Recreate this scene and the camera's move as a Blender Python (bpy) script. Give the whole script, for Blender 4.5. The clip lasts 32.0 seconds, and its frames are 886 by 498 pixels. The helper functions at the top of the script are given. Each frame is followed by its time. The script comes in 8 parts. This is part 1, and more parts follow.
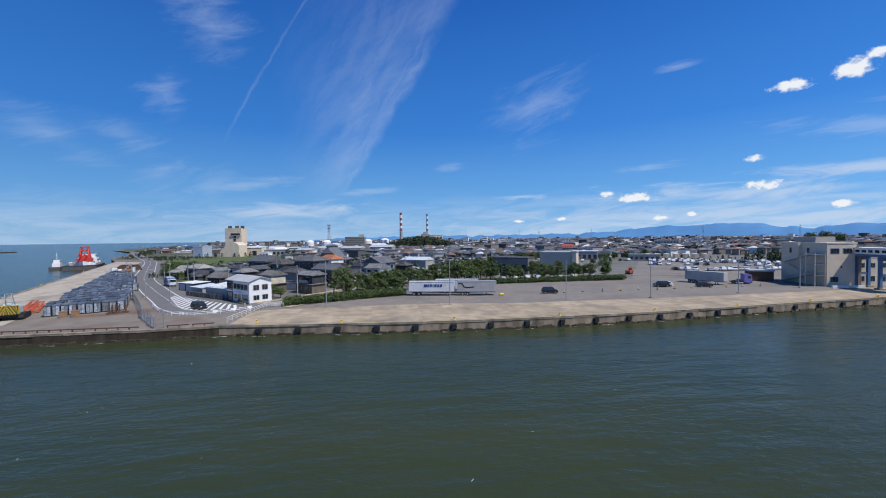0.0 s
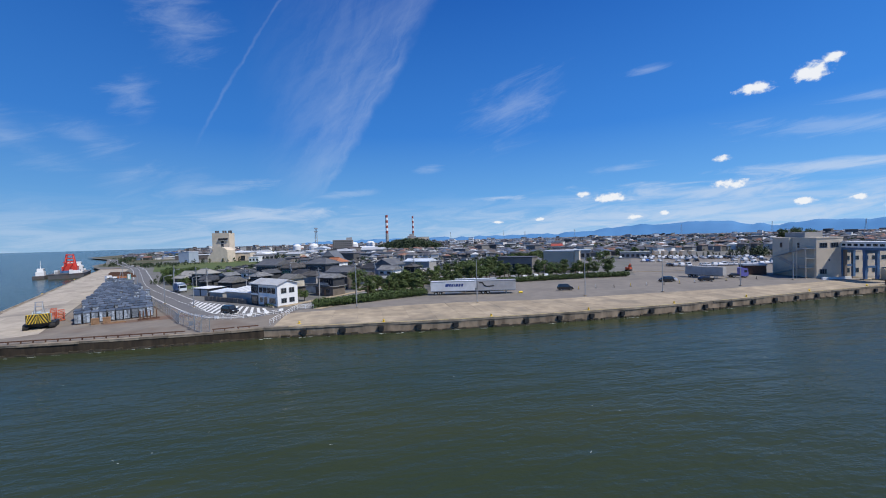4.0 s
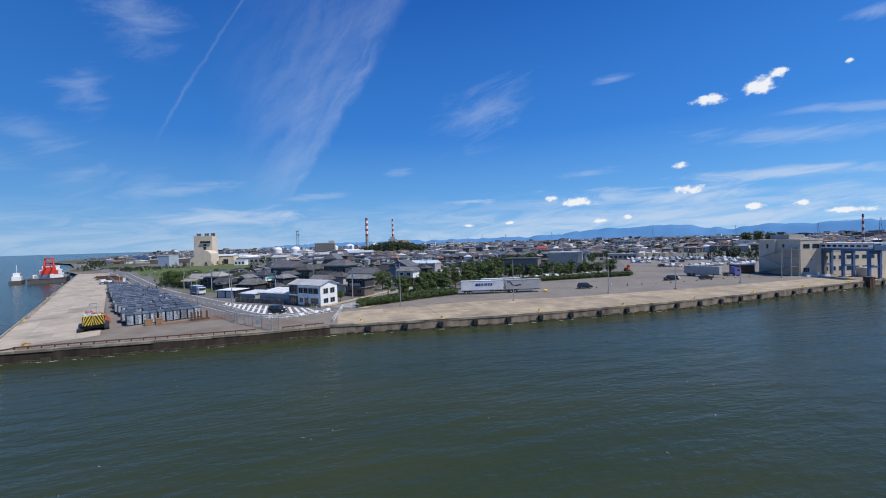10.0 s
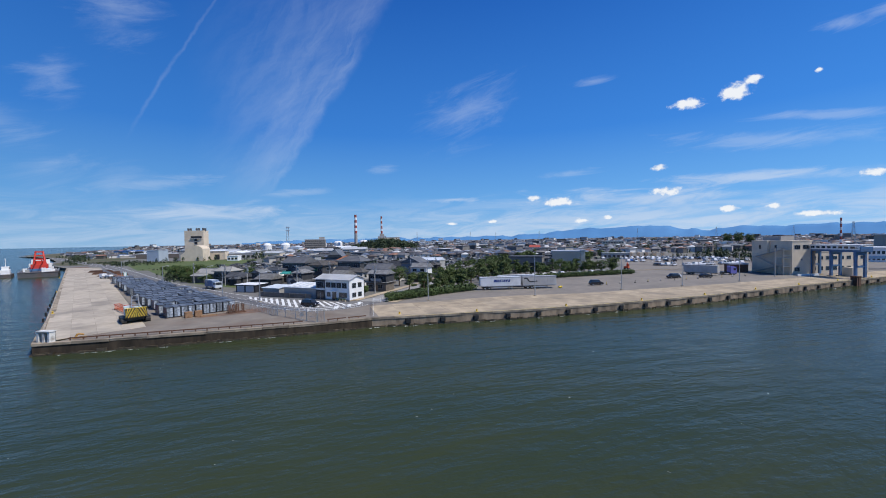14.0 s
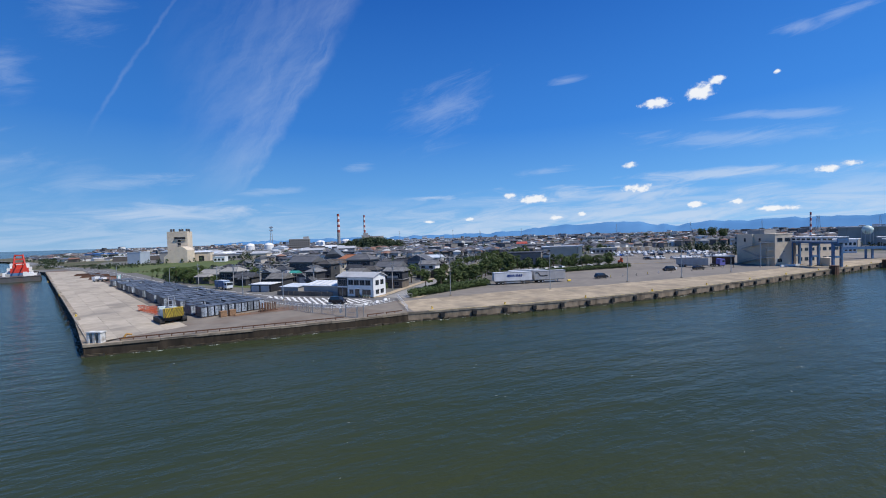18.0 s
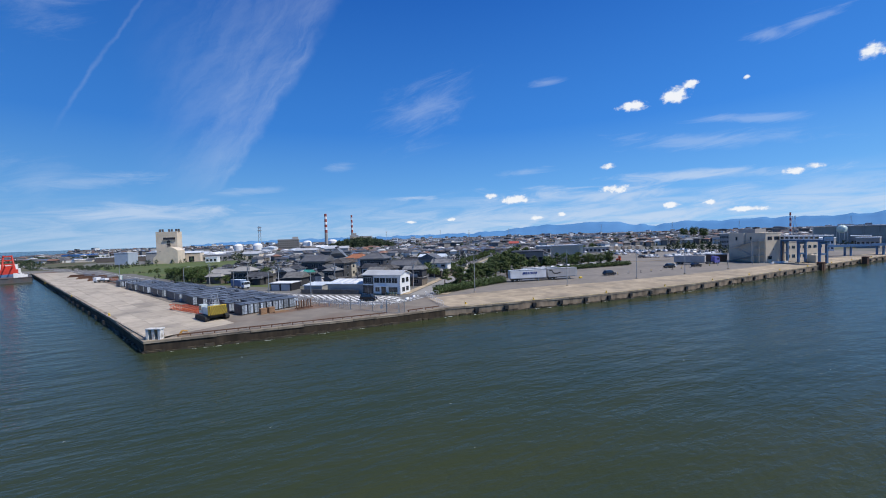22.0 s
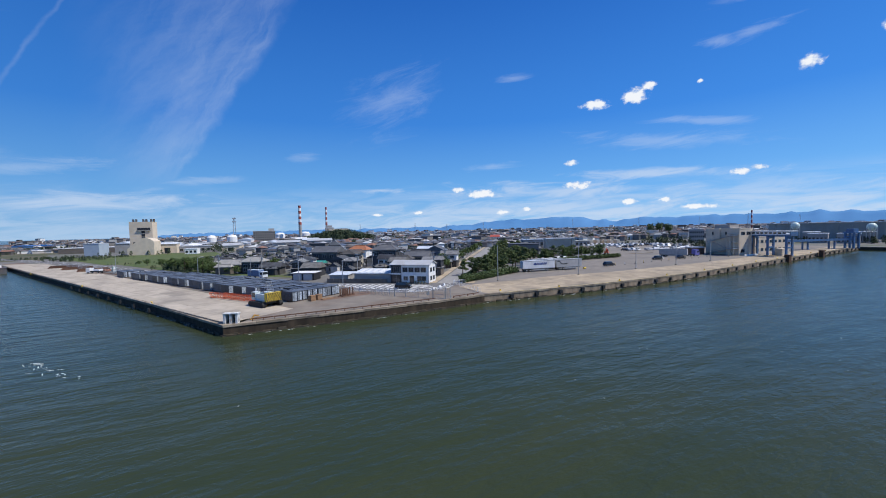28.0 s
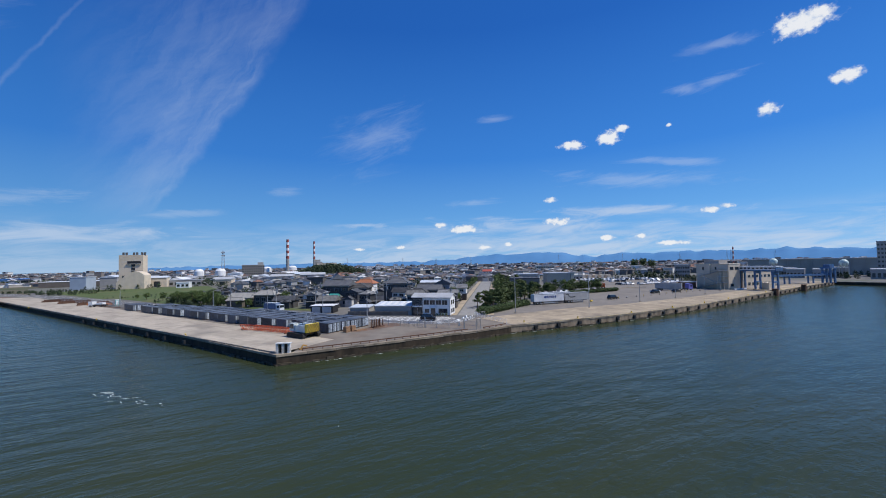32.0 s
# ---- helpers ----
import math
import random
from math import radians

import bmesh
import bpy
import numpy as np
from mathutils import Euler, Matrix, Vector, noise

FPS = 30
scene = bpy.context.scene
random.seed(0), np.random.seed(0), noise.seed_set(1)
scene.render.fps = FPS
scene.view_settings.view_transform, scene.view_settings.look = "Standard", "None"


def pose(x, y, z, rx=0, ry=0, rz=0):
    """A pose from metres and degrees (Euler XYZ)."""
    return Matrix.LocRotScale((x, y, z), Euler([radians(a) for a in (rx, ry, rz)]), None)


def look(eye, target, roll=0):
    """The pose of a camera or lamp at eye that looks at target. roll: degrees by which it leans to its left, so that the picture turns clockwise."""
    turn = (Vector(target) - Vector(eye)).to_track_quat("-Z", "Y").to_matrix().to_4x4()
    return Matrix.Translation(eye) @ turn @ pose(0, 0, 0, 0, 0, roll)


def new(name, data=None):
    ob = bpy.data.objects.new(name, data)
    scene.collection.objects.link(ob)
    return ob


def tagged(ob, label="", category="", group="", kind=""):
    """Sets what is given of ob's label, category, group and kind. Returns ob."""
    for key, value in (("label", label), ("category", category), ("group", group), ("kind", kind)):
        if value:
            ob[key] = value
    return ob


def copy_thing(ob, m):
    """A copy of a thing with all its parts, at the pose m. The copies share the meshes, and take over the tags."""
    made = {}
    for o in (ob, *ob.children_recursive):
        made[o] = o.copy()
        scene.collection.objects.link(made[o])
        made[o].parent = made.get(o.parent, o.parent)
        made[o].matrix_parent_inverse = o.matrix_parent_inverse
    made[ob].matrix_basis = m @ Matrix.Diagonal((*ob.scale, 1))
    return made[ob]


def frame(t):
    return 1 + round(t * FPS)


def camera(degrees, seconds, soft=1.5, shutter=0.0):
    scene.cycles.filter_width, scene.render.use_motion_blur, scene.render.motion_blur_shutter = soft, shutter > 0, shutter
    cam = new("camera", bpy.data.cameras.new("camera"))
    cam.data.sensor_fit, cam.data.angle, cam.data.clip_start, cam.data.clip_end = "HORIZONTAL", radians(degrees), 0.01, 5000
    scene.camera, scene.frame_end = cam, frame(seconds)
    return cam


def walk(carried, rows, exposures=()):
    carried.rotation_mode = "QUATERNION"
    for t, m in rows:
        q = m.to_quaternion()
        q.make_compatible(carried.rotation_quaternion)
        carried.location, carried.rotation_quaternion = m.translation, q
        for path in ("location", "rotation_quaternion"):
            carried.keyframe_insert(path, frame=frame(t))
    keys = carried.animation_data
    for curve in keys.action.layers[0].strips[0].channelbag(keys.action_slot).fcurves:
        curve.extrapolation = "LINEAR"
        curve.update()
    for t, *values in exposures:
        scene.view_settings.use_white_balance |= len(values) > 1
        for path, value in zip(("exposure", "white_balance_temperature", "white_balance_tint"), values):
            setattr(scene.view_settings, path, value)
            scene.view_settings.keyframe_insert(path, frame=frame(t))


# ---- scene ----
cam = camera(96.03, 32.0, 1.0)
PATH = [
    (0, (30.25, -79.16, 15.54), (31.688, -69.272, 15.258), -0.72),
    (1, (27.41, -79.52, 15.54), (28.956, -69.643, 15.282), -0.92),
    (2, (24.57, -79.87, 15.54), (26.207, -70.004, 15.301), -0.99),
    (3, (21.72, -80.18, 15.54), (23.514, -70.343, 15.319), -1.39),
    (3.5, (20.30, -80.31, 15.54), (22.156, -70.486, 15.296), -1.49),
    (5.5, (14.59, -80.72, 15.54), (16.742, -70.954, 15.303), -1.97),
    (6, (13.15, -80.81, 15.54), (15.356, -71.061, 15.310), -1.87),
    (7, (10.22, -80.99, 15.54), (12.528, -71.261, 15.304), -1.93),
    (8, (7.25, -81.16, 15.54), (9.706, -71.471, 15.299), -1.95),
    (9, (4.26, -81.35, 15.54), (6.785, -71.676, 15.331), -1.74),
    (10, (1.29, -81.54, 15.54), (3.922, -71.899, 15.354), -1.68),
    (11, (-1.68, -81.72, 15.54), (1.055, -72.106, 15.368), -1.59),
    (12, (-4.60, -81.85, 15.54), (-1.747, -72.271, 15.340), -1.49),
    (13, (-7.49, -81.91, 15.54), (-4.532, -72.363, 15.281), -1.19),
    (14, (-10.38, -81.91, 15.54), (-7.340, -72.392, 15.294), -1.02),
    (14.5, (-11.84, -81.90, 15.54), (-8.745, -72.392, 15.273), -1.19),
    (16.5, (-17.75, -81.74, 15.54), (-14.408, -72.318, 15.288), -1.30),
    (17, (-19.25, -81.68, 15.54), (-15.788, -72.300, 15.266), -1.67),
    (18, (-22.28, -81.52, 15.54), (-18.710, -72.179, 15.233), -1.75),
    (19, (-25.31, -81.32, 15.54), (-21.643, -72.021, 15.220), -1.80),
    (20, (-28.34, -81.09, 15.54), (-24.553, -71.835, 15.223), -1.75),
    (21, (-31.35, -80.85, 15.54), (-27.502, -71.631, 15.171), -1.62),
    (22, (-34.36, -80.62, 15.54), (-30.374, -71.460, 15.224), -1.86),
    (23, (-37.36, -80.40, 15.54), (-33.281, -71.280, 15.270), -1.61),
    (24, (-40.35, -80.18, 15.54), (-36.156, -71.111, 15.244), -1.62),
    (25, (-43.33, -79.94, 15.54), (-39.015, -70.923, 15.286), -1.87),
    (25.5, (-44.82, -79.81, 15.54), (-40.427, -70.826, 15.195), -1.90),
    (27.5, (-50.78, -79.22, 15.54), (-46.088, -70.395, 15.109), -1.31),
    (28, (-52.28, -79.07, 15.54), (-47.551, -70.270, 15.039), -1.34),
    (28.5, (-53.79, -78.92, 15.54), (-49.014, -70.148, 14.991), -1.31),
    (29, (-55.31, -78.77, 15.54), (-50.541, -69.996, 14.971), -0.71),
    (29.5, (-56.84, -78.62, 15.54), (-52.013, -69.876, 15.023), -0.59),
    (30, (-58.38, -78.47, 15.54), (-53.490, -69.759, 15.073), -0.71),
    (30.5, (-59.92, -78.32, 15.54), (-55.002, -69.620, 15.291), -1.05),
    (31, (-61.48, -78.17, 15.54), (-56.504, -69.494, 15.473), -1.30),
    (31.5, (-63.05, -78.01, 15.54), (-58.028, -69.361, 15.750), -1.17),
    (32, (-64.62, -77.85, 15.54), (-59.484, -69.271, 15.901), -1.12),
]
walk(cam, [(t, look(eye, target, roll)) for t, eye, target, roll in PATH], ((0.0, -0.06), (14.0, -0.05), (20.0, -0.03), (29.0, 0.0), (31.0, -0.01), (32.0, -0.13)))

# ---- world, sun ----
SUN_DIR = Vector((0.62, -0.50, 1.10)).normalized()
world = bpy.data.worlds.new("sky_world")
scene.world = world
world.use_nodes = True
wn, wl = world.node_tree.nodes, world.node_tree.links
wn.clear()


def wnode(kind, **props):
    n = wn.new(kind)
    for k, v in props.items():
        if k == "operation":
            n.operation = v
        elif k == "blend_type":
            n.blend_type = v
    return n


def wmath(op, a, b=None, c=None):
    n = wn.new("ShaderNodeMath")
    n.operation = op
    for i, v in enumerate((a, b, c)):
        if v is None:
            continue
        if isinstance(v, (int, float)):
            n.inputs[i].default_value = v
        else:
            wl.new(v, n.inputs[i])
    return n.outputs[0]


sky = wn.new("ShaderNodeTexSky")
sky.sky_type = "NISHITA"
sky.sun_disc = False
sky.sun_elevation = math.asin(SUN_DIR.z)
sky.sun_rotation = math.atan2(SUN_DIR.x, SUN_DIR.y)
sky.air_density, sky.dust_density, sky.ozone_density = 1.0, 0.25, 3.0
hue = wn.new("ShaderNodeHueSaturation")
hue.inputs["Saturation"].default_value = 1.22
hue.inputs["Value"].default_value = 1.0
wl.new(sky.outputs[0], hue.inputs["Color"])
coord = wn.new("ShaderNodeTexCoord")
sep = wn.new("ShaderNodeSeparateXYZ")
wl.new(coord.outputs["Generated"], sep.inputs[0])
AZ = wmath("ARCTAN2", sep.outputs[0], sep.outputs[1])
EL = wmath("ARCSINE", sep.outputs[2])


def cloud_noise(scale, detail, rough, stretch, distort=0.0, turn=0.0):
    cmb = wn.new("ShaderNodeCombineXYZ")
    wl.new(AZ, cmb.inputs[0])
    wl.new(EL, cmb.inputs[1])
    rot = wn.new("ShaderNodeMapping")
    rot.inputs["Rotation"].default_value = (0, 0, -turn)
    wl.new(cmb.outputs[0], rot.inputs[0])
    mp = wn.new("ShaderNodeMapping")
    mp.inputs["Scale"].default_value = stretch
    wl.new(rot.outputs[0], mp.inputs[0])
    n = wn.new("ShaderNodeTexNoise")
    n.inputs["Scale"].default_value = scale
    n.inputs["Detail"].default_value = detail
    n.inputs["Roughness"].default_value = rough
    n.inputs["Distortion"].default_value = distort
    wl.new(mp.outputs[0], n.inputs["Vector"])
    return n.outputs[0]


def ramp01(v, lo, hi):
    n = wn.new("ShaderNodeMapRange")
    n.interpolation_type = "SMOOTHSTEP"
    n.inputs[1].default_value, n.inputs[2].default_value = lo, hi
    wl.new(v, n.inputs[0])
    return n.outputs[0]


def blob(az, el, sx, sy, turn=0.0):
    """A soft mask round a bearing and height of the sky, in degrees: 1 in its middle, 0 past its edge."""
    a0, e0 = radians(az), radians(el)
    dx, dy = wmath("SUBTRACT", AZ, a0), wmath("SUBTRACT", EL, e0)
    c, s = math.cos(radians(turn)), math.sin(radians(turn))
    u = wmath("DIVIDE", wmath("ADD", wmath("MULTIPLY", dx, c), wmath("MULTIPLY", dy, s)), radians(sx))
    v = wmath("DIVIDE", wmath("SUBTRACT", wmath("MULTIPLY", dy, c), wmath("MULTIPLY", dx, s)), radians(sy))
    r = wmath("SQRT", wmath("ADD", wmath("MULTIPLY", u, u), wmath("MULTIPLY", v, v)))
    return wmath("SUBTRACT", 1.0, r)


def most(values):
    out = values[0]
    for v in values[1:]:
        out = wmath("MAXIMUM", out, v)
    return out


puffs = ((49.4, 15.5, 2.0, 0.75), (54.0, 15.9, 1.75, 1.1), (55.6, 16.9, 0.9, 0.7), (46.2, 8.4, 1.0, 0.5), (46.9, 5.4, 2.2, 0.7), (33.8, 4.8, 2.8, 0.75), (30.6, 5.5, 1.1, 0.5),
         (53.4, 3.0, 1.4, 0.55), (57.6, 3.0, 0.9, 0.4), (40.2, 2.5, 1.0, 0.4), (74.0, 23.7, 3.4, 1.4), (77.0, 17.7, 1.4, 0.9), (70.6, 16.1, 1.2, 0.85), (66.5, 6.1, 1.0, 0.4),
         (24.8, 2.4, 1.2, 0.35), (46.0, 5.7, 0.7, 0.4), (65.0, 5.8, 1.1, 0.5), (61.0, 16.4, 0.35, 0.3), (37.0, 2.2, 1.6, 0.4), (61.0, 2.0, 2.2, 0.4), (19.0, 2.2, 1.0, 0.3))
lumps = wmath("SUBTRACT", cloud_noise(48.0, 6, 0.62, (1, 1.25, 1)), 0.5)
HEAP = wmath("ADD", most([blob(*p) for p in puffs]), wmath("MULTIPLY", lumps, 1.9))
CUMULUS = ramp01(HEAP, 0.02, 0.6)
BRIGHT = ramp01(wmath("ADD", HEAP, wmath("MULTIPLY", lumps, 1.5)), 0.15, 0.75)
side_grain = cloud_noise(10.0, 8, 0.68, (0.7, 2.6, 1), 0.6, radians(18))
flat_wisps = cloud_noise(7.0, 8, 0.66, (1, 5.5, 1), 0.8, radians(3))


def veil(mask, tex, gain, lo=0.1, hi=1.0, amount=2.4):
    """A thin cloud whose edge and body are torn by the texture."""
    return wmath("MULTIPLY", ramp01(wmath("ADD", mask, wmath("MULTIPLY", wmath("SUBTRACT", tex, 0.5), amount)), lo, hi), gain)


DEG = radians(1)


def beside(c0, c1, c2=0.0):
    """How far a bearing lies to the right of a slanting line across the sky, c0 + c1 * el + c2 * el * el in degrees."""
    line = wmath("ADD", c0 * DEG, wmath("MULTIPLY", EL, wmath("ADD", c1, wmath("MULTIPLY", EL, c2 / DEG))))
    return wmath("SUBTRACT", AZ, line)


def combed(off, across, along, detail=8):
    """Fibres that run along such a line."""
    cmb = wn.new("ShaderNodeCombineXYZ")
    wl.new(wmath("MULTIPLY", off, across), cmb.inputs[0])
    wl.new(wmath("MULTIPLY", EL, along), cmb.inputs[1])
    n = wn.new("ShaderNodeTexNoise")
    n.inputs["Scale"].default_value, n.inputs["Detail"].default_value = 1.0, detail
    n.inputs["Roughness"].default_value, n.inputs["Distortion"].default_value = 0.64, 0.5
    wl.new(cmb.outputs[0], n.inputs["Vector"])
    return n.outputs[0]


# the long veil: a crisp edge on one side, thinning out on the other, wider with height
OFF = wmath("ADD", beside(-9.6, 0.67), wmath("MULTIPLY", wmath("SUBTRACT", cloud_noise(9.0, 5, 0.6, (1, 1, 1)), 0.5), 0.075))
INTO = wmath("DIVIDE", wmath("MULTIPLY", OFF, -1.0), wmath("ADD", 1.6 * DEG, wmath("MULTIPLY", EL, 0.40)))
fibres = wmath("ADD", wmath("MULTIPLY", combed(OFF, 22.0, 5.0, 6), 0.6), wmath("MULTIPLY", cloud_noise(11.0, 7, 0.62, (0.5, 2.0, 1), 0.6, radians(28)), 0.4))
BODY = wmath("MULTIPLY", ramp01(INTO, -0.06, 0.14), wmath("SUBTRACT", 1.0, ramp01(INTO, 0.06, 2.0)))
BODY = wmath("MULTIPLY", wmath("MULTIPLY", BODY, ramp01(EL, 0.06, 0.17)), wmath("SUBTRACT", 1.0, wmath("MULTIPLY", ramp01(EL, 0.34, 0.6), 0.45)))
BAND = wmath("MULTIPLY", wmath("MULTIPLY", BODY, ramp01(fibres, 0.24, 0.74)), 0.29)
TR = wmath("ADD", beside(-24.1, 0.2185, 0.009), wmath("MULTIPLY", wmath("SUBTRACT", cloud_noise(14.0, 4, 0.6, (1, 1, 1)), 0.5), 0.02))
TRAIL = wmath("MULTIPLY", wmath("MULTIPLY", wmath("SUBTRACT", 1.0, ramp01(wmath("ABSOLUTE", TR), 0.0, 0.006)), wmath("MULTIPLY", ramp01(EL, 0.19, 0.3), ramp01(fibres, 0.25, 0.6))), 0.11)
PATCH = veil(most([blob(21.2, 17.2, 8.6, 4.6, 27), blob(-27, 7.6, 5, 1.8, 24), blob(-21.5, 6.6, 4, 2.4, 40), blob(-30, 11.5, 5, 2.4, -20), blob(-26, 16.6, 3, 3, 50), blob(-36, 11, 7, 2.6, -25), blob(-22, 26, 5, 6, 55)]), side_grain, 0.27, 0.0, 1.6, 3.0)
STREAK = veil(most([blob(57, 10.4, 12, 1.5, -6), blob(61, 12.0, 6, 0.7, -8), blob(-18, 7.0, 9, 1.2, 8), blob(-2.5, 6.6, 6, 0.8, 4), blob(62.6, 20.1, 4, 0.9, -6), blob(38.5, 19.8, 4, 0.8), blob(66, 24, 5, 0.9), blob(9.8, 9.9, 3.4, 0.9, 4), blob(66, 20.3, 4, 0.8, 6), blob(36, 8.6, 6, 0.7, 3)]), flat_wisps, 0.27)
BRIM = veil(most([blob(44, 4.9, 27, 1.7, -1.5), blob(56, 6.3, 14, 0.9, -3), blob(20, 5.6, 5, 0.6), blob(-14, 3.6, 20, 1.7, 2), blob(34, 2.4, 30, 1.6)]), flat_wisps, 0.62, 0.05, 1.25, 3.0)
LOW = wmath("MULTIPLY", wmath("SUBTRACT", 1.0, ramp01(EL, 0.02, 0.125)), ramp01(flat_wisps, 0.34, 0.66))
LOW_R = wmath("MULTIPLY", LOW, wmath("ADD", 0.36, wmath("MULTIPLY", ramp01(AZ, 0.0, 0.6), 0.34)))
COVER = most([wmath("MULTIPLY", CUMULUS, 0.95), BAND, TRAIL, PATCH, STREAK, BRIM, LOW_R])
grade = wn.new("ShaderNodeValToRGB")
wl.new(wmath("DIVIDE", EL, math.pi / 2), grade.inputs[0])
SKY_STOPS = ((0.0, (2.6, 5.0, 8.0)), (0.06, (1.3, 3.8, 7.8)), (0.16, (0.42, 2.2, 6.8)), (0.34, (0.16, 1.2, 4.9)), (1.0, (0.12, 0.6, 2.8)))
while len(grade.color_ramp.elements) < len(SKY_STOPS):
    grade.color_ramp.elements.new(0.5)
for e_, (p_, c_) in zip(grade.color_ramp.elements, SKY_STOPS):
    e_.position, e_.color = p_, (*[v / 10 for v in c_], 1)
ten = wn.new("ShaderNodeVectorMath")
ten.operation = "SCALE"
ten.inputs["Scale"].default_value = 10
wl.new(grade.outputs[0], ten.inputs[0])
# the sky is a little brighter on the sun's side
toward = wmath("ADD", 1.0, wmath("MULTIPLY", wmath("ADD", wmath("COSINE", wmath("SUBTRACT", AZ, sky.sun_rotation)), 0.63), 0.16))
lit = wn.new("ShaderNodeVectorMath")
lit.operation = "SCALE"
wl.new(ten.outputs[0], lit.inputs[0])
wl.new(toward, lit.inputs["Scale"])
tone = wn.new("ShaderNodeMix")
tone.data_type = "RGBA"
tone.inputs[0].default_value = 0.93
wl.new(hue.outputs[0], tone.inputs[6])
wl.new(lit.outputs[0], tone.inputs[7])
mixc = wn.new("ShaderNodeMix")
mixc.data_type = "RGBA"
wl.new(COVER, mixc.inputs[0])
wl.new(tone.outputs[2], mixc.inputs[6])
shade = wn.new("ShaderNodeMix")
shade.data_type = "RGBA"
shade.inputs[6].default_value = (6.2, 7.2, 8.8, 1)
shade.inputs[7].default_value = (9.3, 9.5, 9.8, 1)
wl.new(BRIGHT, shade.inputs[0])
wl.new(shade.outputs[2], mixc.inputs[7])
bg = wn.new("ShaderNodeBackground")
bg.inputs["Strength"].default_value = 0.1
wl.new(mixc.outputs[2], bg.inputs["Color"])
wout = wn.new("ShaderNodeOutputWorld")
wl.new(bg.outputs[0], wout.inputs[0])

sun = new("sun", bpy.data.lights.new("sun", "SUN"))
sun.data.energy, sun.data.angle, sun.data.color = 4.6, radians(0.5), (1.0, 0.96, 0.89)
sun.matrix_world = look((0, 0, 200), Vector((0, 0, 200)) - SUN_DIR * 10)
scene.view_settings.exposure = 0.0


# ---- materials ----
def surf(name, c1, c2=None, scale=1.0, rough=0.8, bump=0.0, metal=0.0, stain=None, stain_scale=0.15, vary=0.0, spec=0.4,
         stretch=(1, 1, 1), bump_scale=None):
    """A surface with grain at one scale, stains at a larger one, and a tint that varies from object to object."""
    m = bpy.data.materials.new(name)
    m.use_nodes = True
    nt = m.node_tree
    b = nt.nodes["Principled BSDF"]
    b.inputs["Roughness"].default_value = rough
    b.inputs["Metallic"].default_value = metal
    b.inputs["Specular IOR Level"].default_value = spec
    geo = nt.nodes.new("ShaderNodeNewGeometry")
    mp = nt.nodes.new("ShaderNodeMapping")
    mp.inputs["Scale"].default_value = stretch
    nt.links.new(geo.outputs["Position"], mp.inputs[0])

    def noise_at(s, detail=4.0):
        n = nt.nodes.new("ShaderNodeTexNoise")
        n.inputs["Scale"].default_value = s
        n.inputs["Detail"].default_value = detail
        nt.links.new(mp.outputs[0], n.inputs["Vector"])
        return n.outputs[0]

    def mix(fac, a, c, lo=0.3, hi=0.7):
        r = nt.nodes.new("ShaderNodeMapRange")
        r.inputs[1].default_value, r.inputs[2].default_value = lo, hi
        nt.links.new(fac, r.inputs[0])
        x = nt.nodes.new("ShaderNodeMix")
        x.data_type = "RGBA"
        nt.links.new(r.outputs[0], x.inputs[0])
        for sock, v in ((x.inputs[6], a), (x.inputs[7], c)):
            if isinstance(v, tuple):
                sock.default_value = (*v, 1)
            else:
                nt.links.new(v, sock)
        return x.outputs[2]

    c2 = c2 or tuple(v * 0.75 for v in c1)
    col = mix(noise_at(scale), c1, c2)
    if stain:
        col = mix(noise_at(stain_scale, 6.0), col, stain, 0.5, 0.75)
    if vary:
        oi = nt.nodes.new("ShaderNodeObjectInfo")
        r = nt.nodes.new("ShaderNodeMapRange")
        r.inputs[3].default_value, r.inputs[4].default_value = 1 - vary, 1 + vary
        nt.links.new(oi.outputs["Random"], r.inputs[0])
        h = nt.nodes.new("ShaderNodeHueSaturation")
        nt.links.new(r.outputs[0], h.inputs["Value"])
        nt.links.new(col, h.inputs["Color"])
        col = h.outputs[0]
    nt.links.new(col, b.inputs["Base Color"])
    if bump:
        bp = nt.nodes.new("ShaderNodeBump")
        bp.inputs["Strength"].default_value = bump
        bp.inputs["Distance"].default_value = 0.05
        nt.links.new(noise_at(bump_scale or scale * 4), bp.inputs["Height"])
        nt.links.new(bp.outputs[0], b.inputs["Normal"])
    return m


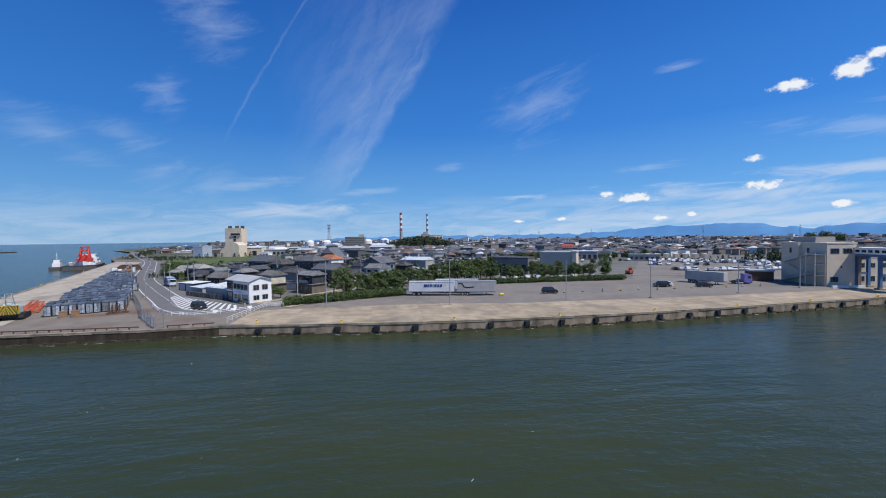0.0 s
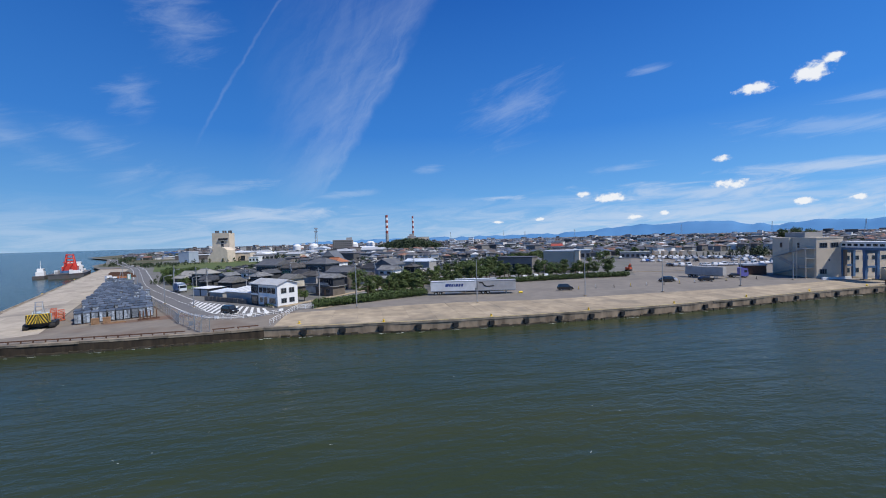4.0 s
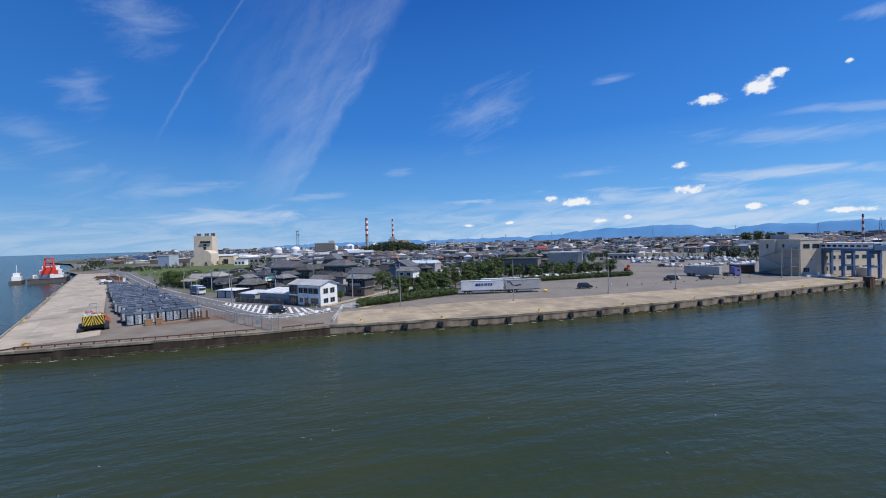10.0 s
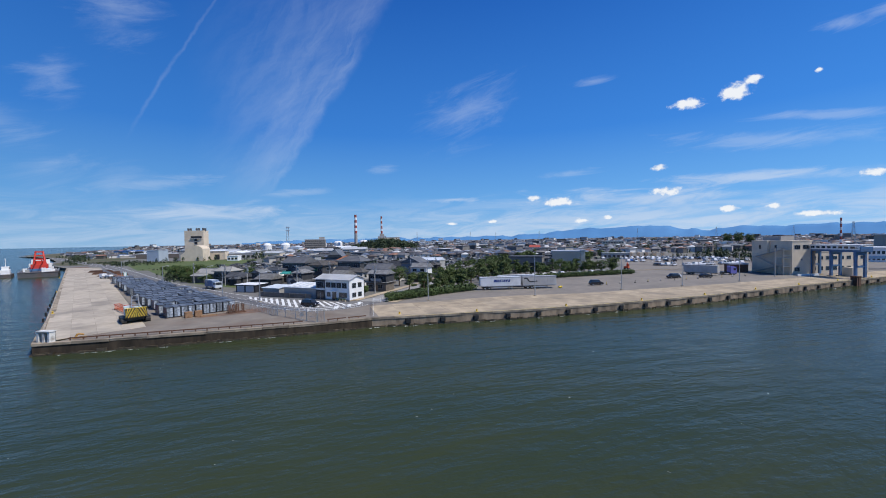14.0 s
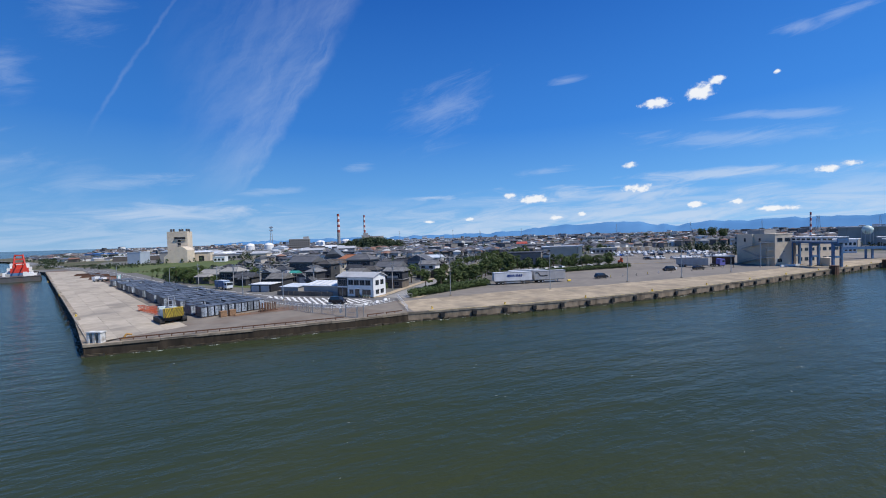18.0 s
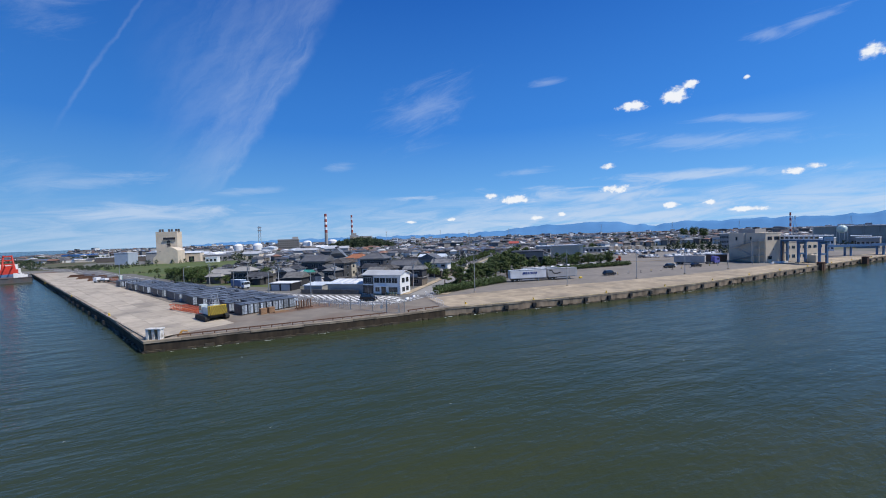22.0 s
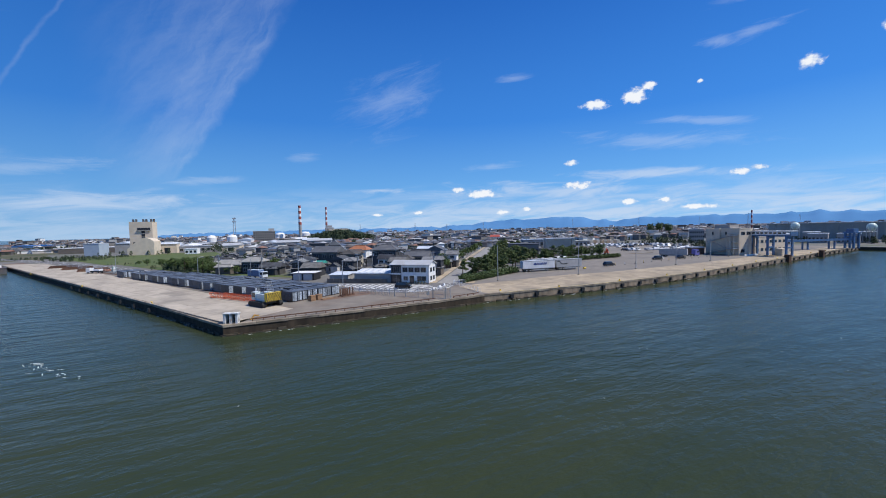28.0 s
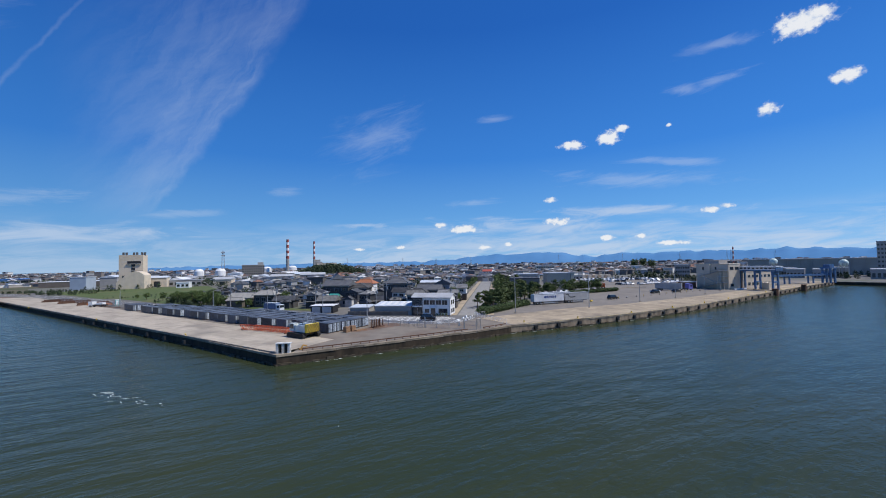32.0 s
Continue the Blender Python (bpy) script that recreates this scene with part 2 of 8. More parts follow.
def tinted(name, stops, rough=0.7, grain=0.15, grain_scale=1.0, spec=0.3, island=False):
    """A surface whose colour is drawn from a few for each object (or each loose piece), with grain over it."""
    m = bpy.data.materials.new(name)
    m.use_nodes = True
    nt = m.node_tree
    b = nt.nodes["Principled BSDF"]
    b.inputs["Roughness"].default_value = rough
    b.inputs["Specular IOR Level"].default_value = spec
    geo = nt.nodes.new("ShaderNodeNewGeometry")
    if island:
        rnd = geo.outputs["Random Per Island"]
    else:
        rnd = nt.nodes.new("ShaderNodeObjectInfo").outputs["Random"]
    cr = nt.nodes.new("ShaderNodeValToRGB")
    cr.color_ramp.interpolation = "CONSTANT"
    while len(cr.color_ramp.elements) < len(stops):
        cr.color_ramp.elements.new(0.5)
    for i, (e, c) in enumerate(zip(cr.color_ramp.elements, stops)):
        e.position, e.color = i / len(stops), (*c, 1)
    nt.links.new(rnd, cr.inputs[0])
    n = nt.nodes.new("ShaderNodeTexNoise")
    n.inputs["Scale"].default_value = grain_scale
    n.inputs["Detail"].default_value = 5
    nt.links.new(geo.outputs["Position"], n.inputs["Vector"])
    r = nt.nodes.new("ShaderNodeMapRange")
    r.inputs[1].default_value, r.inputs[2].default_value = 0.3, 0.7
    r.inputs[3].default_value, r.inputs[4].default_value = 1 - grain, 1 + grain
    nt.links.new(n.outputs[0], r.inputs[0])
    h = nt.nodes.new("ShaderNodeHueSaturation")
    nt.links.new(cr.outputs[0], h.inputs["Color"])
    nt.links.new(r.outputs[0], h.inputs["Value"])
    nt.links.new(h.outputs[0], b.inputs["Base Color"])
    return m


M_CONCRETE = surf("pier_concrete", (0.47, 0.405, 0.315), (0.36, 0.31, 0.245), 0.5, 0.9, 0.15, stain=(0.25, 0.22, 0.18), stain_scale=0.13, vary=0.12)
M_CONC_OLD = surf("quay_concrete", (0.45, 0.36, 0.245), (0.29, 0.235, 0.165), 0.4, 0.9, 0.15, stain=(0.18, 0.155, 0.12), stain_scale=0.11, vary=0.13)
M_CAP = surf("stained_cap_concrete", (0.36, 0.295, 0.215), (0.19, 0.155, 0.115), 0.5, 0.9, 0.2, stain=(0.10, 0.085, 0.065), stain_scale=0.3, vary=0.2)
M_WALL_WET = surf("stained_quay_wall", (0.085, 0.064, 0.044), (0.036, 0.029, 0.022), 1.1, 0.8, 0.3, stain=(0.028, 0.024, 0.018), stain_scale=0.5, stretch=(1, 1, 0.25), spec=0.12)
M_WALL_DRY = surf("brown_quay_wall", (0.36, 0.275, 0.19), (0.17, 0.13, 0.09), 0.7, 0.85, 0.3, stain=(0.07, 0.055, 0.04), stain_scale=0.5, stretch=(1, 1, 0.4))
M_ASPHALT = surf("lot_asphalt", (0.235, 0.208, 0.176), (0.185, 0.164, 0.14), 0.4, 0.92, 0.1, stain=(0.15, 0.136, 0.12), stain_scale=0.06)
M_ROAD = surf("road_asphalt", (0.17, 0.164, 0.158), (0.132, 0.128, 0.124), 0.5, 0.9, 0.08, stain=(0.11, 0.11, 0.112), stain_scale=0.1)
M_YARD = surf("yard_asphalt", (0.24, 0.205, 0.165), (0.175, 0.152, 0.125), 0.3, 0.92, 0.1, stain=(0.15, 0.105, 0.075), stain_scale=0.1)
M_DIRT = surf("red_dirt", (0.20, 0.125, 0.085), (0.14, 0.095, 0.07), 0.5, 0.95, 0.3, stain=(0.10, 0.08, 0.06))
M_SOIL = surf("town_ground", (0.19, 0.18, 0.16), (0.13, 0.125, 0.115), 0.08, 0.95, 0.1, stain=(0.07, 0.09, 0.04), stain_scale=0.03)
M_GRASS = surf("grass", (0.10, 0.13, 0.035), (0.065, 0.095, 0.025), 0.3, 0.95, 0.4, stain=(0.13, 0.13, 0.05), stain_scale=0.05)
M_SCRUB = surf("coast_scrub", (0.085, 0.088, 0.042), (0.125, 0.10, 0.065), 0.05, 0.95, 0.3, stain=(0.055, 0.075, 0.025), stain_scale=0.02)
M_PAINT_W = surf("white_road_paint", (0.78, 0.78, 0.76), (0.62, 0.62, 0.60), 2.0, 0.8)
M_PAINT_Y = surf("worn_yellow_paint", (0.52, 0.40, 0.14), (0.42, 0.34, 0.20), 1.2, 0.8, stain=(0.40, 0.34, 0.26), stain_scale=0.5)
M_WHITE = surf("white_paint", (0.78, 0.78, 0.77), (0.70, 0.70, 0.69), 1.0, 0.55, vary=0.04)
M_CREAM = surf("cream_panel", (0.68, 0.575, 0.44), (0.60, 0.505, 0.385), 0.3, 0.8, stain=(0.48, 0.44, 0.37), stain_scale=0.15)
M_GREY_W = surf("grey_wall", (0.36, 0.35, 0.33), (0.31, 0.30, 0.285), 0.3, 0.8, stain=(0.27, 0.26, 0.25), stain_scale=0.1)
M_GREYROOF = surf("grey_metal_roof", (0.46, 0.47, 0.48), (0.40, 0.41, 0.42), 0.6, 0.5, spec=0.5, stain=(0.35, 0.35, 0.35), stain_scale=0.2)
M_LIGHTROOF = surf("light_sheet_roof", (0.62, 0.66, 0.70), (0.55, 0.59, 0.63), 0.5, 0.45, spec=0.5, stain=(0.46, 0.50, 0.54), stain_scale=0.2)
M_BLACK_W = surf("black_cladding", (0.03, 0.03, 0.035), (0.022, 0.022, 0.025), 1.0, 0.5)
M_DARKGLASS = surf("window_glass", (0.03, 0.04, 0.05), (0.02, 0.025, 0.03), 0.5, 0.08, spec=0.8)
M_STEEL = surf("galvanised_steel", (0.42, 0.43, 0.44), (0.34, 0.35, 0.36), 2.0, 0.45, metal=0.6)
M_RUST = surf("rusty_steel", (0.15, 0.075, 0.045), (0.08, 0.045, 0.032), 2.0, 0.85, 0.2)
M_RUBBER = surf("black_rubber", (0.018, 0.018, 0.018), (0.028, 0.027, 0.026), 2.0, 0.8)
M_BLUE = surf("blue_steel", (0.09, 0.19, 0.34), (0.075, 0.155, 0.285), 0.8, 0.5, stain=(0.10, 0.13, 0.2), stain_scale=0.4)
M_ORANGE = surf("orange_red_paint", (0.55, 0.10, 0.035), (0.42, 0.08, 0.03), 2.0, 0.5)
M_YELLOW = surf("yellow_paint", (0.75, 0.52, 0.03), (0.65, 0.45, 0.03), 2.0, 0.5)
M_BLACK = surf("black_paint", (0.02, 0.02, 0.02), (0.03, 0.03, 0.03), 2.0, 0.5)
# chimney red, its colour dulled to stand in for distance haze
M_CHIMRED = surf("haze_muted_chimney_red", (0.34, 0.08, 0.06), (0.28, 0.07, 0.055), 0.3, 0.7)
M_RED = surf("red_paint", (0.60, 0.05, 0.03), (0.48, 0.045, 0.03), 1.0, 0.5)
M_TRUNK = surf("bark", (0.14, 0.095, 0.065), (0.09, 0.065, 0.045), 3.0, 0.95, 0.4)
M_WOODBOX = surf("crate_wood", (0.30, 0.18, 0.10), (0.23, 0.135, 0.075), 2.0, 0.85)
M_TILE = tinted("roof_tile", [(0.16, 0.156, 0.148), (0.10, 0.10, 0.105), (0.25, 0.255, 0.26), (0.11, 0.115, 0.125), (0.085, 0.09, 0.098), (0.075, 0.078, 0.085), (0.125, 0.127, 0.132), (0.05, 0.052, 0.058), (0.19, 0.19, 0.19), (0.09, 0.085, 0.08), (0.11, 0.105, 0.10), (0.06, 0.065, 0.075), (0.17, 0.175, 0.18)], 0.72, 0.35, 0.9, 0.15)
M_HOUSEWALL = tinted("house_wall", [(0.22, 0.20, 0.175), (0.70, 0.69, 0.66), (0.52, 0.47, 0.38), (0.06, 0.06, 0.062), (0.60, 0.58, 0.55), (0.09, 0.08, 0.07), (0.14, 0.12, 0.10), (0.36, 0.34, 0.31), (0.045, 0.047, 0.052), (0.11, 0.098, 0.085), (0.07, 0.068, 0.066)], 0.85, 0.2, 0.7)
M_TOWNWALL = tinted("town_wall", [(0.48, 0.46, 0.42), (0.20, 0.185, 0.165), (0.62, 0.61, 0.58), (0.12, 0.11, 0.10), (0.33, 0.30, 0.26), (0.07, 0.07, 0.072), (0.22, 0.20, 0.175), (0.10, 0.098, 0.095), (0.15, 0.15, 0.155)], 0.85, 0.15, 0.5)
M_FARROOF = tinted("far_roof", [(0.10, 0.10, 0.11), (0.14, 0.14, 0.145), (0.075, 0.08, 0.085), (0.19, 0.18, 0.17), (0.12, 0.10, 0.09), (0.16, 0.12, 0.10), (0.08, 0.085, 0.09), (0.26, 0.27, 0.28), (0.07, 0.07, 0.08), (0.55, 0.55, 0.54), (0.11, 0.14, 0.20), (0.24, 0.13, 0.09), (0.09, 0.09, 0.10), (0.11, 0.105, 0.10), (0.06, 0.06, 0.065)], 0.65, 0.2, 0.2, island=True)
M_FARWALL = tinted("far_wall", [(0.42, 0.39, 0.35), (0.15, 0.14, 0.13), (0.62, 0.60, 0.56), (0.22, 0.20, 0.185), (0.74, 0.73, 0.70), (0.30, 0.31, 0.32), (0.11, 0.105, 0.10), (0.19, 0.18, 0.17)], 0.85, 0.12, 0.2, island=True)


def leaf_mat(name, c1, c2):
    m = tinted(name, [c1, c2, tuple((a + b) / 2 for a, b in zip(c1, c2)), tuple(a * 0.7 for a in c1), c2], 0.65, 0.3, 0.8, island=True)
    return m


M_PINE = leaf_mat("pine_needles", (0.055, 0.088, 0.026), (0.105, 0.135, 0.040))
M_WOOD = leaf_mat("far_wood_leaves", (0.030, 0.052, 0.026), (0.052, 0.075, 0.034))
M_LEAF = leaf_mat("broad_leaves", (0.06, 0.10, 0.025), (0.10, 0.14, 0.04))
M_HEDGE = leaf_mat("hedge_leaves", (0.045, 0.075, 0.02), (0.075, 0.11, 0.03))


# ---- building tools ----
def box(bm, x0, y0, z0, x1, y1, z1, m=None):
    vs = [bm.verts.new((x, y, z)) for z in (z0, z1) for x, y in ((x0, y0), (x1, y0), (x1, y1), (x0, y1))]
    if m is not None:
        for v in vs:
            v.co = m @ v.co
    for f in ((3, 2, 1, 0), (4, 5, 6, 7), (0, 1, 5, 4), (1, 2, 6, 5), (2, 3, 7, 6), (3, 0, 4, 7)):
        bm.faces.new([vs[i] for i in f])
    return vs


def prism(bm, poly, z0, z1):
    """A flat polygon (counter-clockwise) with thickness."""
    lo = [bm.verts.new((x, y, z0)) for x, y in poly]
    hi = [bm.verts.new((x, y, z1)) for x, y in poly]
    bm.faces.new(hi)
    bm.faces.new(lo[::-1])
    n = len(poly)
    for i in range(n):
        bm.faces.new((lo[i], lo[(i + 1) % n], hi[(i + 1) % n], hi[i]))


def tube(bm, a, b, r, n=6, r2=None):
    a, b = Vector(a), Vector(b)
    d = (b - a).normalized()
    u = d.orthogonal().normalized()
    w = d.cross(u)
    r2 = r if r2 is None else r2
    ring = [[bm.verts.new(p + (u * math.cos(k * math.tau / n) + w * math.sin(k * math.tau / n)) * q) for k in range(n)] for p, q in ((a, r), (b, r2))]
    for k in range(n):
        bm.faces.new((ring[0][k], ring[0][(k + 1) % n], ring[1][(k + 1) % n], ring[1][k]))
    bm.faces.new(ring[0][::-1])
    bm.faces.new(ring[1])


def mesh_of(bm, name, material):
    me = bpy.data.meshes.new(name)
    bmesh.ops.recalc_face_normals(bm, faces=bm.faces)
    bm.to_mesh(me)
    bm.free()
    me.materials.append(material)
    return me


def part(name, bm, material, parent=None, label=""):
    ob = new(name, mesh_of(bm, name, material))
    if parent is not None:
        ob.parent = parent
    return tagged(ob, label)


def thing(name, label, category, group="", m=None, kind=""):
    ob = new(name)
    if m is not None:
        ob.matrix_basis = m
    return tagged(ob, label, category, group, kind)


def boxes(name, material, parent, *rows, label=""):
    bm = bmesh.new()
    for r in rows:
        box(bm, *r)
    return part(name, bm, material, parent, label)


def turned(x, y, deg, z=0.0):
    return pose(x, y, z, 0, 0, deg)


def strip(pts, width, offset=0.0):
    """The left and right border of a band along a line of points."""
    left, right = [], []
    for i, p in enumerate(pts):
        a, b = Vector(pts[max(i - 1, 0)]), Vector(pts[min(i + 1, len(pts) - 1)])
        d = (b - a).normalized()
        n = Vector((-d.y, d.x))
        left.append(Vector(p) + n * (offset + width / 2))
        right.append(Vector(p) + n * (offset - width / 2))
    return left, right


def smooth(pts, steps=6):
    """A rounder line through the points (Catmull-Rom)."""
    P = [Vector(p) for p in (pts[0], *pts, pts[-1])]
    out = []
    for i in range(1, len(P) - 2):
        for k in range(steps):
            t = k / steps
            out.append(0.5 * (2 * P[i] + (P[i + 1] - P[i - 1]) * t + (2 * P[i - 1] - 5 * P[i] + 4 * P[i + 1] - P[i + 2]) * t * t + (3 * P[i] - P[i - 1] - 3 * P[i + 1] + P[i + 2]) * t ** 3))
    return out + [P[-2]]


def band(bm, pts, width, z, offset=0.0, thick=0.0):
    left, right = strip(pts, width, offset)
    lv = [bm.verts.new((*p, z)) for p in left]
    rv = [bm.verts.new((*p, z)) for p in right]
    for i in range(len(pts) - 1):
        bm.faces.new((rv[i], rv[i + 1], lv[i + 1], lv[i]))


def leaf_ball(bm, rng, centre, rad, count, size, flat=1.0):
    """Small leaf faces scattered through a lumpy volume, thicker towards its shell."""
    for _ in range(count):
        d = Vector((rng.gauss(0, 1), rng.gauss(0, 1), rng.gauss(0, 1))).normalized()
        p = Vector(centre) + Vector((d.x * rad, d.y * rad, d.z * rad * flat)) * (0.45 + 0.6 * rng.random())
        s = size * (0.6 + 0.8 * rng.random())
        n = (d + Vector((rng.uniform(-.7, .7), rng.uniform(-.7, .7), rng.uniform(-.2, 1.0)))).normalized()
        u = n.orthogonal().normalized()
        w = n.cross(u)
        vs = [bm.verts.new(p + u * s * a + w * s * b + n * s * 0.2 * c) for a, b, c in ((-1, 0, 0), (0, -0.6, 1), (1, 0, 0), (0, 0.6, 1))]
        bm.faces.new(vs)


# ---- ground, water and quays ----
WATER = -1.9
QUAY = smooth([(0, -1.8), (25, -4.8), (50, -6.4), (85, -5.8), (125, -2.2), (156, 0.2), (200, 4.0), (262, 8.0)], 4)
PIER_FRONT = [(-53.8, -2.0), (-38, -2.7), (-11, -3.0)]
PIER_SIDE = [(-205, 305), (-176, 262), (-115, 131), (-68.0, 30.5)]
bm = bmesh.new()
s = 4990
vs = [bm.verts.new(p) for p in ((-s, -s, WATER), (s, -s, WATER), (s, s, WATER), (-s, s, WATER))]
bm.faces.new(vs)
water_mat = bpy.data.materials.new("harbour_water")
water_mat.use_nodes = True
nt = water_mat.node_tree
b = nt.nodes["Principled BSDF"]
b.inputs["Base Color"].default_value = (0.040, 0.048, 0.022, 1)
b.inputs["Roughness"].default_value = 0.17
b.inputs["IOR"].default_value = 1.33
b.inputs["Specular IOR Level"].default_value = 0.2
geo = nt.nodes.new("ShaderNodeNewGeometry")


def ripple(scale, stretch, turn, detail=3.0):
    mp = nt.nodes.new("ShaderNodeMapping")
    mp.inputs["Scale"].default_value = stretch
    mp.inputs["Rotation"].default_value = (0, 0, turn)
    nt.links.new(geo.outputs["Position"], mp.inputs[0])
    n = nt.nodes.new("ShaderNodeTexNoise")
    n.inputs["Scale"].default_value = scale
    n.inputs["Detail"].default_value = detail
    nt.links.new(mp.outputs[0], n.inputs["Vector"])
    return n.outputs[0]


def nmath(tree, op, a, c):
    n = tree.nodes.new("ShaderNodeMath")
    n.operation = op
    for i, v in enumerate((a, c)):
        if isinstance(v, (int, float)):
            n.inputs[i].default_value = v
        else:
            tree.links.new(v, n.inputs[i])
    return n.outputs[0]


height = nmath(nt, "ADD", nmath(nt, "ADD", nmath(nt, "MULTIPLY", ripple(0.16, (0.8, 2.4, 1), 0.22, 4.0), 1.5), nmath(nt, "MULTIPLY", ripple(0.9, (1, 1.8, 1), -0.2), 0.32)),
               nmath(nt, "MULTIPLY", ripple(3.0, (1, 1.5, 1), 0.6), 0.08))
bp = nt.nodes.new("ShaderNodeBump")
bp.inputs["Strength"].default_value = 0.3
bp.inputs["Distance"].default_value = 0.9
nt.links.new(height, bp.inputs["Height"])
nt.links.new(bp.outputs[0], b.inputs["Normal"])
# silt streaks
streak = nt.nodes.new("ShaderNodeMapRange")
streak.inputs[1].default_value, streak.inputs[2].default_value = 0.35, 0.7
nt.links.new(ripple(0.02, (1, 3, 1), 0.1, 5.0), streak.inputs[0])
mx = nt.nodes.new("ShaderNodeMix")
mx.data_type = "RGBA"
mx.inputs[6].default_value = (0.0300, 0.0425, 0.0215, 1)
mx.inputs[7].default_value = (0.0395, 0.0480, 0.0200, 1)
nt.links.new(streak.outputs[0], mx.inputs[0])
nt.links.new(mx.outputs[2], b.inputs["Base Color"])
tagged(part("water", bm, water_mat), "murky green harbour water with small wind ripples", "water", kind="structure")

LAND = [*PIER_FRONT, *[tuple(p) for p in QUAY], (263, -14), (300, -60), (700, -160), (4950, -700), (4950, 4950), (900, 4950),
        (150, 2200), (-250, 1500), (-560, 1100), (-480, 760), (-342, 570), (-256, 412), (-230, 345), *PIER_SIDE]
bm = bmesh.new()
vs = [bm.verts.new((x, y, -0.04)) for x, y in LAND]
bmesh.ops.triangulate(bm, faces=[bm.faces.new(vs)])
tagged(part("ground", bm, M_SOIL), "grey-brown town ground of yards, lanes and weeds", "ground", kind="structure")


def surface(name, poly, z, material, label, category="pavement"):
    bm = bmesh.new()
    f = bm.faces.new([bm.verts.new((x, y, z)) for x, y in poly])
    bmesh.ops.triangulate(bm, faces=[f])
    return tagged(part(name, bm, material), label, category, kind="structure")


def edge_wall(name, line, label, face=M_WALL_WET):
    """A quay wall with a cap that stands a little proud, along a line with the water on its right."""
    holder = thing(name, label, "quay wall", kind="structure")
    rw = random.Random(len(line))
    for a, c in zip(line[:-1], line[1:]):
        a, c = Vector(a), Vector(c)
        d_ = (c - a).normalized()
        n_ = Vector((-d_.y, d_.x))
        count = max(1, round((c - a).length / 4.8))
        for i in range(count):
            p, q = a.lerp(c, i / count) + d_ * 0.03, a.lerp(c, (i + 1) / count) - d_ * 0.03
            out = rw.uniform(-0.05, 0.05)
            bm = bmesh.new()
            prism(bm, [p + n_ * out, q + n_ * out, q + n_ * 1.0, p + n_ * 1.0], -0.34 + rw.uniform(-0.05, 0.03), 0.012 + rw.uniform(0, 0.04))
            part("cap_stone", bm, M_CAP, holder)
    for nm, off, w, z0, z1, mat_ in (("wall_face", 0.1, 0.92, -4.0, -0.02, face),):
        bm = bmesh.new()
        left, right = strip(line, w, off + w / 2)
        lo_l, lo_r, hi_l, hi_r = ([bm.verts.new((*p, z)) for p in side] for side, z in ((left, z0), (right, z0), (left, z1), (right, z1)))
        for i in range(len(line) - 1):
            bm.faces.new((hi_r[i], hi_r[i + 1], hi_l[i + 1], hi_l[i]))
            bm.faces.new((lo_r[i], lo_r[i + 1], hi_r[i + 1], hi_r[i]))
            bm.faces.new((lo_l[i + 1], lo_l[i], hi_l[i], hi_l[i + 1]))
        for i, k in ((0, 1), (-1, -1)):
            bm.faces.new((lo_l[i], lo_r[i], hi_r[i], hi_l[i])[::k])
        part(nm, bm, mat_, holder)
    return holder


edge_wall("quay_wall", QUAY, "stained concrete quay wall above the water", M_WALL_DRY)
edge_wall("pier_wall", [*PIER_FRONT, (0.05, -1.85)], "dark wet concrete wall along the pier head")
edge_wall("basin_wall", [(262, 8.0), (263, -14), (300, -60), (480, -105), (700, -160)], "low concrete wall on the far side of the basin")
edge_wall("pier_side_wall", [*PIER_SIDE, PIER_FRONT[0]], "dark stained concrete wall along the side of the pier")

surface("lot_pavement", [(0, -1), *[(p.x, p.y + 0.9) for p in QUAY[1:]], (262, 60), (240, 150), (188, 150), (127, 66), (118, 52), (64, 51), (38, 33), (4, 19)], 0.0, M_ASPHALT,
        "worn grey asphalt of the ferry terminal lot")
surface("yard_pavement", [(-52.2, -1.2), (-38, -1.9), (-11, -2.1), (0, -1), (4, 19), (-14, 14), (-30, 32), (-84, 112), (-101, 138), (-43, 12)], 0.0, M_YARD, "patchy brown-grey asphalt of the storage yard")
surface("pier_pavement", [(-53.1, -1.1), (-51, -1.1), (-43, 10), (-101, 138), (-154, 255), (-175, 261), (-113.8, 131), (-66.8, 30.5)], 0.0, M_YARD, "concrete bed of the pier apron")
surface("dirt_strip", [(-36, 36), (-31.5, 30), (-82, 106), (-128, 198), (-170, 275), (-178, 268), (-101, 140), (-84, 112)][::1], 0.006, M_DIRT, "strip of reddish dirt beside the fence")

surface("dirt_patch", [(-34, 12.6), (-22, 15.2), (-21, 19.5), (-25, 21), (-29, 17.5), (-36, 15)], 0.005, M_DIRT, "rust-stained patch of dirt on the yard")
ROAD = smooth([(14, 31), (2, 20.5), (-8, 14.6), (-17, 21), (-27, 35.5), (-45, 63), (-70, 104), (-113, 188), (-152, 262), (-232, 392), (-330, 560)], 8)
bm = bmesh.new()
band(bm, ROAD, 8.2, 0.012)
tagged(part("road", bm, M_ROAD), "curving grey asphalt harbour road", "road", kind="structure")
AVENUE = [(3, 20), (40, 67), (139, 192), (420, 545)]
bm = bmesh.new()
band(bm, AVENUE, 7.5, 0.016)
M_AVENUE = surf("pale_avenue_asphalt", (0.30, 0.29, 0.27), (0.24, 0.232, 0.218), 0.5, 0.9, 0.08, stain=(0.20, 0.195, 0.185), stain_scale=0.1)
tagged(part("road", bm, M_AVENUE), "straight pale tree-lined asphalt avenue", "road", kind="structure")
bm = bmesh.new()
band(bm, AVENUE, 2.6, 0.10, -5.6)
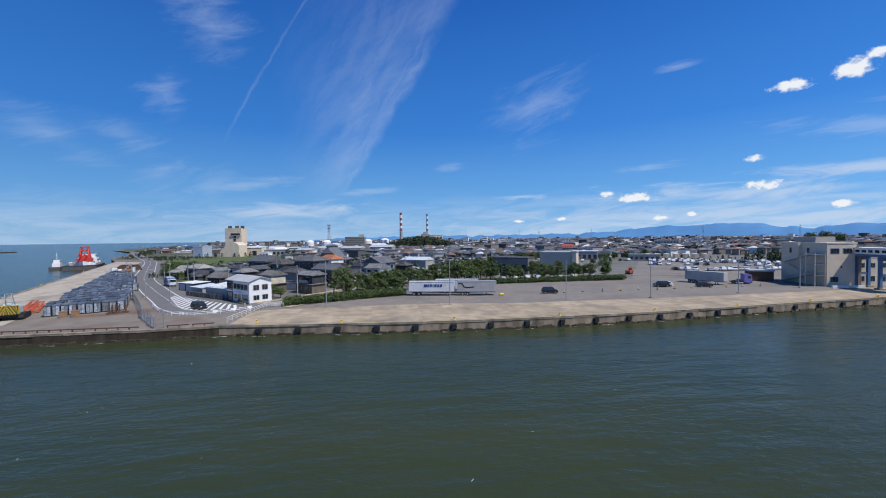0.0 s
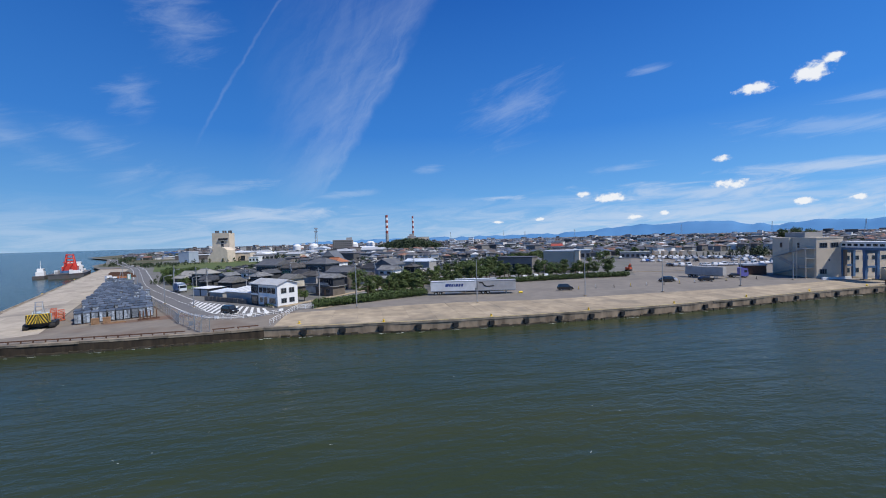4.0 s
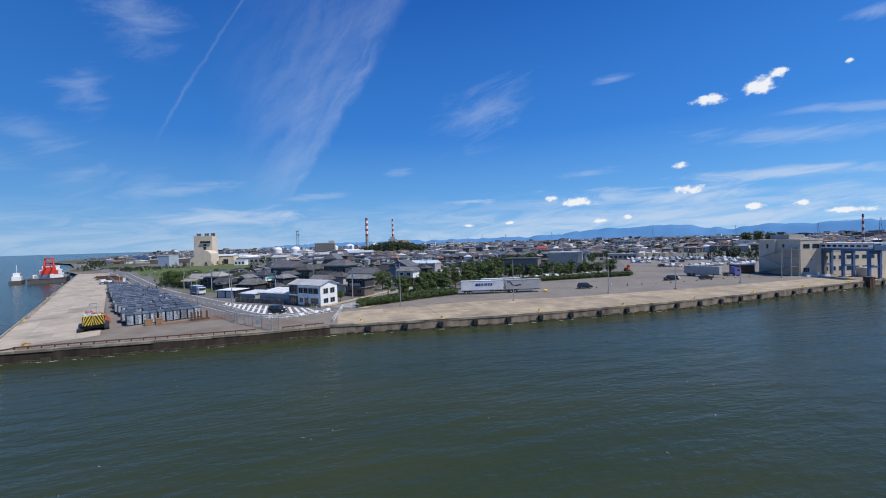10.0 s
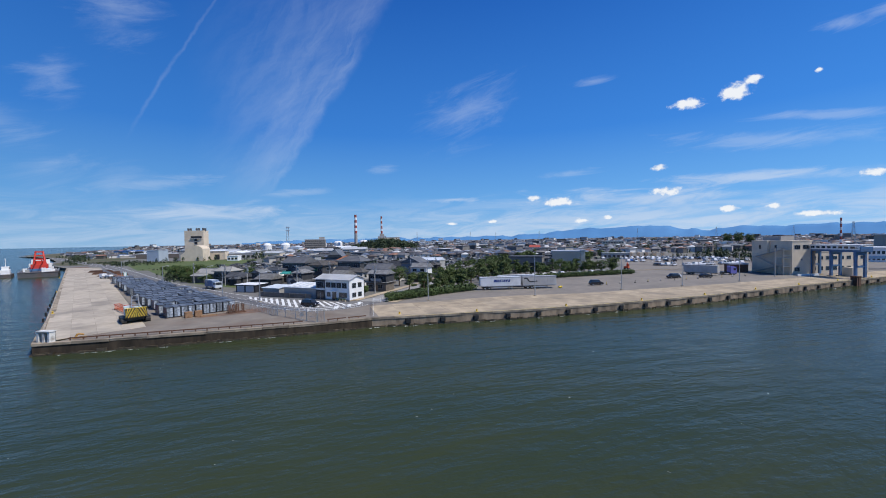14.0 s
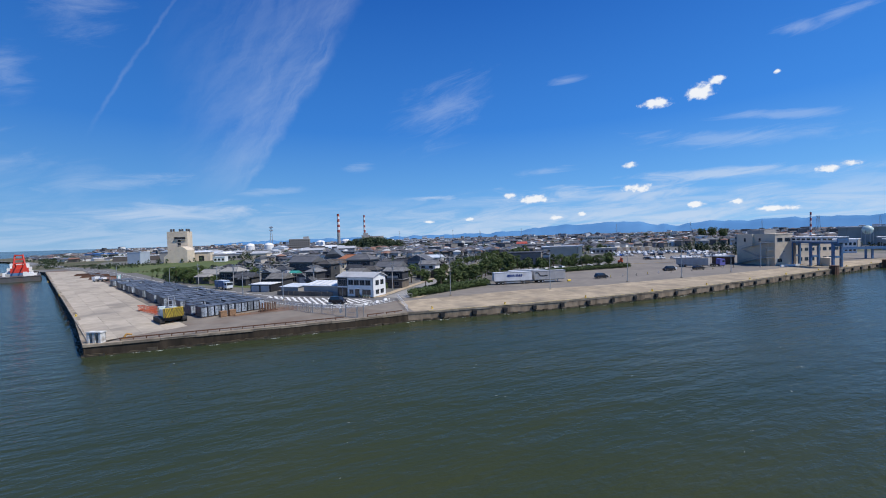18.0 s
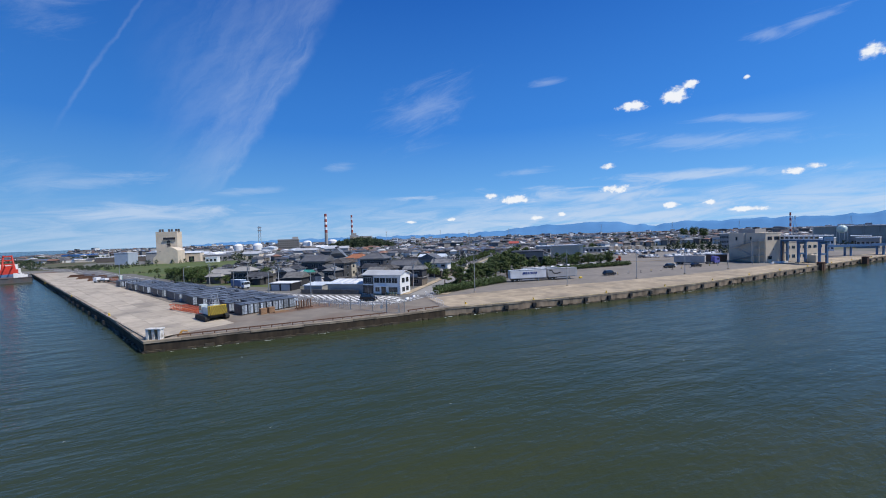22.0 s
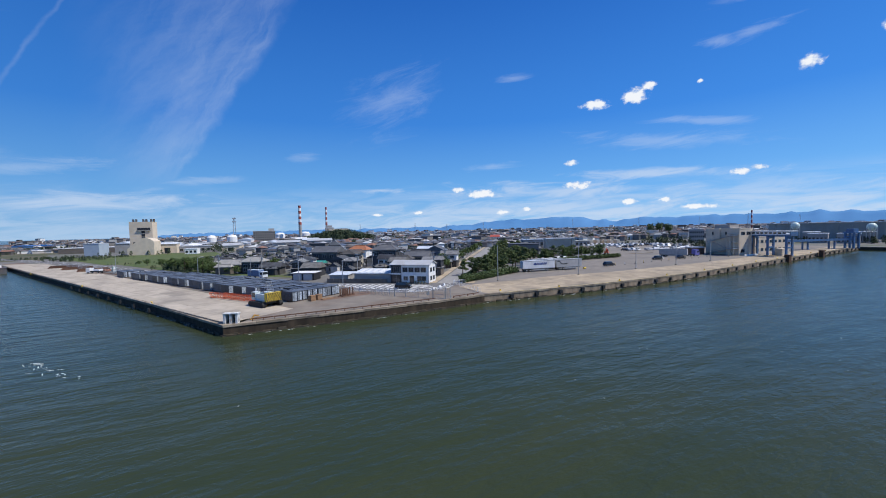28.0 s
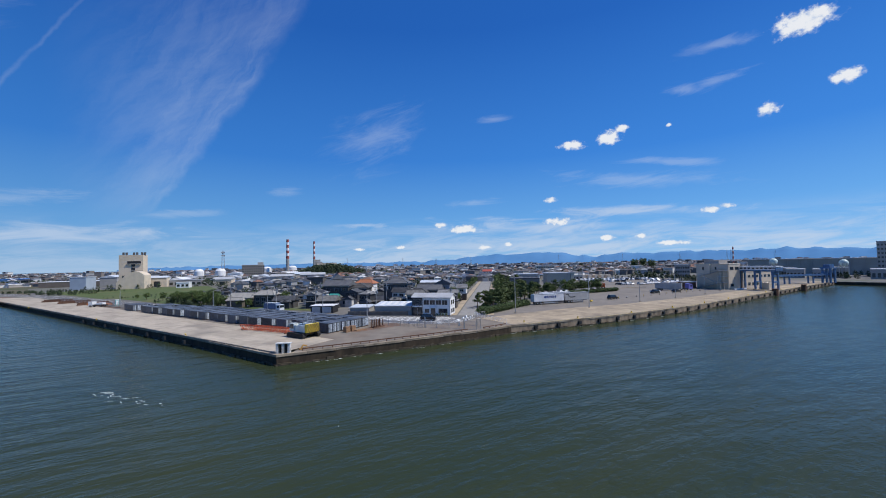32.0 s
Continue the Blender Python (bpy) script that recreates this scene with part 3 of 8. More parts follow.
tagged(part("pavement", bm, M_CONC_OLD), "pale footway along the avenue", "pavement", kind="structure")
bm = bmesh.new()
band(bm, AVENUE, 2.2, 0.10, 5.2)
tagged(part("pavement", bm, M_CONC_OLD), "pale footway along the avenue", "pavement", kind="structure")
surface("forecourt", [(-31, 46.5), (-36, 44), (-18, 17), (-8, 11), (3, 18), (-2.5, 22), (-10.5, 30.5), (-26, 43)], 0.008, M_ROAD, "asphalt forecourt with hatched markings")


def lines(name, label, material, segs, width, z):
    bm = bmesh.new()
    for pts in segs:
        band(bm, [Vector(p) for p in pts], width, z)
    return tagged(part(name, bm, material), label, "road marking", kind="structure")


left, right = strip(ROAD, 6.9)
lines("edge_line", "solid white road edge line", M_PAINT_W, [left[10:], right[22:]], 0.24, 0.022)
mid = ROAD[14:]
dashes = []
for i in range(0, len(mid) - 1):
    a, c = mid[i], mid[i + 1]
    n = max(1, int((c - a).length / 8))
    for k in range(n):
        dashes.append((a + (c - a) * (k / n), a + (c - a) * ((k + 0.5) / n)))
lines("centre_line", "dashed white centre line of the road", M_PAINT_W, dashes, 0.2, 0.022)
hatch = thing("hatched_marking", "white diagonal hatching painted on asphalt", "road marking", kind="structure")
near_side = smooth([(-29, 41), (-21.6, 28.4), (-17.2, 21.2), (-13.4, 17.3), (-9, 16.6), (-4.2, 17.2)], 6)
for i in range(16):
    f = (i + 0.5) / 16
    a = Vector((-29.2, 43.2)).lerp(Vector((-5.0, 22.0)), f)
    xb = a.x + 0.7 + 1.3 * f
    c = Vector((xb, float(np.interp(xb, [q.x for q in near_side], [q.y for q in near_side])) + 0.15))
    bm = bmesh.new()
    band(bm, [a, c], 0.62, 0.024)
    part("stripe", bm, M_PAINT_W, hatch)
lines("border_line", "white border line of the hatching", M_PAINT_W, [near_side], 0.2, 0.02)

# grass, scrub and the coast strip
surface("grass_field", [(-112, 200), (-70, 186), (-54, 235), (-62, 320), (-110, 340), (-165, 318)], 0.01, M_GRASS, "green grass field beside the road", "grass")
surface("coast_scrub", [(-202, 308), (-165, 290), (-200, 420), (-120, 700), (-60, 1440), (-240, 1460), (-550, 1100), (-470, 760), (-335, 570), (-250, 414), (-226, 346)], -0.01, M_SCRUB, "scrubby coastal land", "scrub")

surface("verge", [(-31, 63), (-24, 60), (-44, 88), (-56, 104), (-70, 140), (-86, 196), (-108, 202), (-82, 144), (-58, 98)], 0.008, M_GRASS, "weedy grass verge beside the harbour road", "grass")

# slabs of the pier and of the quay apron
pier_slabs = thing("pier_apron", "pale concrete slabs of the pier apron", "pavement", kind="structure")
quay_slabs = thing("quay_apron", "sandy concrete slabs along the quay", "pavement", kind="structure")


def slab(name, quad, parent, material, z0, z1):
    bm = bmesh.new()
    c = sum((Vector(p) for p in quad), Vector((0, 0))) / 4
    prism(bm, [c + (Vector(p) - c) * 0.9925 for p in quad], z0, z1)
    part(name, bm, material, parent)


def lerp2(a, c, t):
    return (a[0] + (c[0] - a[0]) * t, a[1] + (c[1] - a[1]) * t)


ROWS_P, COLS_P = 26, 4
for r in range(ROWS_P):
    for k in range(COLS_P):
        corners = []
        for rr, kk in ((r, k), (r, k + 1), (r + 1, k + 1), (r + 1, k)):
            t, q = rr / ROWS_P, kk / COLS_P
            corners.append(lerp2(lerp2((-53.2, -0.7), (-175, 261), t), lerp2((-41.2, 6.6), (-153, 254), t), q))
        slab("slab", corners[::-1], pier_slabs, M_CONCRETE, -0.02, 0.03)
ux = [p.x for p in QUAY]
uy = [p.y for p in QUAY]
for i in range(50):
    for k in range(3):
        quad = []
        for xx, kk in ((i, k), (i + 1, k), (i + 1, k + 1), (i, k + 1)):
            x = 1.5 + xx * 5.15
            y0 = float(np.interp(x, ux, uy)) + 1.0
            y1 = float(np.interp(x, [0, 10, 40, 60, 110, 150, 262], [13, 14, 14.5, 10.5, 10.2, 12, 18]))
            quad.append((x, y0 + (y1 - y0) * kk / 3))
        slab("slab", quad, quay_slabs, M_CONC_OLD, -0.02, 0.02)
bm = bmesh.new()
band(bm, QUAY[1:], 0.36, 0.058, 0.32)
tagged(part("kerb_paint", bm, M_PAINT_Y), "worn yellow safety line along the quay edge", "road marking", kind="structure")

# ---- the storage yard and the pier ----
CONT_D, CONT_L = Vector((-0.442, 0.897)), Vector((0.897, 0.442))
M_CONT = surf("dark_grey_container", (0.088, 0.097, 0.112), (0.05, 0.057, 0.068), 1.5, 0.45, vary=0.5, stain=(0.05, 0.05, 0.055), stain_scale=0.5)
# body colour made lighter and bluer: reflected sky painted into the lids
M_LID = surf("sky_sheen_container_lid", (0.125, 0.142, 0.165), (0.085, 0.097, 0.115), 1.2, 0.5, vary=0.45, stain=(0.075, 0.075, 0.08), stain_scale=0.4)
M_CONT_END = surf("pale_container_end", (0.42, 0.47, 0.52), (0.10, 0.12, 0.15), 3.2, 0.6, vary=0.45)
cont_angle = math.degrees(math.atan2(CONT_D.y, CONT_D.x)) - 90


def container():
    """A narrow steel transport box: ribbed body, lid, two door leaves with bars, corner posts."""
    t = thing("container", "dark grey steel storage container with pale doors", "container", "containers in the yard")
    w, d, h = 1.14, 4.05, 2.2
    bm = bmesh.new()
    side = []
    for i in range(8):
        y = 0.1 + i * 0.48
        side += [(w / 2, y), (w / 2 + 0.04, y + 0.08), (w / 2 + 0.04, y + 0.3), (w / 2, y + 0.38)]
    prism(bm, [(w / 2, 0), *side, (w / 2, d), (-w / 2, d), *[(-x, y) for x, y in side[::-1]], (-w / 2, 0)], 0.12, h)
    part("body", bm, M_CONT, t)
    boxes("lid", M_LID, t, (-w / 2 - 0.03, -0.03, h, w / 2 + 0.03, d + 0.03, h + 0.09))
    boxes("skid_base", M_RUST, t, (-w / 2 + 0.06, 0.05, 0, w / 2 - 0.06, d - 0.05, 0.12))
    for x0, x1 in ((-w / 2 + 0.06, -0.03), (0.03, w / 2 - 0.06)):
        boxes("door", M_CONT_END, t, (x0, -0.05, 0.25, x1, 0.0, h - 0.12), label="pale grey door leaf")
    return t


rng = random.Random(5)
first = container()
base0 = Vector((-40.2, 14.4))
spots = []
for r in range(22):
    if r == 19:
        continue
    n = 10 if r < 9 else (9 if r < 15 else (7 if r < 19 else 5))
    shift = (0.5 if r % 3 == 0 else 0) - (0.5 if r in (5, 6, 7) else 0)
    for k in range(n):
        if r > 0 and rng.random() < 0.03:
            continue
        p = base0 + CONT_L * (k * 1.34 + shift + rng.uniform(-.04, .04) + (0.7 if k >= 5 and r in (1, 4, 8) else 0)) + CONT_D * (r * 5.25 + (0.8 if r > 7 else 0) + rng.uniform(-.25, .25))
        spots.append(p)
for i, p in enumerate(spots):
    m = turned(p.x, p.y, cont_angle + rng.uniform(-0.8, 0.8))
    if i == 0:
        first.matrix_basis = m
    else:
        copy_thing(first, m)


def crate(x, y, deg):
    t = thing("crate", "brown wooden crate of nailed planks", "crate", "crates by the containers", turned(x, y, deg))
    for i in range(5):
        boxes("plank", M_WOODBOX, t, (-0.65 + i * 0.262, -0.5, 0.1, -0.65 + i * 0.262 + 0.25, 0.5, 1.25))
    boxes("batten", M_WOODBOX, t, (-0.68, -0.54, 0.15, 0.68, -0.5, 0.3))
    boxes("batten", M_WOODBOX, t, (-0.68, -0.54, 1.05, 0.68, -0.5, 1.2))
    boxes("skid", M_WOODBOX, t, (-0.65, -0.5, 0, 0.65, 0.5, 0.1))


crate(-36.2, 13.9, 29)
crate(-34.6, 14.8, 29)
timber = thing("timber_pile", "loose grey timbers lying on the yard", "timber", m=turned(-32.6, 14.6, 20))
for i in range(3):
    boxes("timber", M_WOODBOX, timber, (-1.5, -0.4 + i * 0.3, 0, 1.6 - i * 0.3, -0.15 + i * 0.3, 0.18 + 0.03 * i))
rack = thing("steel_rack", "rusty steel stake rack standing on the yard", "rack", m=turned(-27.6, 16.6, 25))
boxes("base", M_RUST, rack, (-1.9, -0.7, 0, 1.9, -0.5, 0.25), (-1.9, 0.5, 0, 1.9, 0.7, 0.25), (-1.5, -0.5, 0.05, -1.2, 0.5, 0.2), (1.2, -0.5, 0.05, 1.5, 0.5, 0.2))
for x in (-1.5, -0.9, -0.3, 0.3, 1.4):
    boxes("stake", M_RUST, rack, (x - 0.1, -0.68, 0.25, x + 0.1, -0.5, 1.9))
    boxes("stake", M_RUST, rack, (x - 0.1, 0.5, 0.25, x + 0.1, 0.68, 1.9))

# crawler crane with its boom lying on the apron
crane_m = turned(-45.8, 14.2, -64) @ Matrix.Diagonal((0.98, 0.98, 1.02, 1))
crane = thing("crawler_crane", "white crawler crane with a hazard-striped counterweight and lowered orange boom", "crane", m=crane_m)
for side in (-1, 1):
    bm = bmesh.new()
    prof = [(-2.9, 0.35), (-2.6, 0.05), (2.6, 0.05), (2.9, 0.35), (2.9, 0.7), (2.55, 1.05), (-2.55, 1.05), (-2.9, 0.7)]
    y0, y1 = side * 1.95 - 0.4, side * 1.95 + 0.4
    a = [bm.verts.new((x, y0, z)) for x, z in prof]
    c = [bm.verts.new((x, y1, z)) for x, z in prof]
    bm.faces.new(a[::-1])
    bm.faces.new(c)
    for i in range(8):
        bm.faces.new((a[i], a[(i + 1) % 8], c[(i + 1) % 8], c[i]))
    tr = part("track", bm, M_RUBBER, crane, "black crawler track")
    for i in range(14):
        boxes("shoe", M_BLACK, tr, (-2.55 + i * 0.38, y0 - 0.02, 1.05, -2.55 + i * 0.38 + 0.24, y1 + 0.02, 1.1))
boxes("carbody", M_BLACK, crane, (-1.5, -1.6, 0.4, 1.5, 1.6, 1.15))
M_CAB = surf("pale_green_white_paint", (0.62, 0.68, 0.66), (0.55, 0.60, 0.58), 1.0, 0.4)
boxes("house", M_CAB, crane, (-1.3, -1.45, 1.2, 2.6, 1.45, 2.55), (-1.0, -0.6, 2.55, 1.6, 1.2, 2.85), label="pale machinery house")
cabin = boxes("cab", M_CAB, crane, (-2.9, -1.55, 1.2, -1.35, -0.35, 2.9), label="operator cab")
boxes("cab_window", M_DARKGLASS, cabin, (-2.93, -1.45, 1.8, -2.9, -0.45, 2.75))
boxes("cab_window", M_DARKGLASS, cabin, (-2.75, -1.58, 1.8, -1.5, -1.55, 2.75))
cw = boxes("counterweight", M_YELLOW, crane, (2.6, -1.75, 1.25, 3.35, 1.75, 3.0), label="yellow and black striped counterweight")
for i in range(7):
    for s0 in (-1, 1):
        bm = bmesh.new()
        x = 3.362
        y0 = s0 * (0.06 + i * 0.46)
        quad = [(y0, 1.25), (y0 + s0 * 0.27, 1.25), (y0 + s0 * 0.27 - s0 * 0.9, 3.0), (y0 - s0 * 0.9, 3.0)]
        clipped = [(max(-1.75, min(1.75, q if s0 * q > 0 else 0.0)), z) for q, z in quad]
        if abs(clipped[0][0] - clipped[1][0]) < 0.02 and abs(clipped[2][0] - clipped[3][0]) < 0.02:
            bm.free()
            continue
        lo = [bm.verts.new((x - 0.01, q, z)) for q, z in clipped]
        hi = [bm.verts.new((x + 0.012, q, z)) for q, z in clipped]
        bmesh.ops.remove_doubles(bm, verts=lo, dist=0.001)
        hi = [v for v in hi]
        bm.faces.new(hi)
        part("stripe", bm, M_BLACK, cw)
bm = bmesh.new()
for y in (-0.7, 0.7):
    tube(bm, (0.3, y, 2.6), (1.6, y * 0.7, 5.2), 0.07)
    tube(bm, (2.4, y, 2.6), (1.6, y * 0.7, 5.2), 0.07)
for z in (3.4, 4.3, 5.15):
    box(bm, 1.2, -0.62, z, 1.75, 0.62, z + 0.09)
part("gantry_mast", bm, M_STEEL, crane, "grey A-frame mast")
bm = bmesh.new()
for y in (-0.9, 0.9):
    tube(bm, (-1.2, y, 2.9), (-1.2, y, 3.5), 0.03)
    tube(bm, (1.2, y, 2.9), (1.2, y, 3.5), 0.03)
    tube(bm, (-1.2, y, 3.5), (1.2, y, 3.5), 0.03)
part("handrail", bm, M_STEEL, crane)


def lattice(bm, length, w, h, step, r):
    for y in (-w / 2, w / 2):
        for z in (0.25, 0.25 + h):
            tube(bm, (0, y, z), (length, y, z), r, 4)
    n = int(length / step)
    for i in range(n):
        x0, x1 = i * length / n, (i + 1) * length / n
        for y in (-w / 2, w / 2):
            tube(bm, (x0, y, 0.25), (x1, y, 0.25 + h), r * 0.6, 4)
            tube(bm, (x0, y, 0.25), (x0, y, 0.25 + h), r * 0.6, 4)
        for z in (0.25, 0.25 + h):
            tube(bm, (x0, -w / 2, z), (x1, w / 2, z), r * 0.6, 4)


for x, y, deg, ln, ht_ in ((-47.6, 19.6, 122, 17.0, 1.0), (-46.5, 20.6, 122.5, 13.5, 0.85)):
    t = thing("boom_section", "orange-red lattice boom section lying on concrete", "crane boom", "boom sections", turned(x, y, deg))
    bm = bmesh.new()
    lattice(bm, ln, 1.1, ht_, 1.0, 0.055)
    part("lattice", bm, M_ORANGE, t)
    for xx in (0.0, ln):
        bm = bmesh.new()
        for p0, p1 in (((xx, -0.55, 0.25), (xx, 0.55, 0.25)), ((xx, -0.55, 0.25 + ht_), (xx, 0.55, 0.25 + ht_)), ((xx, -0.55, 0.25), (xx, 0.55, 0.25 + ht_))):
            tube(bm, p0, p1, 0.07, 5)
        part("end_frame", bm, M_ORANGE, t)
    for xx in (1.0, ln - 1.3):
        boxes("chock", M_WOODBOX, t, (xx, -0.8, 0, xx + 0.3, 0.8, 0.2))

# end block, bollards, car stops, rails and fences of the pier
blk = thing("corner_shelter", "weathered grey-white corner frame at the pier head", "mooring frame", m=turned(-52.2, -1.0, -25) @ Matrix.Diagonal((1.3, 1.1, 1.3, 1)))
M_FRAME = surf("weathered_pale_paint", (0.70, 0.70, 0.67), (0.55, 0.54, 0.50), 1.6, 0.8, stain=(0.20, 0.16, 0.12), stain_scale=0.8)
for x in (-1.1, -0.32, 0.46):
    boxes("post", M_FRAME, blk, (x, -0.45, 0.0, x + 0.3, 0.45, 1.3))
boxes("top_plate", M_FRAME, blk, (-1.15, -0.5, 1.3, 0.85, 0.5, 1.42))
boxes("back_plate", M_BLACK_W, blk, (-1.1, 0.36, 0.0, 0.76, 0.45, 1.3))


def bollard():
    t = thing("bollard", "stubby yellow iron mooring bollard on the quay", "bollard", "bollards on the quay")
    bm = bmesh.new()
    tube(bm, (0, 0, 0.0), (0, 0, 0.06), 0.34, 10)
    tube(bm, (0, 0, 0.06), (0, 0, 0.3), 0.15, 10, 0.13)
    tube(bm, (0, 0, 0.3), (0.04, 0, 0.44), 0.15, 10, 0.25)
    part("post", bm, M_YELLOW, t)
    return t


b0 = bollard()
b0.matrix_basis = turned(6, 0.2, 0, 0.02)
for i in range(10):
    x = 22 + i * 21.0
    copy_thing(b0, turned(x, float(np.interp(x, ux, uy)) + 1.1, 40 * i, 0.02))
for t_ in (0.12, 0.32, 0.6):
    copy_thing(b0, turned(-53.4 - 125 * t_, 1.4 + 260 * t_, 0, 0.03))


def fender():
    t = thing("fender", "black rubber fender bolted to the quay wall", "fender", "fenders along the quay")
    bm = bmesh.new()
    prof = [(-0.75, 0), (-0.6, -0.32), (0.6, -0.32), (0.75, 0)]
    a = [bm.verts.new((x * 0.8, y, -1.4)) for x, y in prof]
    c = [bm.verts.new((x * 0.8, y, -0.55)) for x, y in prof]
    bm.faces.new(a[::-1])
    bm.faces.new(c)
    for i in range(4):
        bm.faces.new((a[i], a[(i + 1) % 4], c[(i + 1) % 4], c[i]))
    part("rubber_block", bm, M_RUBBER, t)
    boxes("face_plate", M_BLACK, t, (-0.42, -0.36, -1.36, 0.42, -0.32, -0.6))
    return t


f0 = fender()
n_f = 0
for i in range(36):
    x = 7.2 + i * 7.1
    y = float(np.interp(x, ux, uy))
    slope = math.degrees(math.atan2(float(np.interp(x + 1, ux, uy)) - float(np.interp(x - 1, ux, uy)), 2.0))
    m = turned(x, y - 0.02, slope)
    if n_f == 0:
        f0.matrix_basis = m
    else:
        copy_thing(f0, m)
    n_f += 1


side_kerb = thing("pier_kerb", "weathered white and brown kerb along the pier side", "kerb", kind="structure")
ka, kc = Vector((-53.8, -0.6)), Vector((-175.4, 261))
kang = math.degrees(math.atan2((kc - ka).y, (kc - ka).x))
M_KERB = surf("weathered_kerb", (0.42, 0.38, 0.31), (0.26, 0.20, 0.14), 0.4, 0.85, stain=(0.15, 0.10, 0.07), stain_scale=0.25)
kerb_mesh = boxes("kerb_stone", M_KERB, side_kerb, (0, -0.42, 0.03, 5.6, -0.12, 0.24))
kerb_mesh.matrix_basis = turned(ka.x, ka.y, kang)
for i in range(1, 50):
    p = ka.lerp(kc, i / 50)
    ob = new("kerb_stone", kerb_mesh.data)
    ob.parent = side_kerb
    ob.matrix_basis = turned(p.x, p.y, kang)
for i in range(8):
    p = Vector((-53.8, -2.0)).lerp(Vector((-176, 262)), 0.12 + i * 0.035)
    copy_thing(f0, turned(p.x, p.y, kang - 180 + 0, 0))


def rail_run(name, label, pts, gap, post, rails, material, category="rail", pr=0.05):
    """Posts with horizontal rails between them."""
    t = thing(name, label, category, m=None)
    for a, c in zip(pts[:-1], pts[1:]):
        a, c = Vector(a), Vector(c)
        n = max(1, round((c - a).length / gap))
        for k in range(n + (1 if c == Vector(pts[-1]) else 0)):
            p = a.lerp(c, k / n)
            bm = bmesh.new()
            tube(bm, (p.x, p.y, 0), (p.x, p.y, post), pr, 6)
            part("post", bm, material, t)
        for z, r in rails:
            bm = bmesh.new()
            tube(bm, (a.x, a.y, z), (c.x, c.y, z), r, 6)
            part("rail", bm, material, t)
    return t


def car_stop(name, label, a, c, material):
    t = thing(name, label, "car stop")
    a, c = Vector(a), Vector(c)
    n = int((c - a).length / 3.6)
    d = (c - a).normalized()
    ang = math.degrees(math.atan2(d.y, d.x))
    for i in range(n):
        p = a.lerp(c, i / n)
        ob = boxes("beam", material, t, (0, -0.09, 0.34, 3.57, 0.09, 0.52))
        ob.matrix_basis = turned(p.x, p.y, ang)
        for fx in (0.1, 1.9):
            ob2 = boxes("foot", material, t, (fx, -0.08, 0.0, fx + 0.14, 0.08, 0.34))
            ob2.matrix_basis = turned(p.x, p.y, ang)


car_stop("car_stop_rail", "rusty brown steel car stop along the pier head", (-49.3, -1.2), (-13, -2.0), M_RUST)
car_stop("car_stop_rail", "rusty brown steel car stop beside the gate", (-8.6, -2.0), (-0.6, -0.9), M_RUST)
M_HOOK = surf("rusty_yellow_paint", (0.50, 0.30, 0.07), (0.32, 0.15, 0.05), 2.5, 0.75)
yb = thing("mooring_hook", "rust-stained yellow steel mooring hook lying on the pier head", "mooring hook", m=turned(-48.6, 0.4, 15))
boxes("base", M_HOOK, yb, (-0.9, -0.3, 0.03, 0.9, 0.3, 0.2))
bm = bmesh.new()
tube(bm, (-0.5, 0, 0.2), (-0.2, 0, 0.75), 0.16, 8)
tube(bm, (-0.2, 0, 0.75), (0.6, 0, 0.55), 0.14, 8)
part("hook", bm, M_HOOK, yb)

gate = thing("gate_fence", "grey steel mesh gate and fence closing the pier", "fence")
gate_pts = [(-18.4, 8.6), (-16.6, 6.2), (-14.6, 3.6), (-12.4, 0.4), (-10.6, -1.9)]
for i, p in enumerate(gate_pts):
    bm = bmesh.new()
    tube(bm, (*p, 0), (*p, 2.6 if i in (0, 3) else 2.1), 0.12 if i in (0, 3) else 0.06, 6)
    part("post", bm, M_STEEL, gate)
for a, c in zip(gate_pts[:-1], gate_pts[1:]):
    bm = bmesh.new()
    a, c = Vector(a), Vector(c)
    for k in range(12):
        p = a.lerp(c, (k + 0.5) / 12)
        tube(bm, (p.x, p.y, 0.1), (p.x, p.y, 1.95), 0.012, 3)
    for z in (0.12, 1.0, 1.95):
        tube(bm, (a.x, a.y, z), (c.x, c.y, z), 0.03, 4)
    part("mesh_panel", bm, M_STEEL, gate)
boxes("notice_board", M_STEEL, gate, (-13.6, 1.2, 0.8, -13.0, 1.26, 1.6))
door_gate = thing("wicket_gate", "narrow grey steel frame gate at the quay bend", "gate", m=turned(-10.4, -1.9, 10))
bm = bmesh.new()
for x in (0, 1.3):
    tube(bm, (x, 0, 0), (x, 0, 2.5), 0.07, 6)
tube(bm, (0, 0, 2.5), (1.3, 0, 2.5), 0.06, 6)
part("frame", bm, M_STEEL, door_gate)
bm = bmesh.new()
for k in range(9):
    tube(bm, (0.1 + k * 0.137, 0, 0.1), (0.1 + k * 0.137, 0, 2.4), 0.012, 3)
part("mesh_leaf", bm, M_STEEL, door_gate)

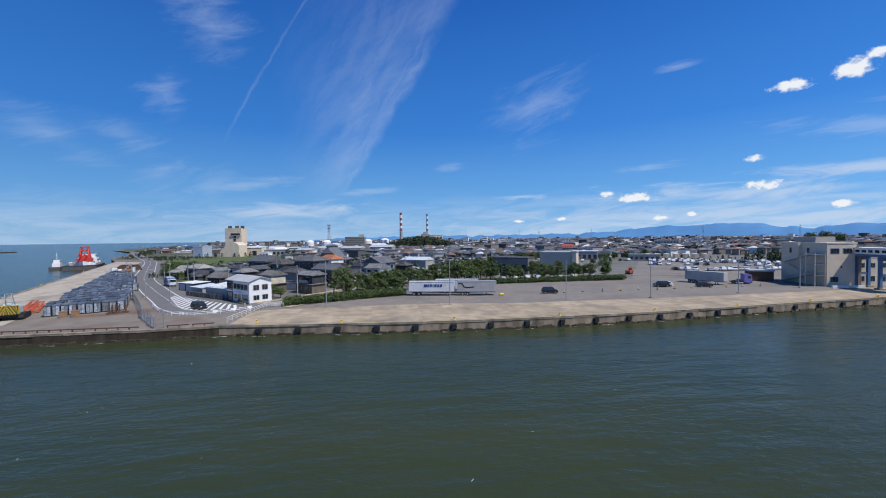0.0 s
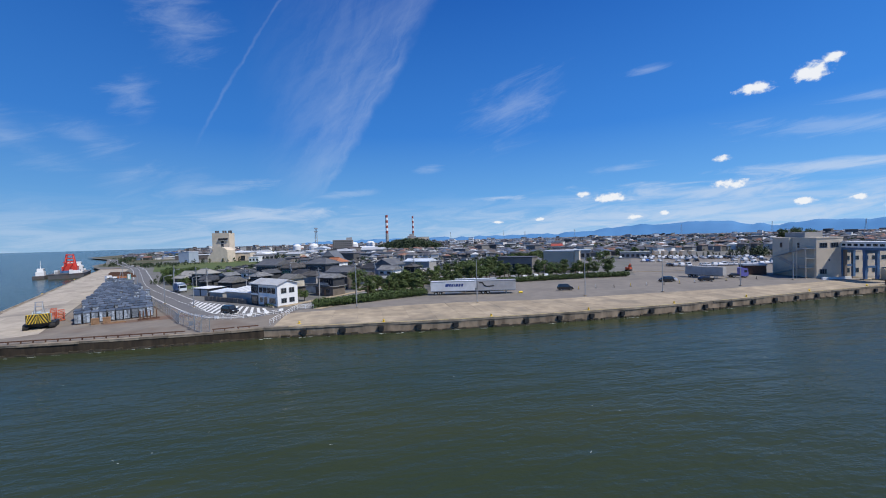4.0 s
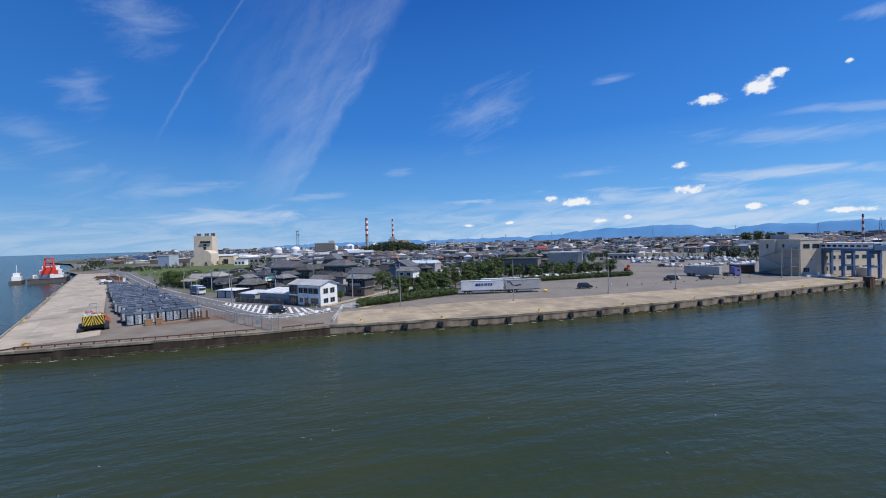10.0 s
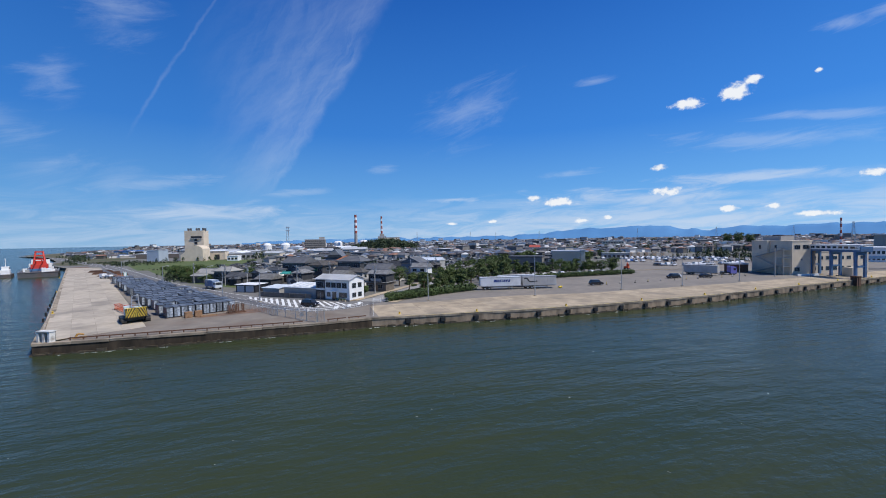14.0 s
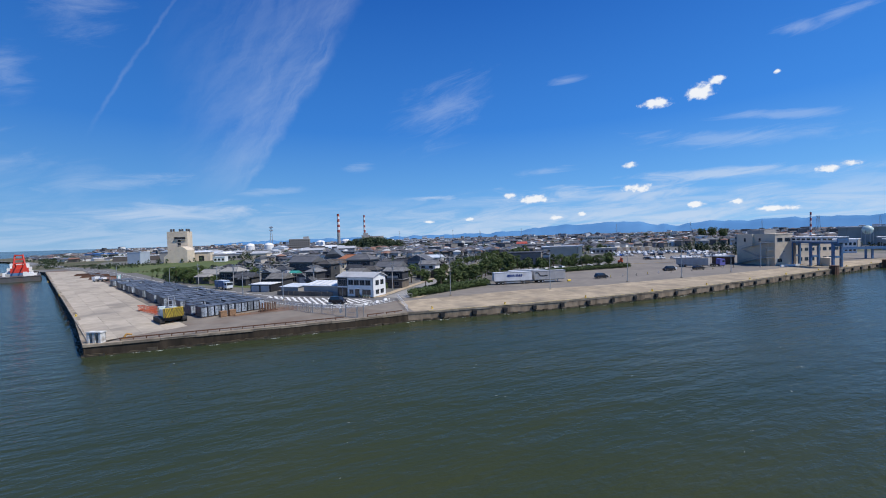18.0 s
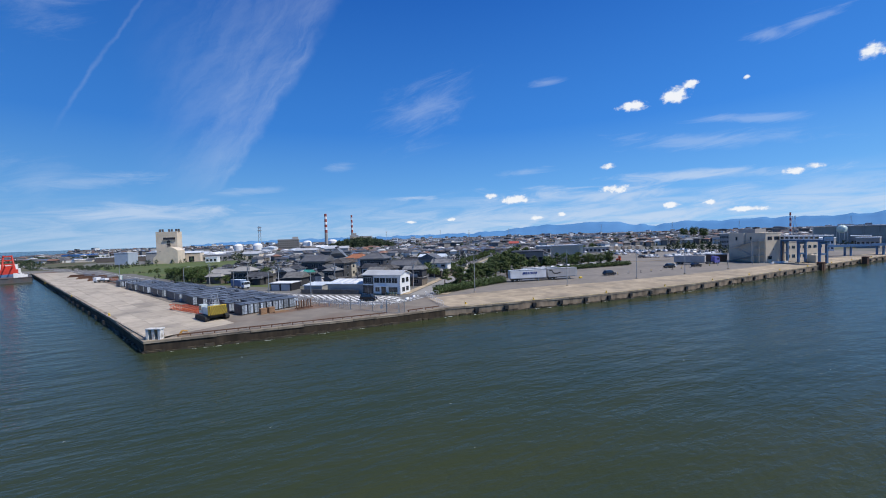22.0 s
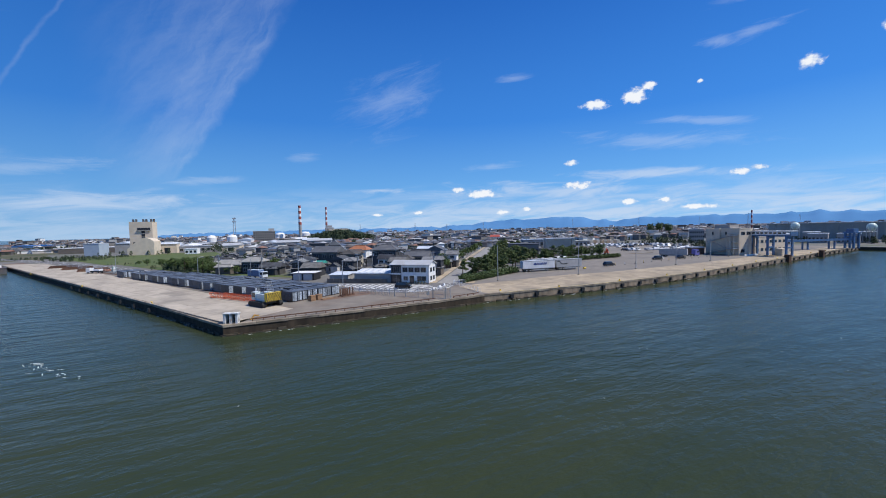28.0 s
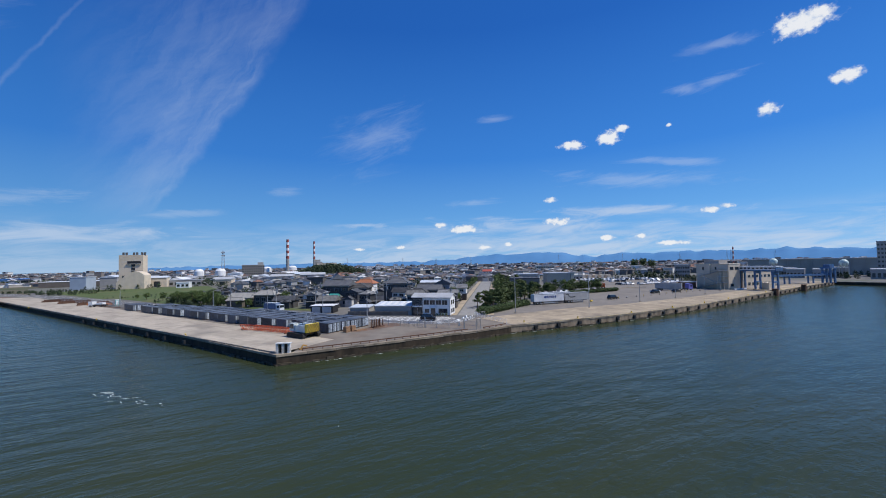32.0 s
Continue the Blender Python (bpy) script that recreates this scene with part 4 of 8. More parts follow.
M_MESH = surf("fence_wire", (0.30, 0.31, 0.32), (0.24, 0.25, 0.26), 2.0, 0.6, metal=0.3)
fence = thing("chain_link_fence", "grey chain-link fence beside the harbour road", "fence")
fpts = smooth([(-18.4, 8.6), (-30.5, 28.5), (-80, 106), (-129, 199)], 14)
for i, p in enumerate(fpts):
    bm = bmesh.new()
    tube(bm, (p.x, p.y, 0), (p.x, p.y, 1.9), 0.045, 5)
    part("post", bm, M_STEEL, fence)
for a, c in zip(fpts[:-1], fpts[1:]):
    bm = bmesh.new()
    n = max(4, int((c - a).length / 0.32))
    for k in range(n):
        p0, p1 = a.lerp(c, k / n), a.lerp(c, (k + 1.8) / n)
        tube(bm, (p0.x, p0.y, 0.08), (p1.x, p1.y, 1.85), 0.009, 3)
        tube(bm, (p1.x, p1.y, 0.08), (p0.x, p0.y, 1.85), 0.009, 3)
    tube(bm, (a.x, a.y, 1.88), (c.x, c.y, 1.88), 0.03, 4)
    part("mesh_panel", bm, M_MESH, fence)

rail_run("guard_rail", "white tubular guard rail along the road bend", [(-24, 23.0), (-19, 16), (-14.2, 11.2), (-9, 9.6), (-4.6, 11.2), (0, 14.6)], 2.0, 0.8, ((0.42, 0.045), (0.75, 0.05)), M_WHITE)
rail_run("white_fence", "white steel fence between the quay and the yard", [(0.6, 0.6), (1.6, 8.0), (2.9, 17.8), (6.6, 17.6)], 1.8, 1.1, ((0.4, 0.022), (0.75, 0.022), (1.08, 0.035)), M_WHITE, pr=0.04)
M_CONEW = surf("barrier_plastic", (0.75, 0.76, 0.76), (0.66, 0.67, 0.67), 2.0, 0.5)
for i, (x, y, dg) in enumerate(((-6.2, 12.6, 20), (-3.2, 14.6, 35), (-0.6, 17.0, 40), (-12.6, 12.0, -30))):
    t = thing("road_barrier", "white plastic road barrier block", "barrier", "barriers at the bend", turned(x, y, dg))
    bm = bmesh.new()
    vs = box(bm, -0.5, -0.25, 0, 0.5, 0.25, 0.55)
    for v in vs[4:]:
        v.co.y *= 0.4
    part("body", bm, M_CONEW, t)
    boxes("foot", M_RUBBER, t, (-0.48, -0.33, 0, -0.25, 0.33, 0.08), (0.25, -0.33, 0, 0.48, 0.33, 0.08))


def lamp_pole(x, y, h, arm=1.6, deg=90, label="slim grey street lamp pole"):
    t = thing("street_lamp", label, "street lamp", "street lamps", turned(x, y, deg))
    bm = bmesh.new()
    tube(bm, (0, 0, 0), (0, 0, h), 0.13, 8, 0.07)
    part("pole", bm, M_STEEL, t)
    boxes("base_plate", M_CONC_OLD, t, (-0.3, -0.3, 0.0, 0.3, 0.3, 0.22))
    if arm:
        bm = bmesh.new()
        tube(bm, (0, 0, h), (arm, 0, h + 0.3), 0.05, 6)
        part("arm", bm, M_STEEL, t)
        hd = boxes("lamp_head", M_GREYROOF, t, (arm - 0.1, -0.16, h + 0.22, arm + 0.6, 0.16, h + 0.38))
        boxes("lens", M_WHITE, hd, (arm, -0.12, h + 0.19, arm + 0.5, 0.12, h + 0.22))
    return t


for x, y, h in ((16.6, 15.6, 10.5), (44.9, 11.4, 10.5), (73.6, 12.0, 9.8), (95.3, 11.0, 9.4), (122, 13.0, 9.0), (147.2, 18.4, 9.0)):
    lamp_pole(x, y, h, 0.0, label="tall slim grey floodlight pole on the quay apron")
for x, y in ((-24.6, 32.0), (-35, 40.5), (-62, 82), (-46, 72), (-95, 136)):
    lamp_pole(x, y, 7.5, 1.3, 20)

# ---- office, sheds ----
office = thing("office_building", "two-storey white harbour office with a grey roof and black entrance bay", "office", m=turned(-10.5, 31.3, -47))
OW, OD, OH = 11.9, 5.6, 5.4
bm = bmesh.new()
box(bm, 3.2, 0, 0, OW, OD, OH)
gv = [bm.verts.new(p) for p in ((3.2, 0, OH), (OW, 0, OH), (OW, OD, OH), (3.2, OD, OH), (3.2, OD / 2, OH + 1.0), (OW, OD / 2, OH + 1.0))]
bm.faces.new((gv[1], gv[2], gv[5]))
bm.faces.new((gv[0], gv[3], gv[4]))
part("wall", bm, M_WHITE, office)
boxes("entrance_bay", M_BLACK_W, office, (0, -0.12, 0, 3.2, OD, 2.55), (0, -0.12, 2.95, 3.2, OD, OH), label="black-clad entrance bay")
boxes("fascia", M_WHITE, office, (0, -0.2, 2.55, 3.2, 0.3, 2.95))
bm = bmesh.new()
for y0, z0, y1, z1 in ((-0.5, OH - 0.1, OD / 2, OH + 1.05), (OD + 0.5, OH - 0.1, OD / 2, OH + 1.05)):
    for dz in (0.0,):
        a = [bm.verts.new(p) for p in ((-0.3, y0, z0), (OW + 0.4, y0, z0), (OW + 0.4, y1, z1), (-0.3, y1, z1))]
        c = [bm.verts.new((v.co.x, v.co.y, v.co.z + 0.16)) for v in a]
        bm.faces.new(a)
        bm.faces.new(c)
        for i in range(4):
            bm.faces.new((a[i], a[(i + 1) % 4], c[(i + 1) % 4], c[i]))
part("roof", bm, M_GREYROOF, office)
bm = bmesh.new()
for i in range(26):
    x = -0.2 + i * 0.48
    for y0, z0, y1, z1 in ((-0.5, OH + 0.07, OD / 2, OH + 1.22), (OD + 0.5, OH + 0.07, OD / 2, OH + 1.22)):
        tube(bm, (x, y0, z0), (x, y1, z1), 0.035, 4)
part("roof_seam", bm, M_GREYROOF, office)


def window(parent, x0, x1, z0, z1, y=0.0, side=None, bars=1):
    """A framed window on the front (y) or, with side, on the wall x = side."""
    if side is None:
        fr = boxes("window_frame", M_STEEL, parent, (x0 - 0.07, y - 0.05, z0 - 0.07, x1 + 0.07, y, z1 + 0.07))
        n = bars + 1
        for k in range(n):
            a, c = x0 + (x1 - x0) * k / n, x0 + (x1 - x0) * (k + 1) / n
            boxes("pane", M_DARKGLASS, fr, (a + 0.04, y - 0.08, z0, c - 0.04, y - 0.05, z1))
    else:
        s = 1 if side > 0 else -1
        fr = boxes("window_frame", M_STEEL, parent, (min(side, side + 0.05 * s), x0 - 0.07, z0 - 0.07, max(side, side + 0.05 * s), x1 + 0.07, z1 + 0.07))
        n = bars + 1
        for k in range(n):
            a, c = x0 + (x1 - x0) * k / n, x0 + (x1 - x0) * (k + 1) / n
            boxes("pane", M_DARKGLASS, fr, (min(side + 0.05 * s, side + 0.08 * s), a + 0.04, z0, max(side + 0.05 * s, side + 0.08 * s), c - 0.04, z1))
    return fr


for x in (3.7, 5.6, 7.5, 9.4):
    window(office, x, x + 1.6, 3.3, 4.6)
window(office, 4.0, 5.3, 0.9, 2.0)
window(office, 8.3, 11.0, 0.85, 2.1)
boxes("door", M_DARKGLASS, office, (5.9, -0.06, 0.05, 7.3, 0.0, 2.2), label="glass entrance door")
boxes("canopy", M_WHITE, office, (5.6, -0.9, 2.35, 7.7, 0.0, 2.5))
window(office, 1.0, 2.4, 3.3, 4.5, side=OW)
window(office, 3.2, 4.6, 3.3, 4.5, side=OW)
window(office, 1.0, 2.4, 0.9, 2.0, side=OW)
window(office, 3.2, 4.6, 0.9, 2.0, side=OW)
window(office, 0.3, 2.9, 3.25, 4.7, y=-0.12, bars=3)
boxes("entrance_glass", M_DARKGLASS, office, (0.5, -0.16, 0.1, 2.8, -0.12, 2.3))
boxes("door_post", M_STEEL, office, (1.6, -0.19, 0.1, 1.7, -0.16, 2.3))
for x in (3.35, OW - 0.15):
    bm = bmesh.new()
    tube(bm, (x, -0.08, 0.05), (x, -0.08, OH - 0.15), 0.05, 6)
    part("downpipe", bm, M_STEEL, office)
boxes("plinth", M_CONC_OLD, office, (3.15, -0.04, 0, OW + 0.04, OD, 0.3))
for i in range(4):
    t = thing("planter", "small planter with shrubs by the office door", "planter", "planters at the office", office.matrix_basis @ pose(8.0 + i * 0.95, -0.75, 0.0))
    boxes("tub", M_CONC_OLD, t, (-0.3, -0.2, 0, 0.3, 0.2, 0.4))
    bm = bmesh.new()
    leaf_ball(bm, rng, (0, 0, 0.6), 0.35, 70, 0.1)
    part("shrub", bm, M_HEDGE, t)


def flat_shed(name, label, x, y, deg, w, d, h, wall, roof_, pitch=0.35, seams=True, doors=()):
    t = thing(name, label, "shed", m=turned(x, y, deg))
    boxes("wall", wall, t, (0, 0, 0, w, d, h))
    bm = bmesh.new()
    a = [bm.verts.new(p) for p in ((-0.3, -0.4, h + 0.02), (w + 0.3, -0.4, h + 0.02), (w + 0.3, d + 0.4, h + pitch), (-0.3, d + 0.4, h + pitch))]
    c = [bm.verts.new((v.co.x, v.co.y, v.co.z + 0.12)) for v in a]
    bm.faces.new(a[::-1])
    bm.faces.new(c)
    for i in range(4):
        bm.faces.new((a[i], a[(i + 1) % 4], c[(i + 1) % 4], c[i]))
    rf = part("roof", bm, roof_, t)
    if seams:
        bm = bmesh.new()
        n = int(w / 0.6)
        for i in range(n + 1):
            xx = w * i / n
            tube(bm, (xx, -0.4, h + 0.15), (xx, d + 0.4, h + pitch + 0.13), 0.03, 4)
        part("seam", bm, roof_, rf)
    for x0, x1, z1 in doors:
        boxes("door", M_GREYROOF, t, (x0, -0.05, 0.05, x1, 0, z1))
    return t


flat_shed("low_shed", "long low grey shed with a pale sheet-metal roof", -19.2, 39.6, -41, 11.6, 6.0, 2.7, M_GREY_W, M_LIGHTROOF, 0.8)
sk = thing("roof_lights", "row of pale translucent roof strips on the low shed", "roof light", m=turned(-19.2, 39.6, -41))
for i in range(5):
    bm = bmesh.new()
    x0 = 1.2 + i * 2.1
    a = [bm.verts.new(p) for p in ((x0, 0.2, 2.95), (x0 + 1.1, 0.2, 2.95), (x0 + 1.1, 5.6, 3.62), (x0, 5.6, 3.62))]
    bm.faces.new(a)
    c = [bm.verts.new((v.co.x, v.co.y, v.co.z + 0.08)) for v in a]
    bm.faces.new(c)
    for q in range(4):
        bm.faces.new((a[q], a[(q + 1) % 4], c[(q + 1) % 4], c[q]))
    part("strip", bm, M_WHITE, sk)
flat_shed("low_shed", "low grey lean-to shed beside the long shed", -25.4, 45.2, -41, 6.2, 5.0, 2.2, M_GREY_W, M_LIGHTROOF, 0.45)
flat_shed("garage", "small dark shed with a bright white flat roof", -34.6, 57.6, -35, 7.4, 5.0, 2.3, M_BLACK_W, M_WHITE, 0.12, False, ((0.4, 3.2, 2.0), (3.8, 6.8, 2.0)))
fw = thing("boundary_wall", "weathered brown-grey block wall in front of the sheds", "wall", m=turned(-26.2, 44.0, -41))
M_BLOCK = surf("block_wall", (0.20, 0.17, 0.14), (0.15, 0.13, 0.11), 0.7, 0.9, 0.2, stain=(0.10, 0.09, 0.075), stain_scale=0.4)
for i in range(10):
    boxes("panel", M_BLOCK, fw, (i * 1.9, -0.1, 0, i * 1.9 + 1.87, 0.1, 1.25))
    boxes("pier", M_BLOCK, fw, (i * 1.9 - 0.14, -0.16, 0, i * 1.9 + 0.1, 0.16, 1.35))

# ---- trailers and lorries ----
M_TRAILER = surf("white_trailer_skin", (0.70, 0.71, 0.72), (0.62, 0.63, 0.64), 0.8, 0.5, stain=(0.52, 0.52, 0.52), stain_scale=0.3)
M_TRAILER2 = surf("grey_trailer_skin", (0.42, 0.41, 0.40), (0.36, 0.35, 0.345), 0.8, 0.5, stain=(0.30, 0.30, 0.29), stain_scale=0.3)
M_NAVY = surf("navy_lettering", (0.02, 0.05, 0.20), (0.02, 0.045, 0.17), 1.0, 0.5)


def wheel(parent, x, y, r=0.5, w=0.28):
    bm = bmesh.new()
    tube(bm, (x, y - w / 2, r), (x, y + w / 2, r), r, 14)
    ty = part("wheel", bm, M_RUBBER, parent)
    bm = bmesh.new()
    tube(bm, (x, y - w / 2 - 0.02, r), (x, y + w / 2 + 0.02, r), r * 0.5, 10)
    part("rim", bm, M_STEEL, ty)


def trailer(x, y, deg, ln, skin, label, mark=""):
    t = thing("semi_trailer", label, "trailer", "parked trailers", turned(x, y, deg))
    boxes("box_body", skin, t, (0, 0, 1.15, ln, 2.5, 3.8))
    bm = bmesh.new()
    for i in range(int(ln / 0.9)):
        box(bm, 0.4 + i * 0.9, -0.03, 1.2, 0.46 + i * 0.9, 0.0, 3.75)
    part("side_rib", bm, skin, t)
    boxes("top_rail", M_STEEL, t, (-0.04, -0.05, 3.7, ln + 0.04, 0.02, 3.85))
    boxes("bottom_rail", M_STEEL, t, (-0.04, -0.05, 1.05, ln + 0.04, 0.02, 1.25))
    boxes("chassis", M_BLACK, t, (0.3, 0.75, 0.8, ln - 0.3, 1.75, 1.1))
    boxes("side_guard", M_STEEL, t, (ln * 0.32, -0.02, 0.5, ln * 0.68, 0.04, 0.85))
    for wx in (1.4, 2.7):
        for wy in (0.2, 2.3):
            wheel(t, wx, wy)
    boxes("landing_leg", M_STEEL, t, (ln - 2.6, 0.4, 0, ln - 2.4, 0.6, 1.0))
    boxes("landing_leg", M_STEEL, t, (ln - 2.6, 1.9, 0, ln - 2.4, 2.1, 1.0))
    if mark == "bars":
        for k, (xx, w) in enumerate(((4.0, 0.9), (5.0, 0.5), (5.7, 0.5), (6.4, 0.25), (6.85, 0.6), (7.65, 0.5), (8.35, 0.55))):
            bm = bmesh.new()
            vs = [bm.verts.new(p) for p in ((xx, -0.045, 2.35), (xx + w, -0.045, 2.35), (xx + w + 0.2, -0.045, 3.1), (xx + 0.2, -0.045, 3.1))]
            bm.faces.new(vs)
            part("mark", bm, M_NAVY, t, "navy blue slanted bar")
    if mark == "swoosh":
        bm = bmesh.new()
        pts = smooth([(0.3, 3.2), (1.2, 3.25), (1.8, 2.4), (2.8, 2.2), (4.4, 2.35)], 5)
        left_, right_ = strip(pts, 0.3)
        lv = [bm.verts.new((p.x, -0.045, p.y)) for p in left_]
        rv = [bm.verts.new((p.x, -0.045, p.y)) for p in right_]
        for i in range(len(pts) - 1):
            bm.faces.new((rv[i], rv[i + 1], lv[i + 1], lv[i]))
        part("mark", bm, M_BLACK, t, "dark curved band")
    return t


trailer(36.4, 28.2, -13.5, 12.2, M_TRAILER, "white box semi-trailer with slanted navy bars", "bars")
trailer(49.2, 25.4, -11.5, 10.4, M_TRAILER2, "pale grey box semi-trailer with a dark curved band", "swoosh")
trailer(44.0, 31.4, -12.5, 12.0, M_TRAILER, "white box semi-trailer parked in the back row")
trailer(127.8, 39.0, -68, 11.5, M_TRAILER2, "grey box semi-trailer parked in the lot")


def tractor(x, y, deg, paint, label):
    t = thing("truck_tractor", label, "truck", m=turned(x, y, deg))
    bm = bmesh.new()
    prof = [(0, 0.55), (2.1, 0.55), (2.15, 1.7), (1.9, 3.0), (0.5, 3.35), (0, 3.2)]
    a = [bm.verts.new((px, 0, pz)) for px, pz in prof]
    c = [bm.verts.new((px, 2.4, pz)) for px, pz in prof]
    bm.faces.new(a)
    bm.faces.new(c[::-1])
    for i in range(6):
        bm.faces.new((a[i], a[(i + 1) % 6], c[(i + 1) % 6], c[i]))
    part("cab", bm, paint, t)
    boxes("windscreen", M_DARKGLASS, t, (1.95, 0.15, 1.75, 2.16, 2.25, 2.75))
    boxes("side_window", M_DARKGLASS, t, (0.9, -0.02, 1.75, 1.8, 0.02, 2.55))
    boxes("bumper", M_STEEL, t, (2.05, 0.05, 0.35, 2.3, 2.35, 0.85))
    boxes("chassis", M_BLACK, t, (-3.4, 0.7, 0.6, 0.1, 1.7, 0.95))
    boxes("fifth_wheel", M_BLACK, t, (-2.6, 0.7, 0.95, -1.4, 1.7, 1.1))
    for wx in (1.2, -2.2):
        for wy in (0.2, 2.2):
            wheel(t, wx, wy)
    return t


M_VIOLET = surf("violet_paint", (0.20, 0.19, 0.50), (0.16, 0.15, 0.42), 1.0, 0.3)
tractor(140.2, 29.2, -20, M_VIOLET, "violet-blue truck tractor unit parked without a trailer")
M_BUSBLUE = surf("dark_blue_truck_paint", (0.13, 0.19, 0.30), (0.11, 0.16, 0.26), 1.0, 0.4)
tk = thing("box_truck", "grey-blue box truck with a pale cab beside the road", "truck", m=turned(-47.0, 73.4, -52))
boxes("cargo_box", M_BUSBLUE, tk, (0, 0, 0.9, 5.2, 2.3, 3.0))
bm = bmesh.new()
box(bm, 5.3, 0.05, 0.6, 7.0, 2.25, 2.5)
part("cab", bm, M_LIGHTROOF, tk, "pale cab")
boxes("windscreen", M_DARKGLASS, tk, (7.0, 0.15, 1.5, 7.04, 2.15, 2.35))
boxes("side_window", M_DARKGLASS, tk, (5.9, 0.0, 1.5, 6.8, 0.05, 2.2))
boxes("roof_panel", M_LIGHTROOF, tk, (0.1, 0.1, 3.0, 5.1, 2.2, 3.06))
for wx in (1.0, 6.0):
    for wy in (0.15, 2.15):
        wheel(tk, wx, wy, 0.42)

# ---- the ferry terminal ----
TB = turned(156.4, 18.6, -14)
term = thing("terminal_building", "cream panel-clad ferry terminal block with outside stairs", "terminal", m=TB)
boxes("tall_block", M_CREAM, term, (0, 0, 0, 7.8, 17.6, 12.4))
boxes("parapet", M_CREAM, term, (-0.12, -0.12, 12.4, 7.92, 17.7, 12.75))
boxes("low_block", M_CREAM, term, (8.6, 2.2, 0, 33, 16, 8.2))
boxes("low_parapet", M_CREAM, term, (8.6, 2.1, 8.2, 33.1, 16.1, 8.5))
boxes("stair_tower", surf("brown_duct", (0.24, 0.195, 0.16), (0.19, 0.155, 0.13), 0.5, 0.8), term, (7.8, -0.6, 0, 8.6, 6, 11.6))
boxes("penthouse", M_GREY_W, term, (1.5, 6, 12.7, 7, 14, 14.4))
boxes("lift_shaft", M_CREAM, term, (-1.0, 9.2, 7.5, 0.0, 11.6, 12.7))
for x in (1.0, 4.3):
    window(term, x, x + 2.2, 9.6, 11.0, bars=2)
window(term, 1.0, 3.0, 1.4, 2.8, bars=2)
window(term, 3.6, 4.0, 5.4, 5.9, bars=0)
for x in (10.2, 13.0, 15.8, 18.6, 21.4, 24.2, 27.0, 29.8):
    window(term, x, x + 1.6, 5.4, 6.6, y=2.2)
    window(term, x, x + 1.6, 1.4, 2.8, y=2.2)
for y0 in (13.2, 6.2):
    window(term, y0, y0 + 0.9, 9.4, 11.0, side=-0.001, bars=0)
for k in range(3):
    st = thing("outside_stair", "grey steel outside stair flight against the terminal", "stairs", "outside stair flights", TB)
    z0, z1 = 0.2 + k * 3.0, 3.2 + k * 3.0
    ya, yb_ = (15.5, 4.0) if k % 2 == 0 else (4.0, 12.0)
    off = -1.6 if k % 2 == 0 else -2.9
    n = 16
    for i in range(n):
        yy, zz = ya + (yb_ - ya) * i / n, z0 + (z1 - z0) * i / n
        boxes("tread", M_STEEL, st, (off, min(yy, yy + (yb_ - ya) / n), zz, off + 1.2, max(yy, yy + (yb_ - ya) / n), zz + 0.06))
    bm = bmesh.new()
    for xx in (off, off + 1.2):
        tube(bm, (xx, ya, z0), (xx, yb_, z1), 0.09, 4)
        tube(bm, (xx, ya, z0 + 1.0), (xx, yb_, z1 + 1.0), 0.04, 4)
    part("stringer", bm, M_STEEL, st)
stf = thing("stair_frame", "grey steel frame of stair landings at the terminal corner", "stairs", m=TB)
bm = bmesh.new()
for x in (-3.0, -0.3):
    for y in (0.2, 3.6):
        tube(bm, (x, y, 0), (x, y, 10.0), 0.12, 6)
part("post", bm, M_CREAM, stf)
for z in (3.2, 6.2, 9.2):
    boxes("landing", M_STEEL, stf, (-3.0, 0.2, z, -0.2, 3.7, z + 0.15))
    bm = bmesh.new()
    for y in (0.2,):
        tube(bm, (-3.0, y, z + 1.1), (-0.3, y, z + 1.1), 0.04, 4)
    tube(bm, (-3.0, 0.2, z + 1.1), (-3.0, 3.6, z + 1.1), 0.04, 4)
    part("landing_rail", bm, M_STEEL, stf)

GB = turned(160.2, 2.0, -14)
gan = thing("boarding_bridge", "blue steel boarding gantry with a white-roofed walkway", "boarding bridge", m=GB)
for y in (0.4, 8.2, 15.4):
    for x in (0.0, 3.4):
        boxes("leg", M_BLUE, gan, (x - 0.34, y - 0.34, 0, x + 0.34, y + 0.34, 8.7))
        boxes("base_block", M_CONC_OLD, gan, (x - 0.8, y - 0.8, 0, x + 0.8, y + 0.8, 0.35))
    boxes("cross_beam", M_BLUE, gan, (-0.4, y - 0.36, 7.8, 3.8, y + 0.36, 8.8))
    boxes("low_beam", M_BLUE, gan, (0.4, y - 0.25, 3.6, 3.0, y + 0.25, 4.2))
for x in (0.0, 3.4):
    boxes("girder", M_BLUE, gan, (x - 0.25, -1.4, 8.8, x + 0.25, 17.4, 9.35))
wk = boxes("walkway", M_BLUE, gan, (-0.3, -1.2, 9.2, 3.7, 17.8, 9.6))
boxes("walkway_roof", M_WHITE, gan, (-0.6, -1.6, 11.0, 4.0, 18.2, 11.3), label="white walkway roof")
boxes("walkway_wall", M_WHITE, gan, (-0.45, -1.2, 9.5, -0.32, 17.8, 9.95), (-0.45, -1.2, 10.65, -0.32, 17.8, 11.0))
for i in range(9):
    boxes("walkway_window", M_DARKGLASS, gan, (-0.42, 0.4 + i * 1.9, 9.95, -0.34, 1.7 + i * 1.9, 10.65))
    boxes("mullion", M_WHITE, gan, (-0.46, 1.7 + i * 1.9, 9.95, -0.32, 2.3 + i * 1.9, 10.65))
boxes("end_frame", M_BLUE, gan, (-0.5, -1.6, 9.0, 3.9, -1.2, 10.6))
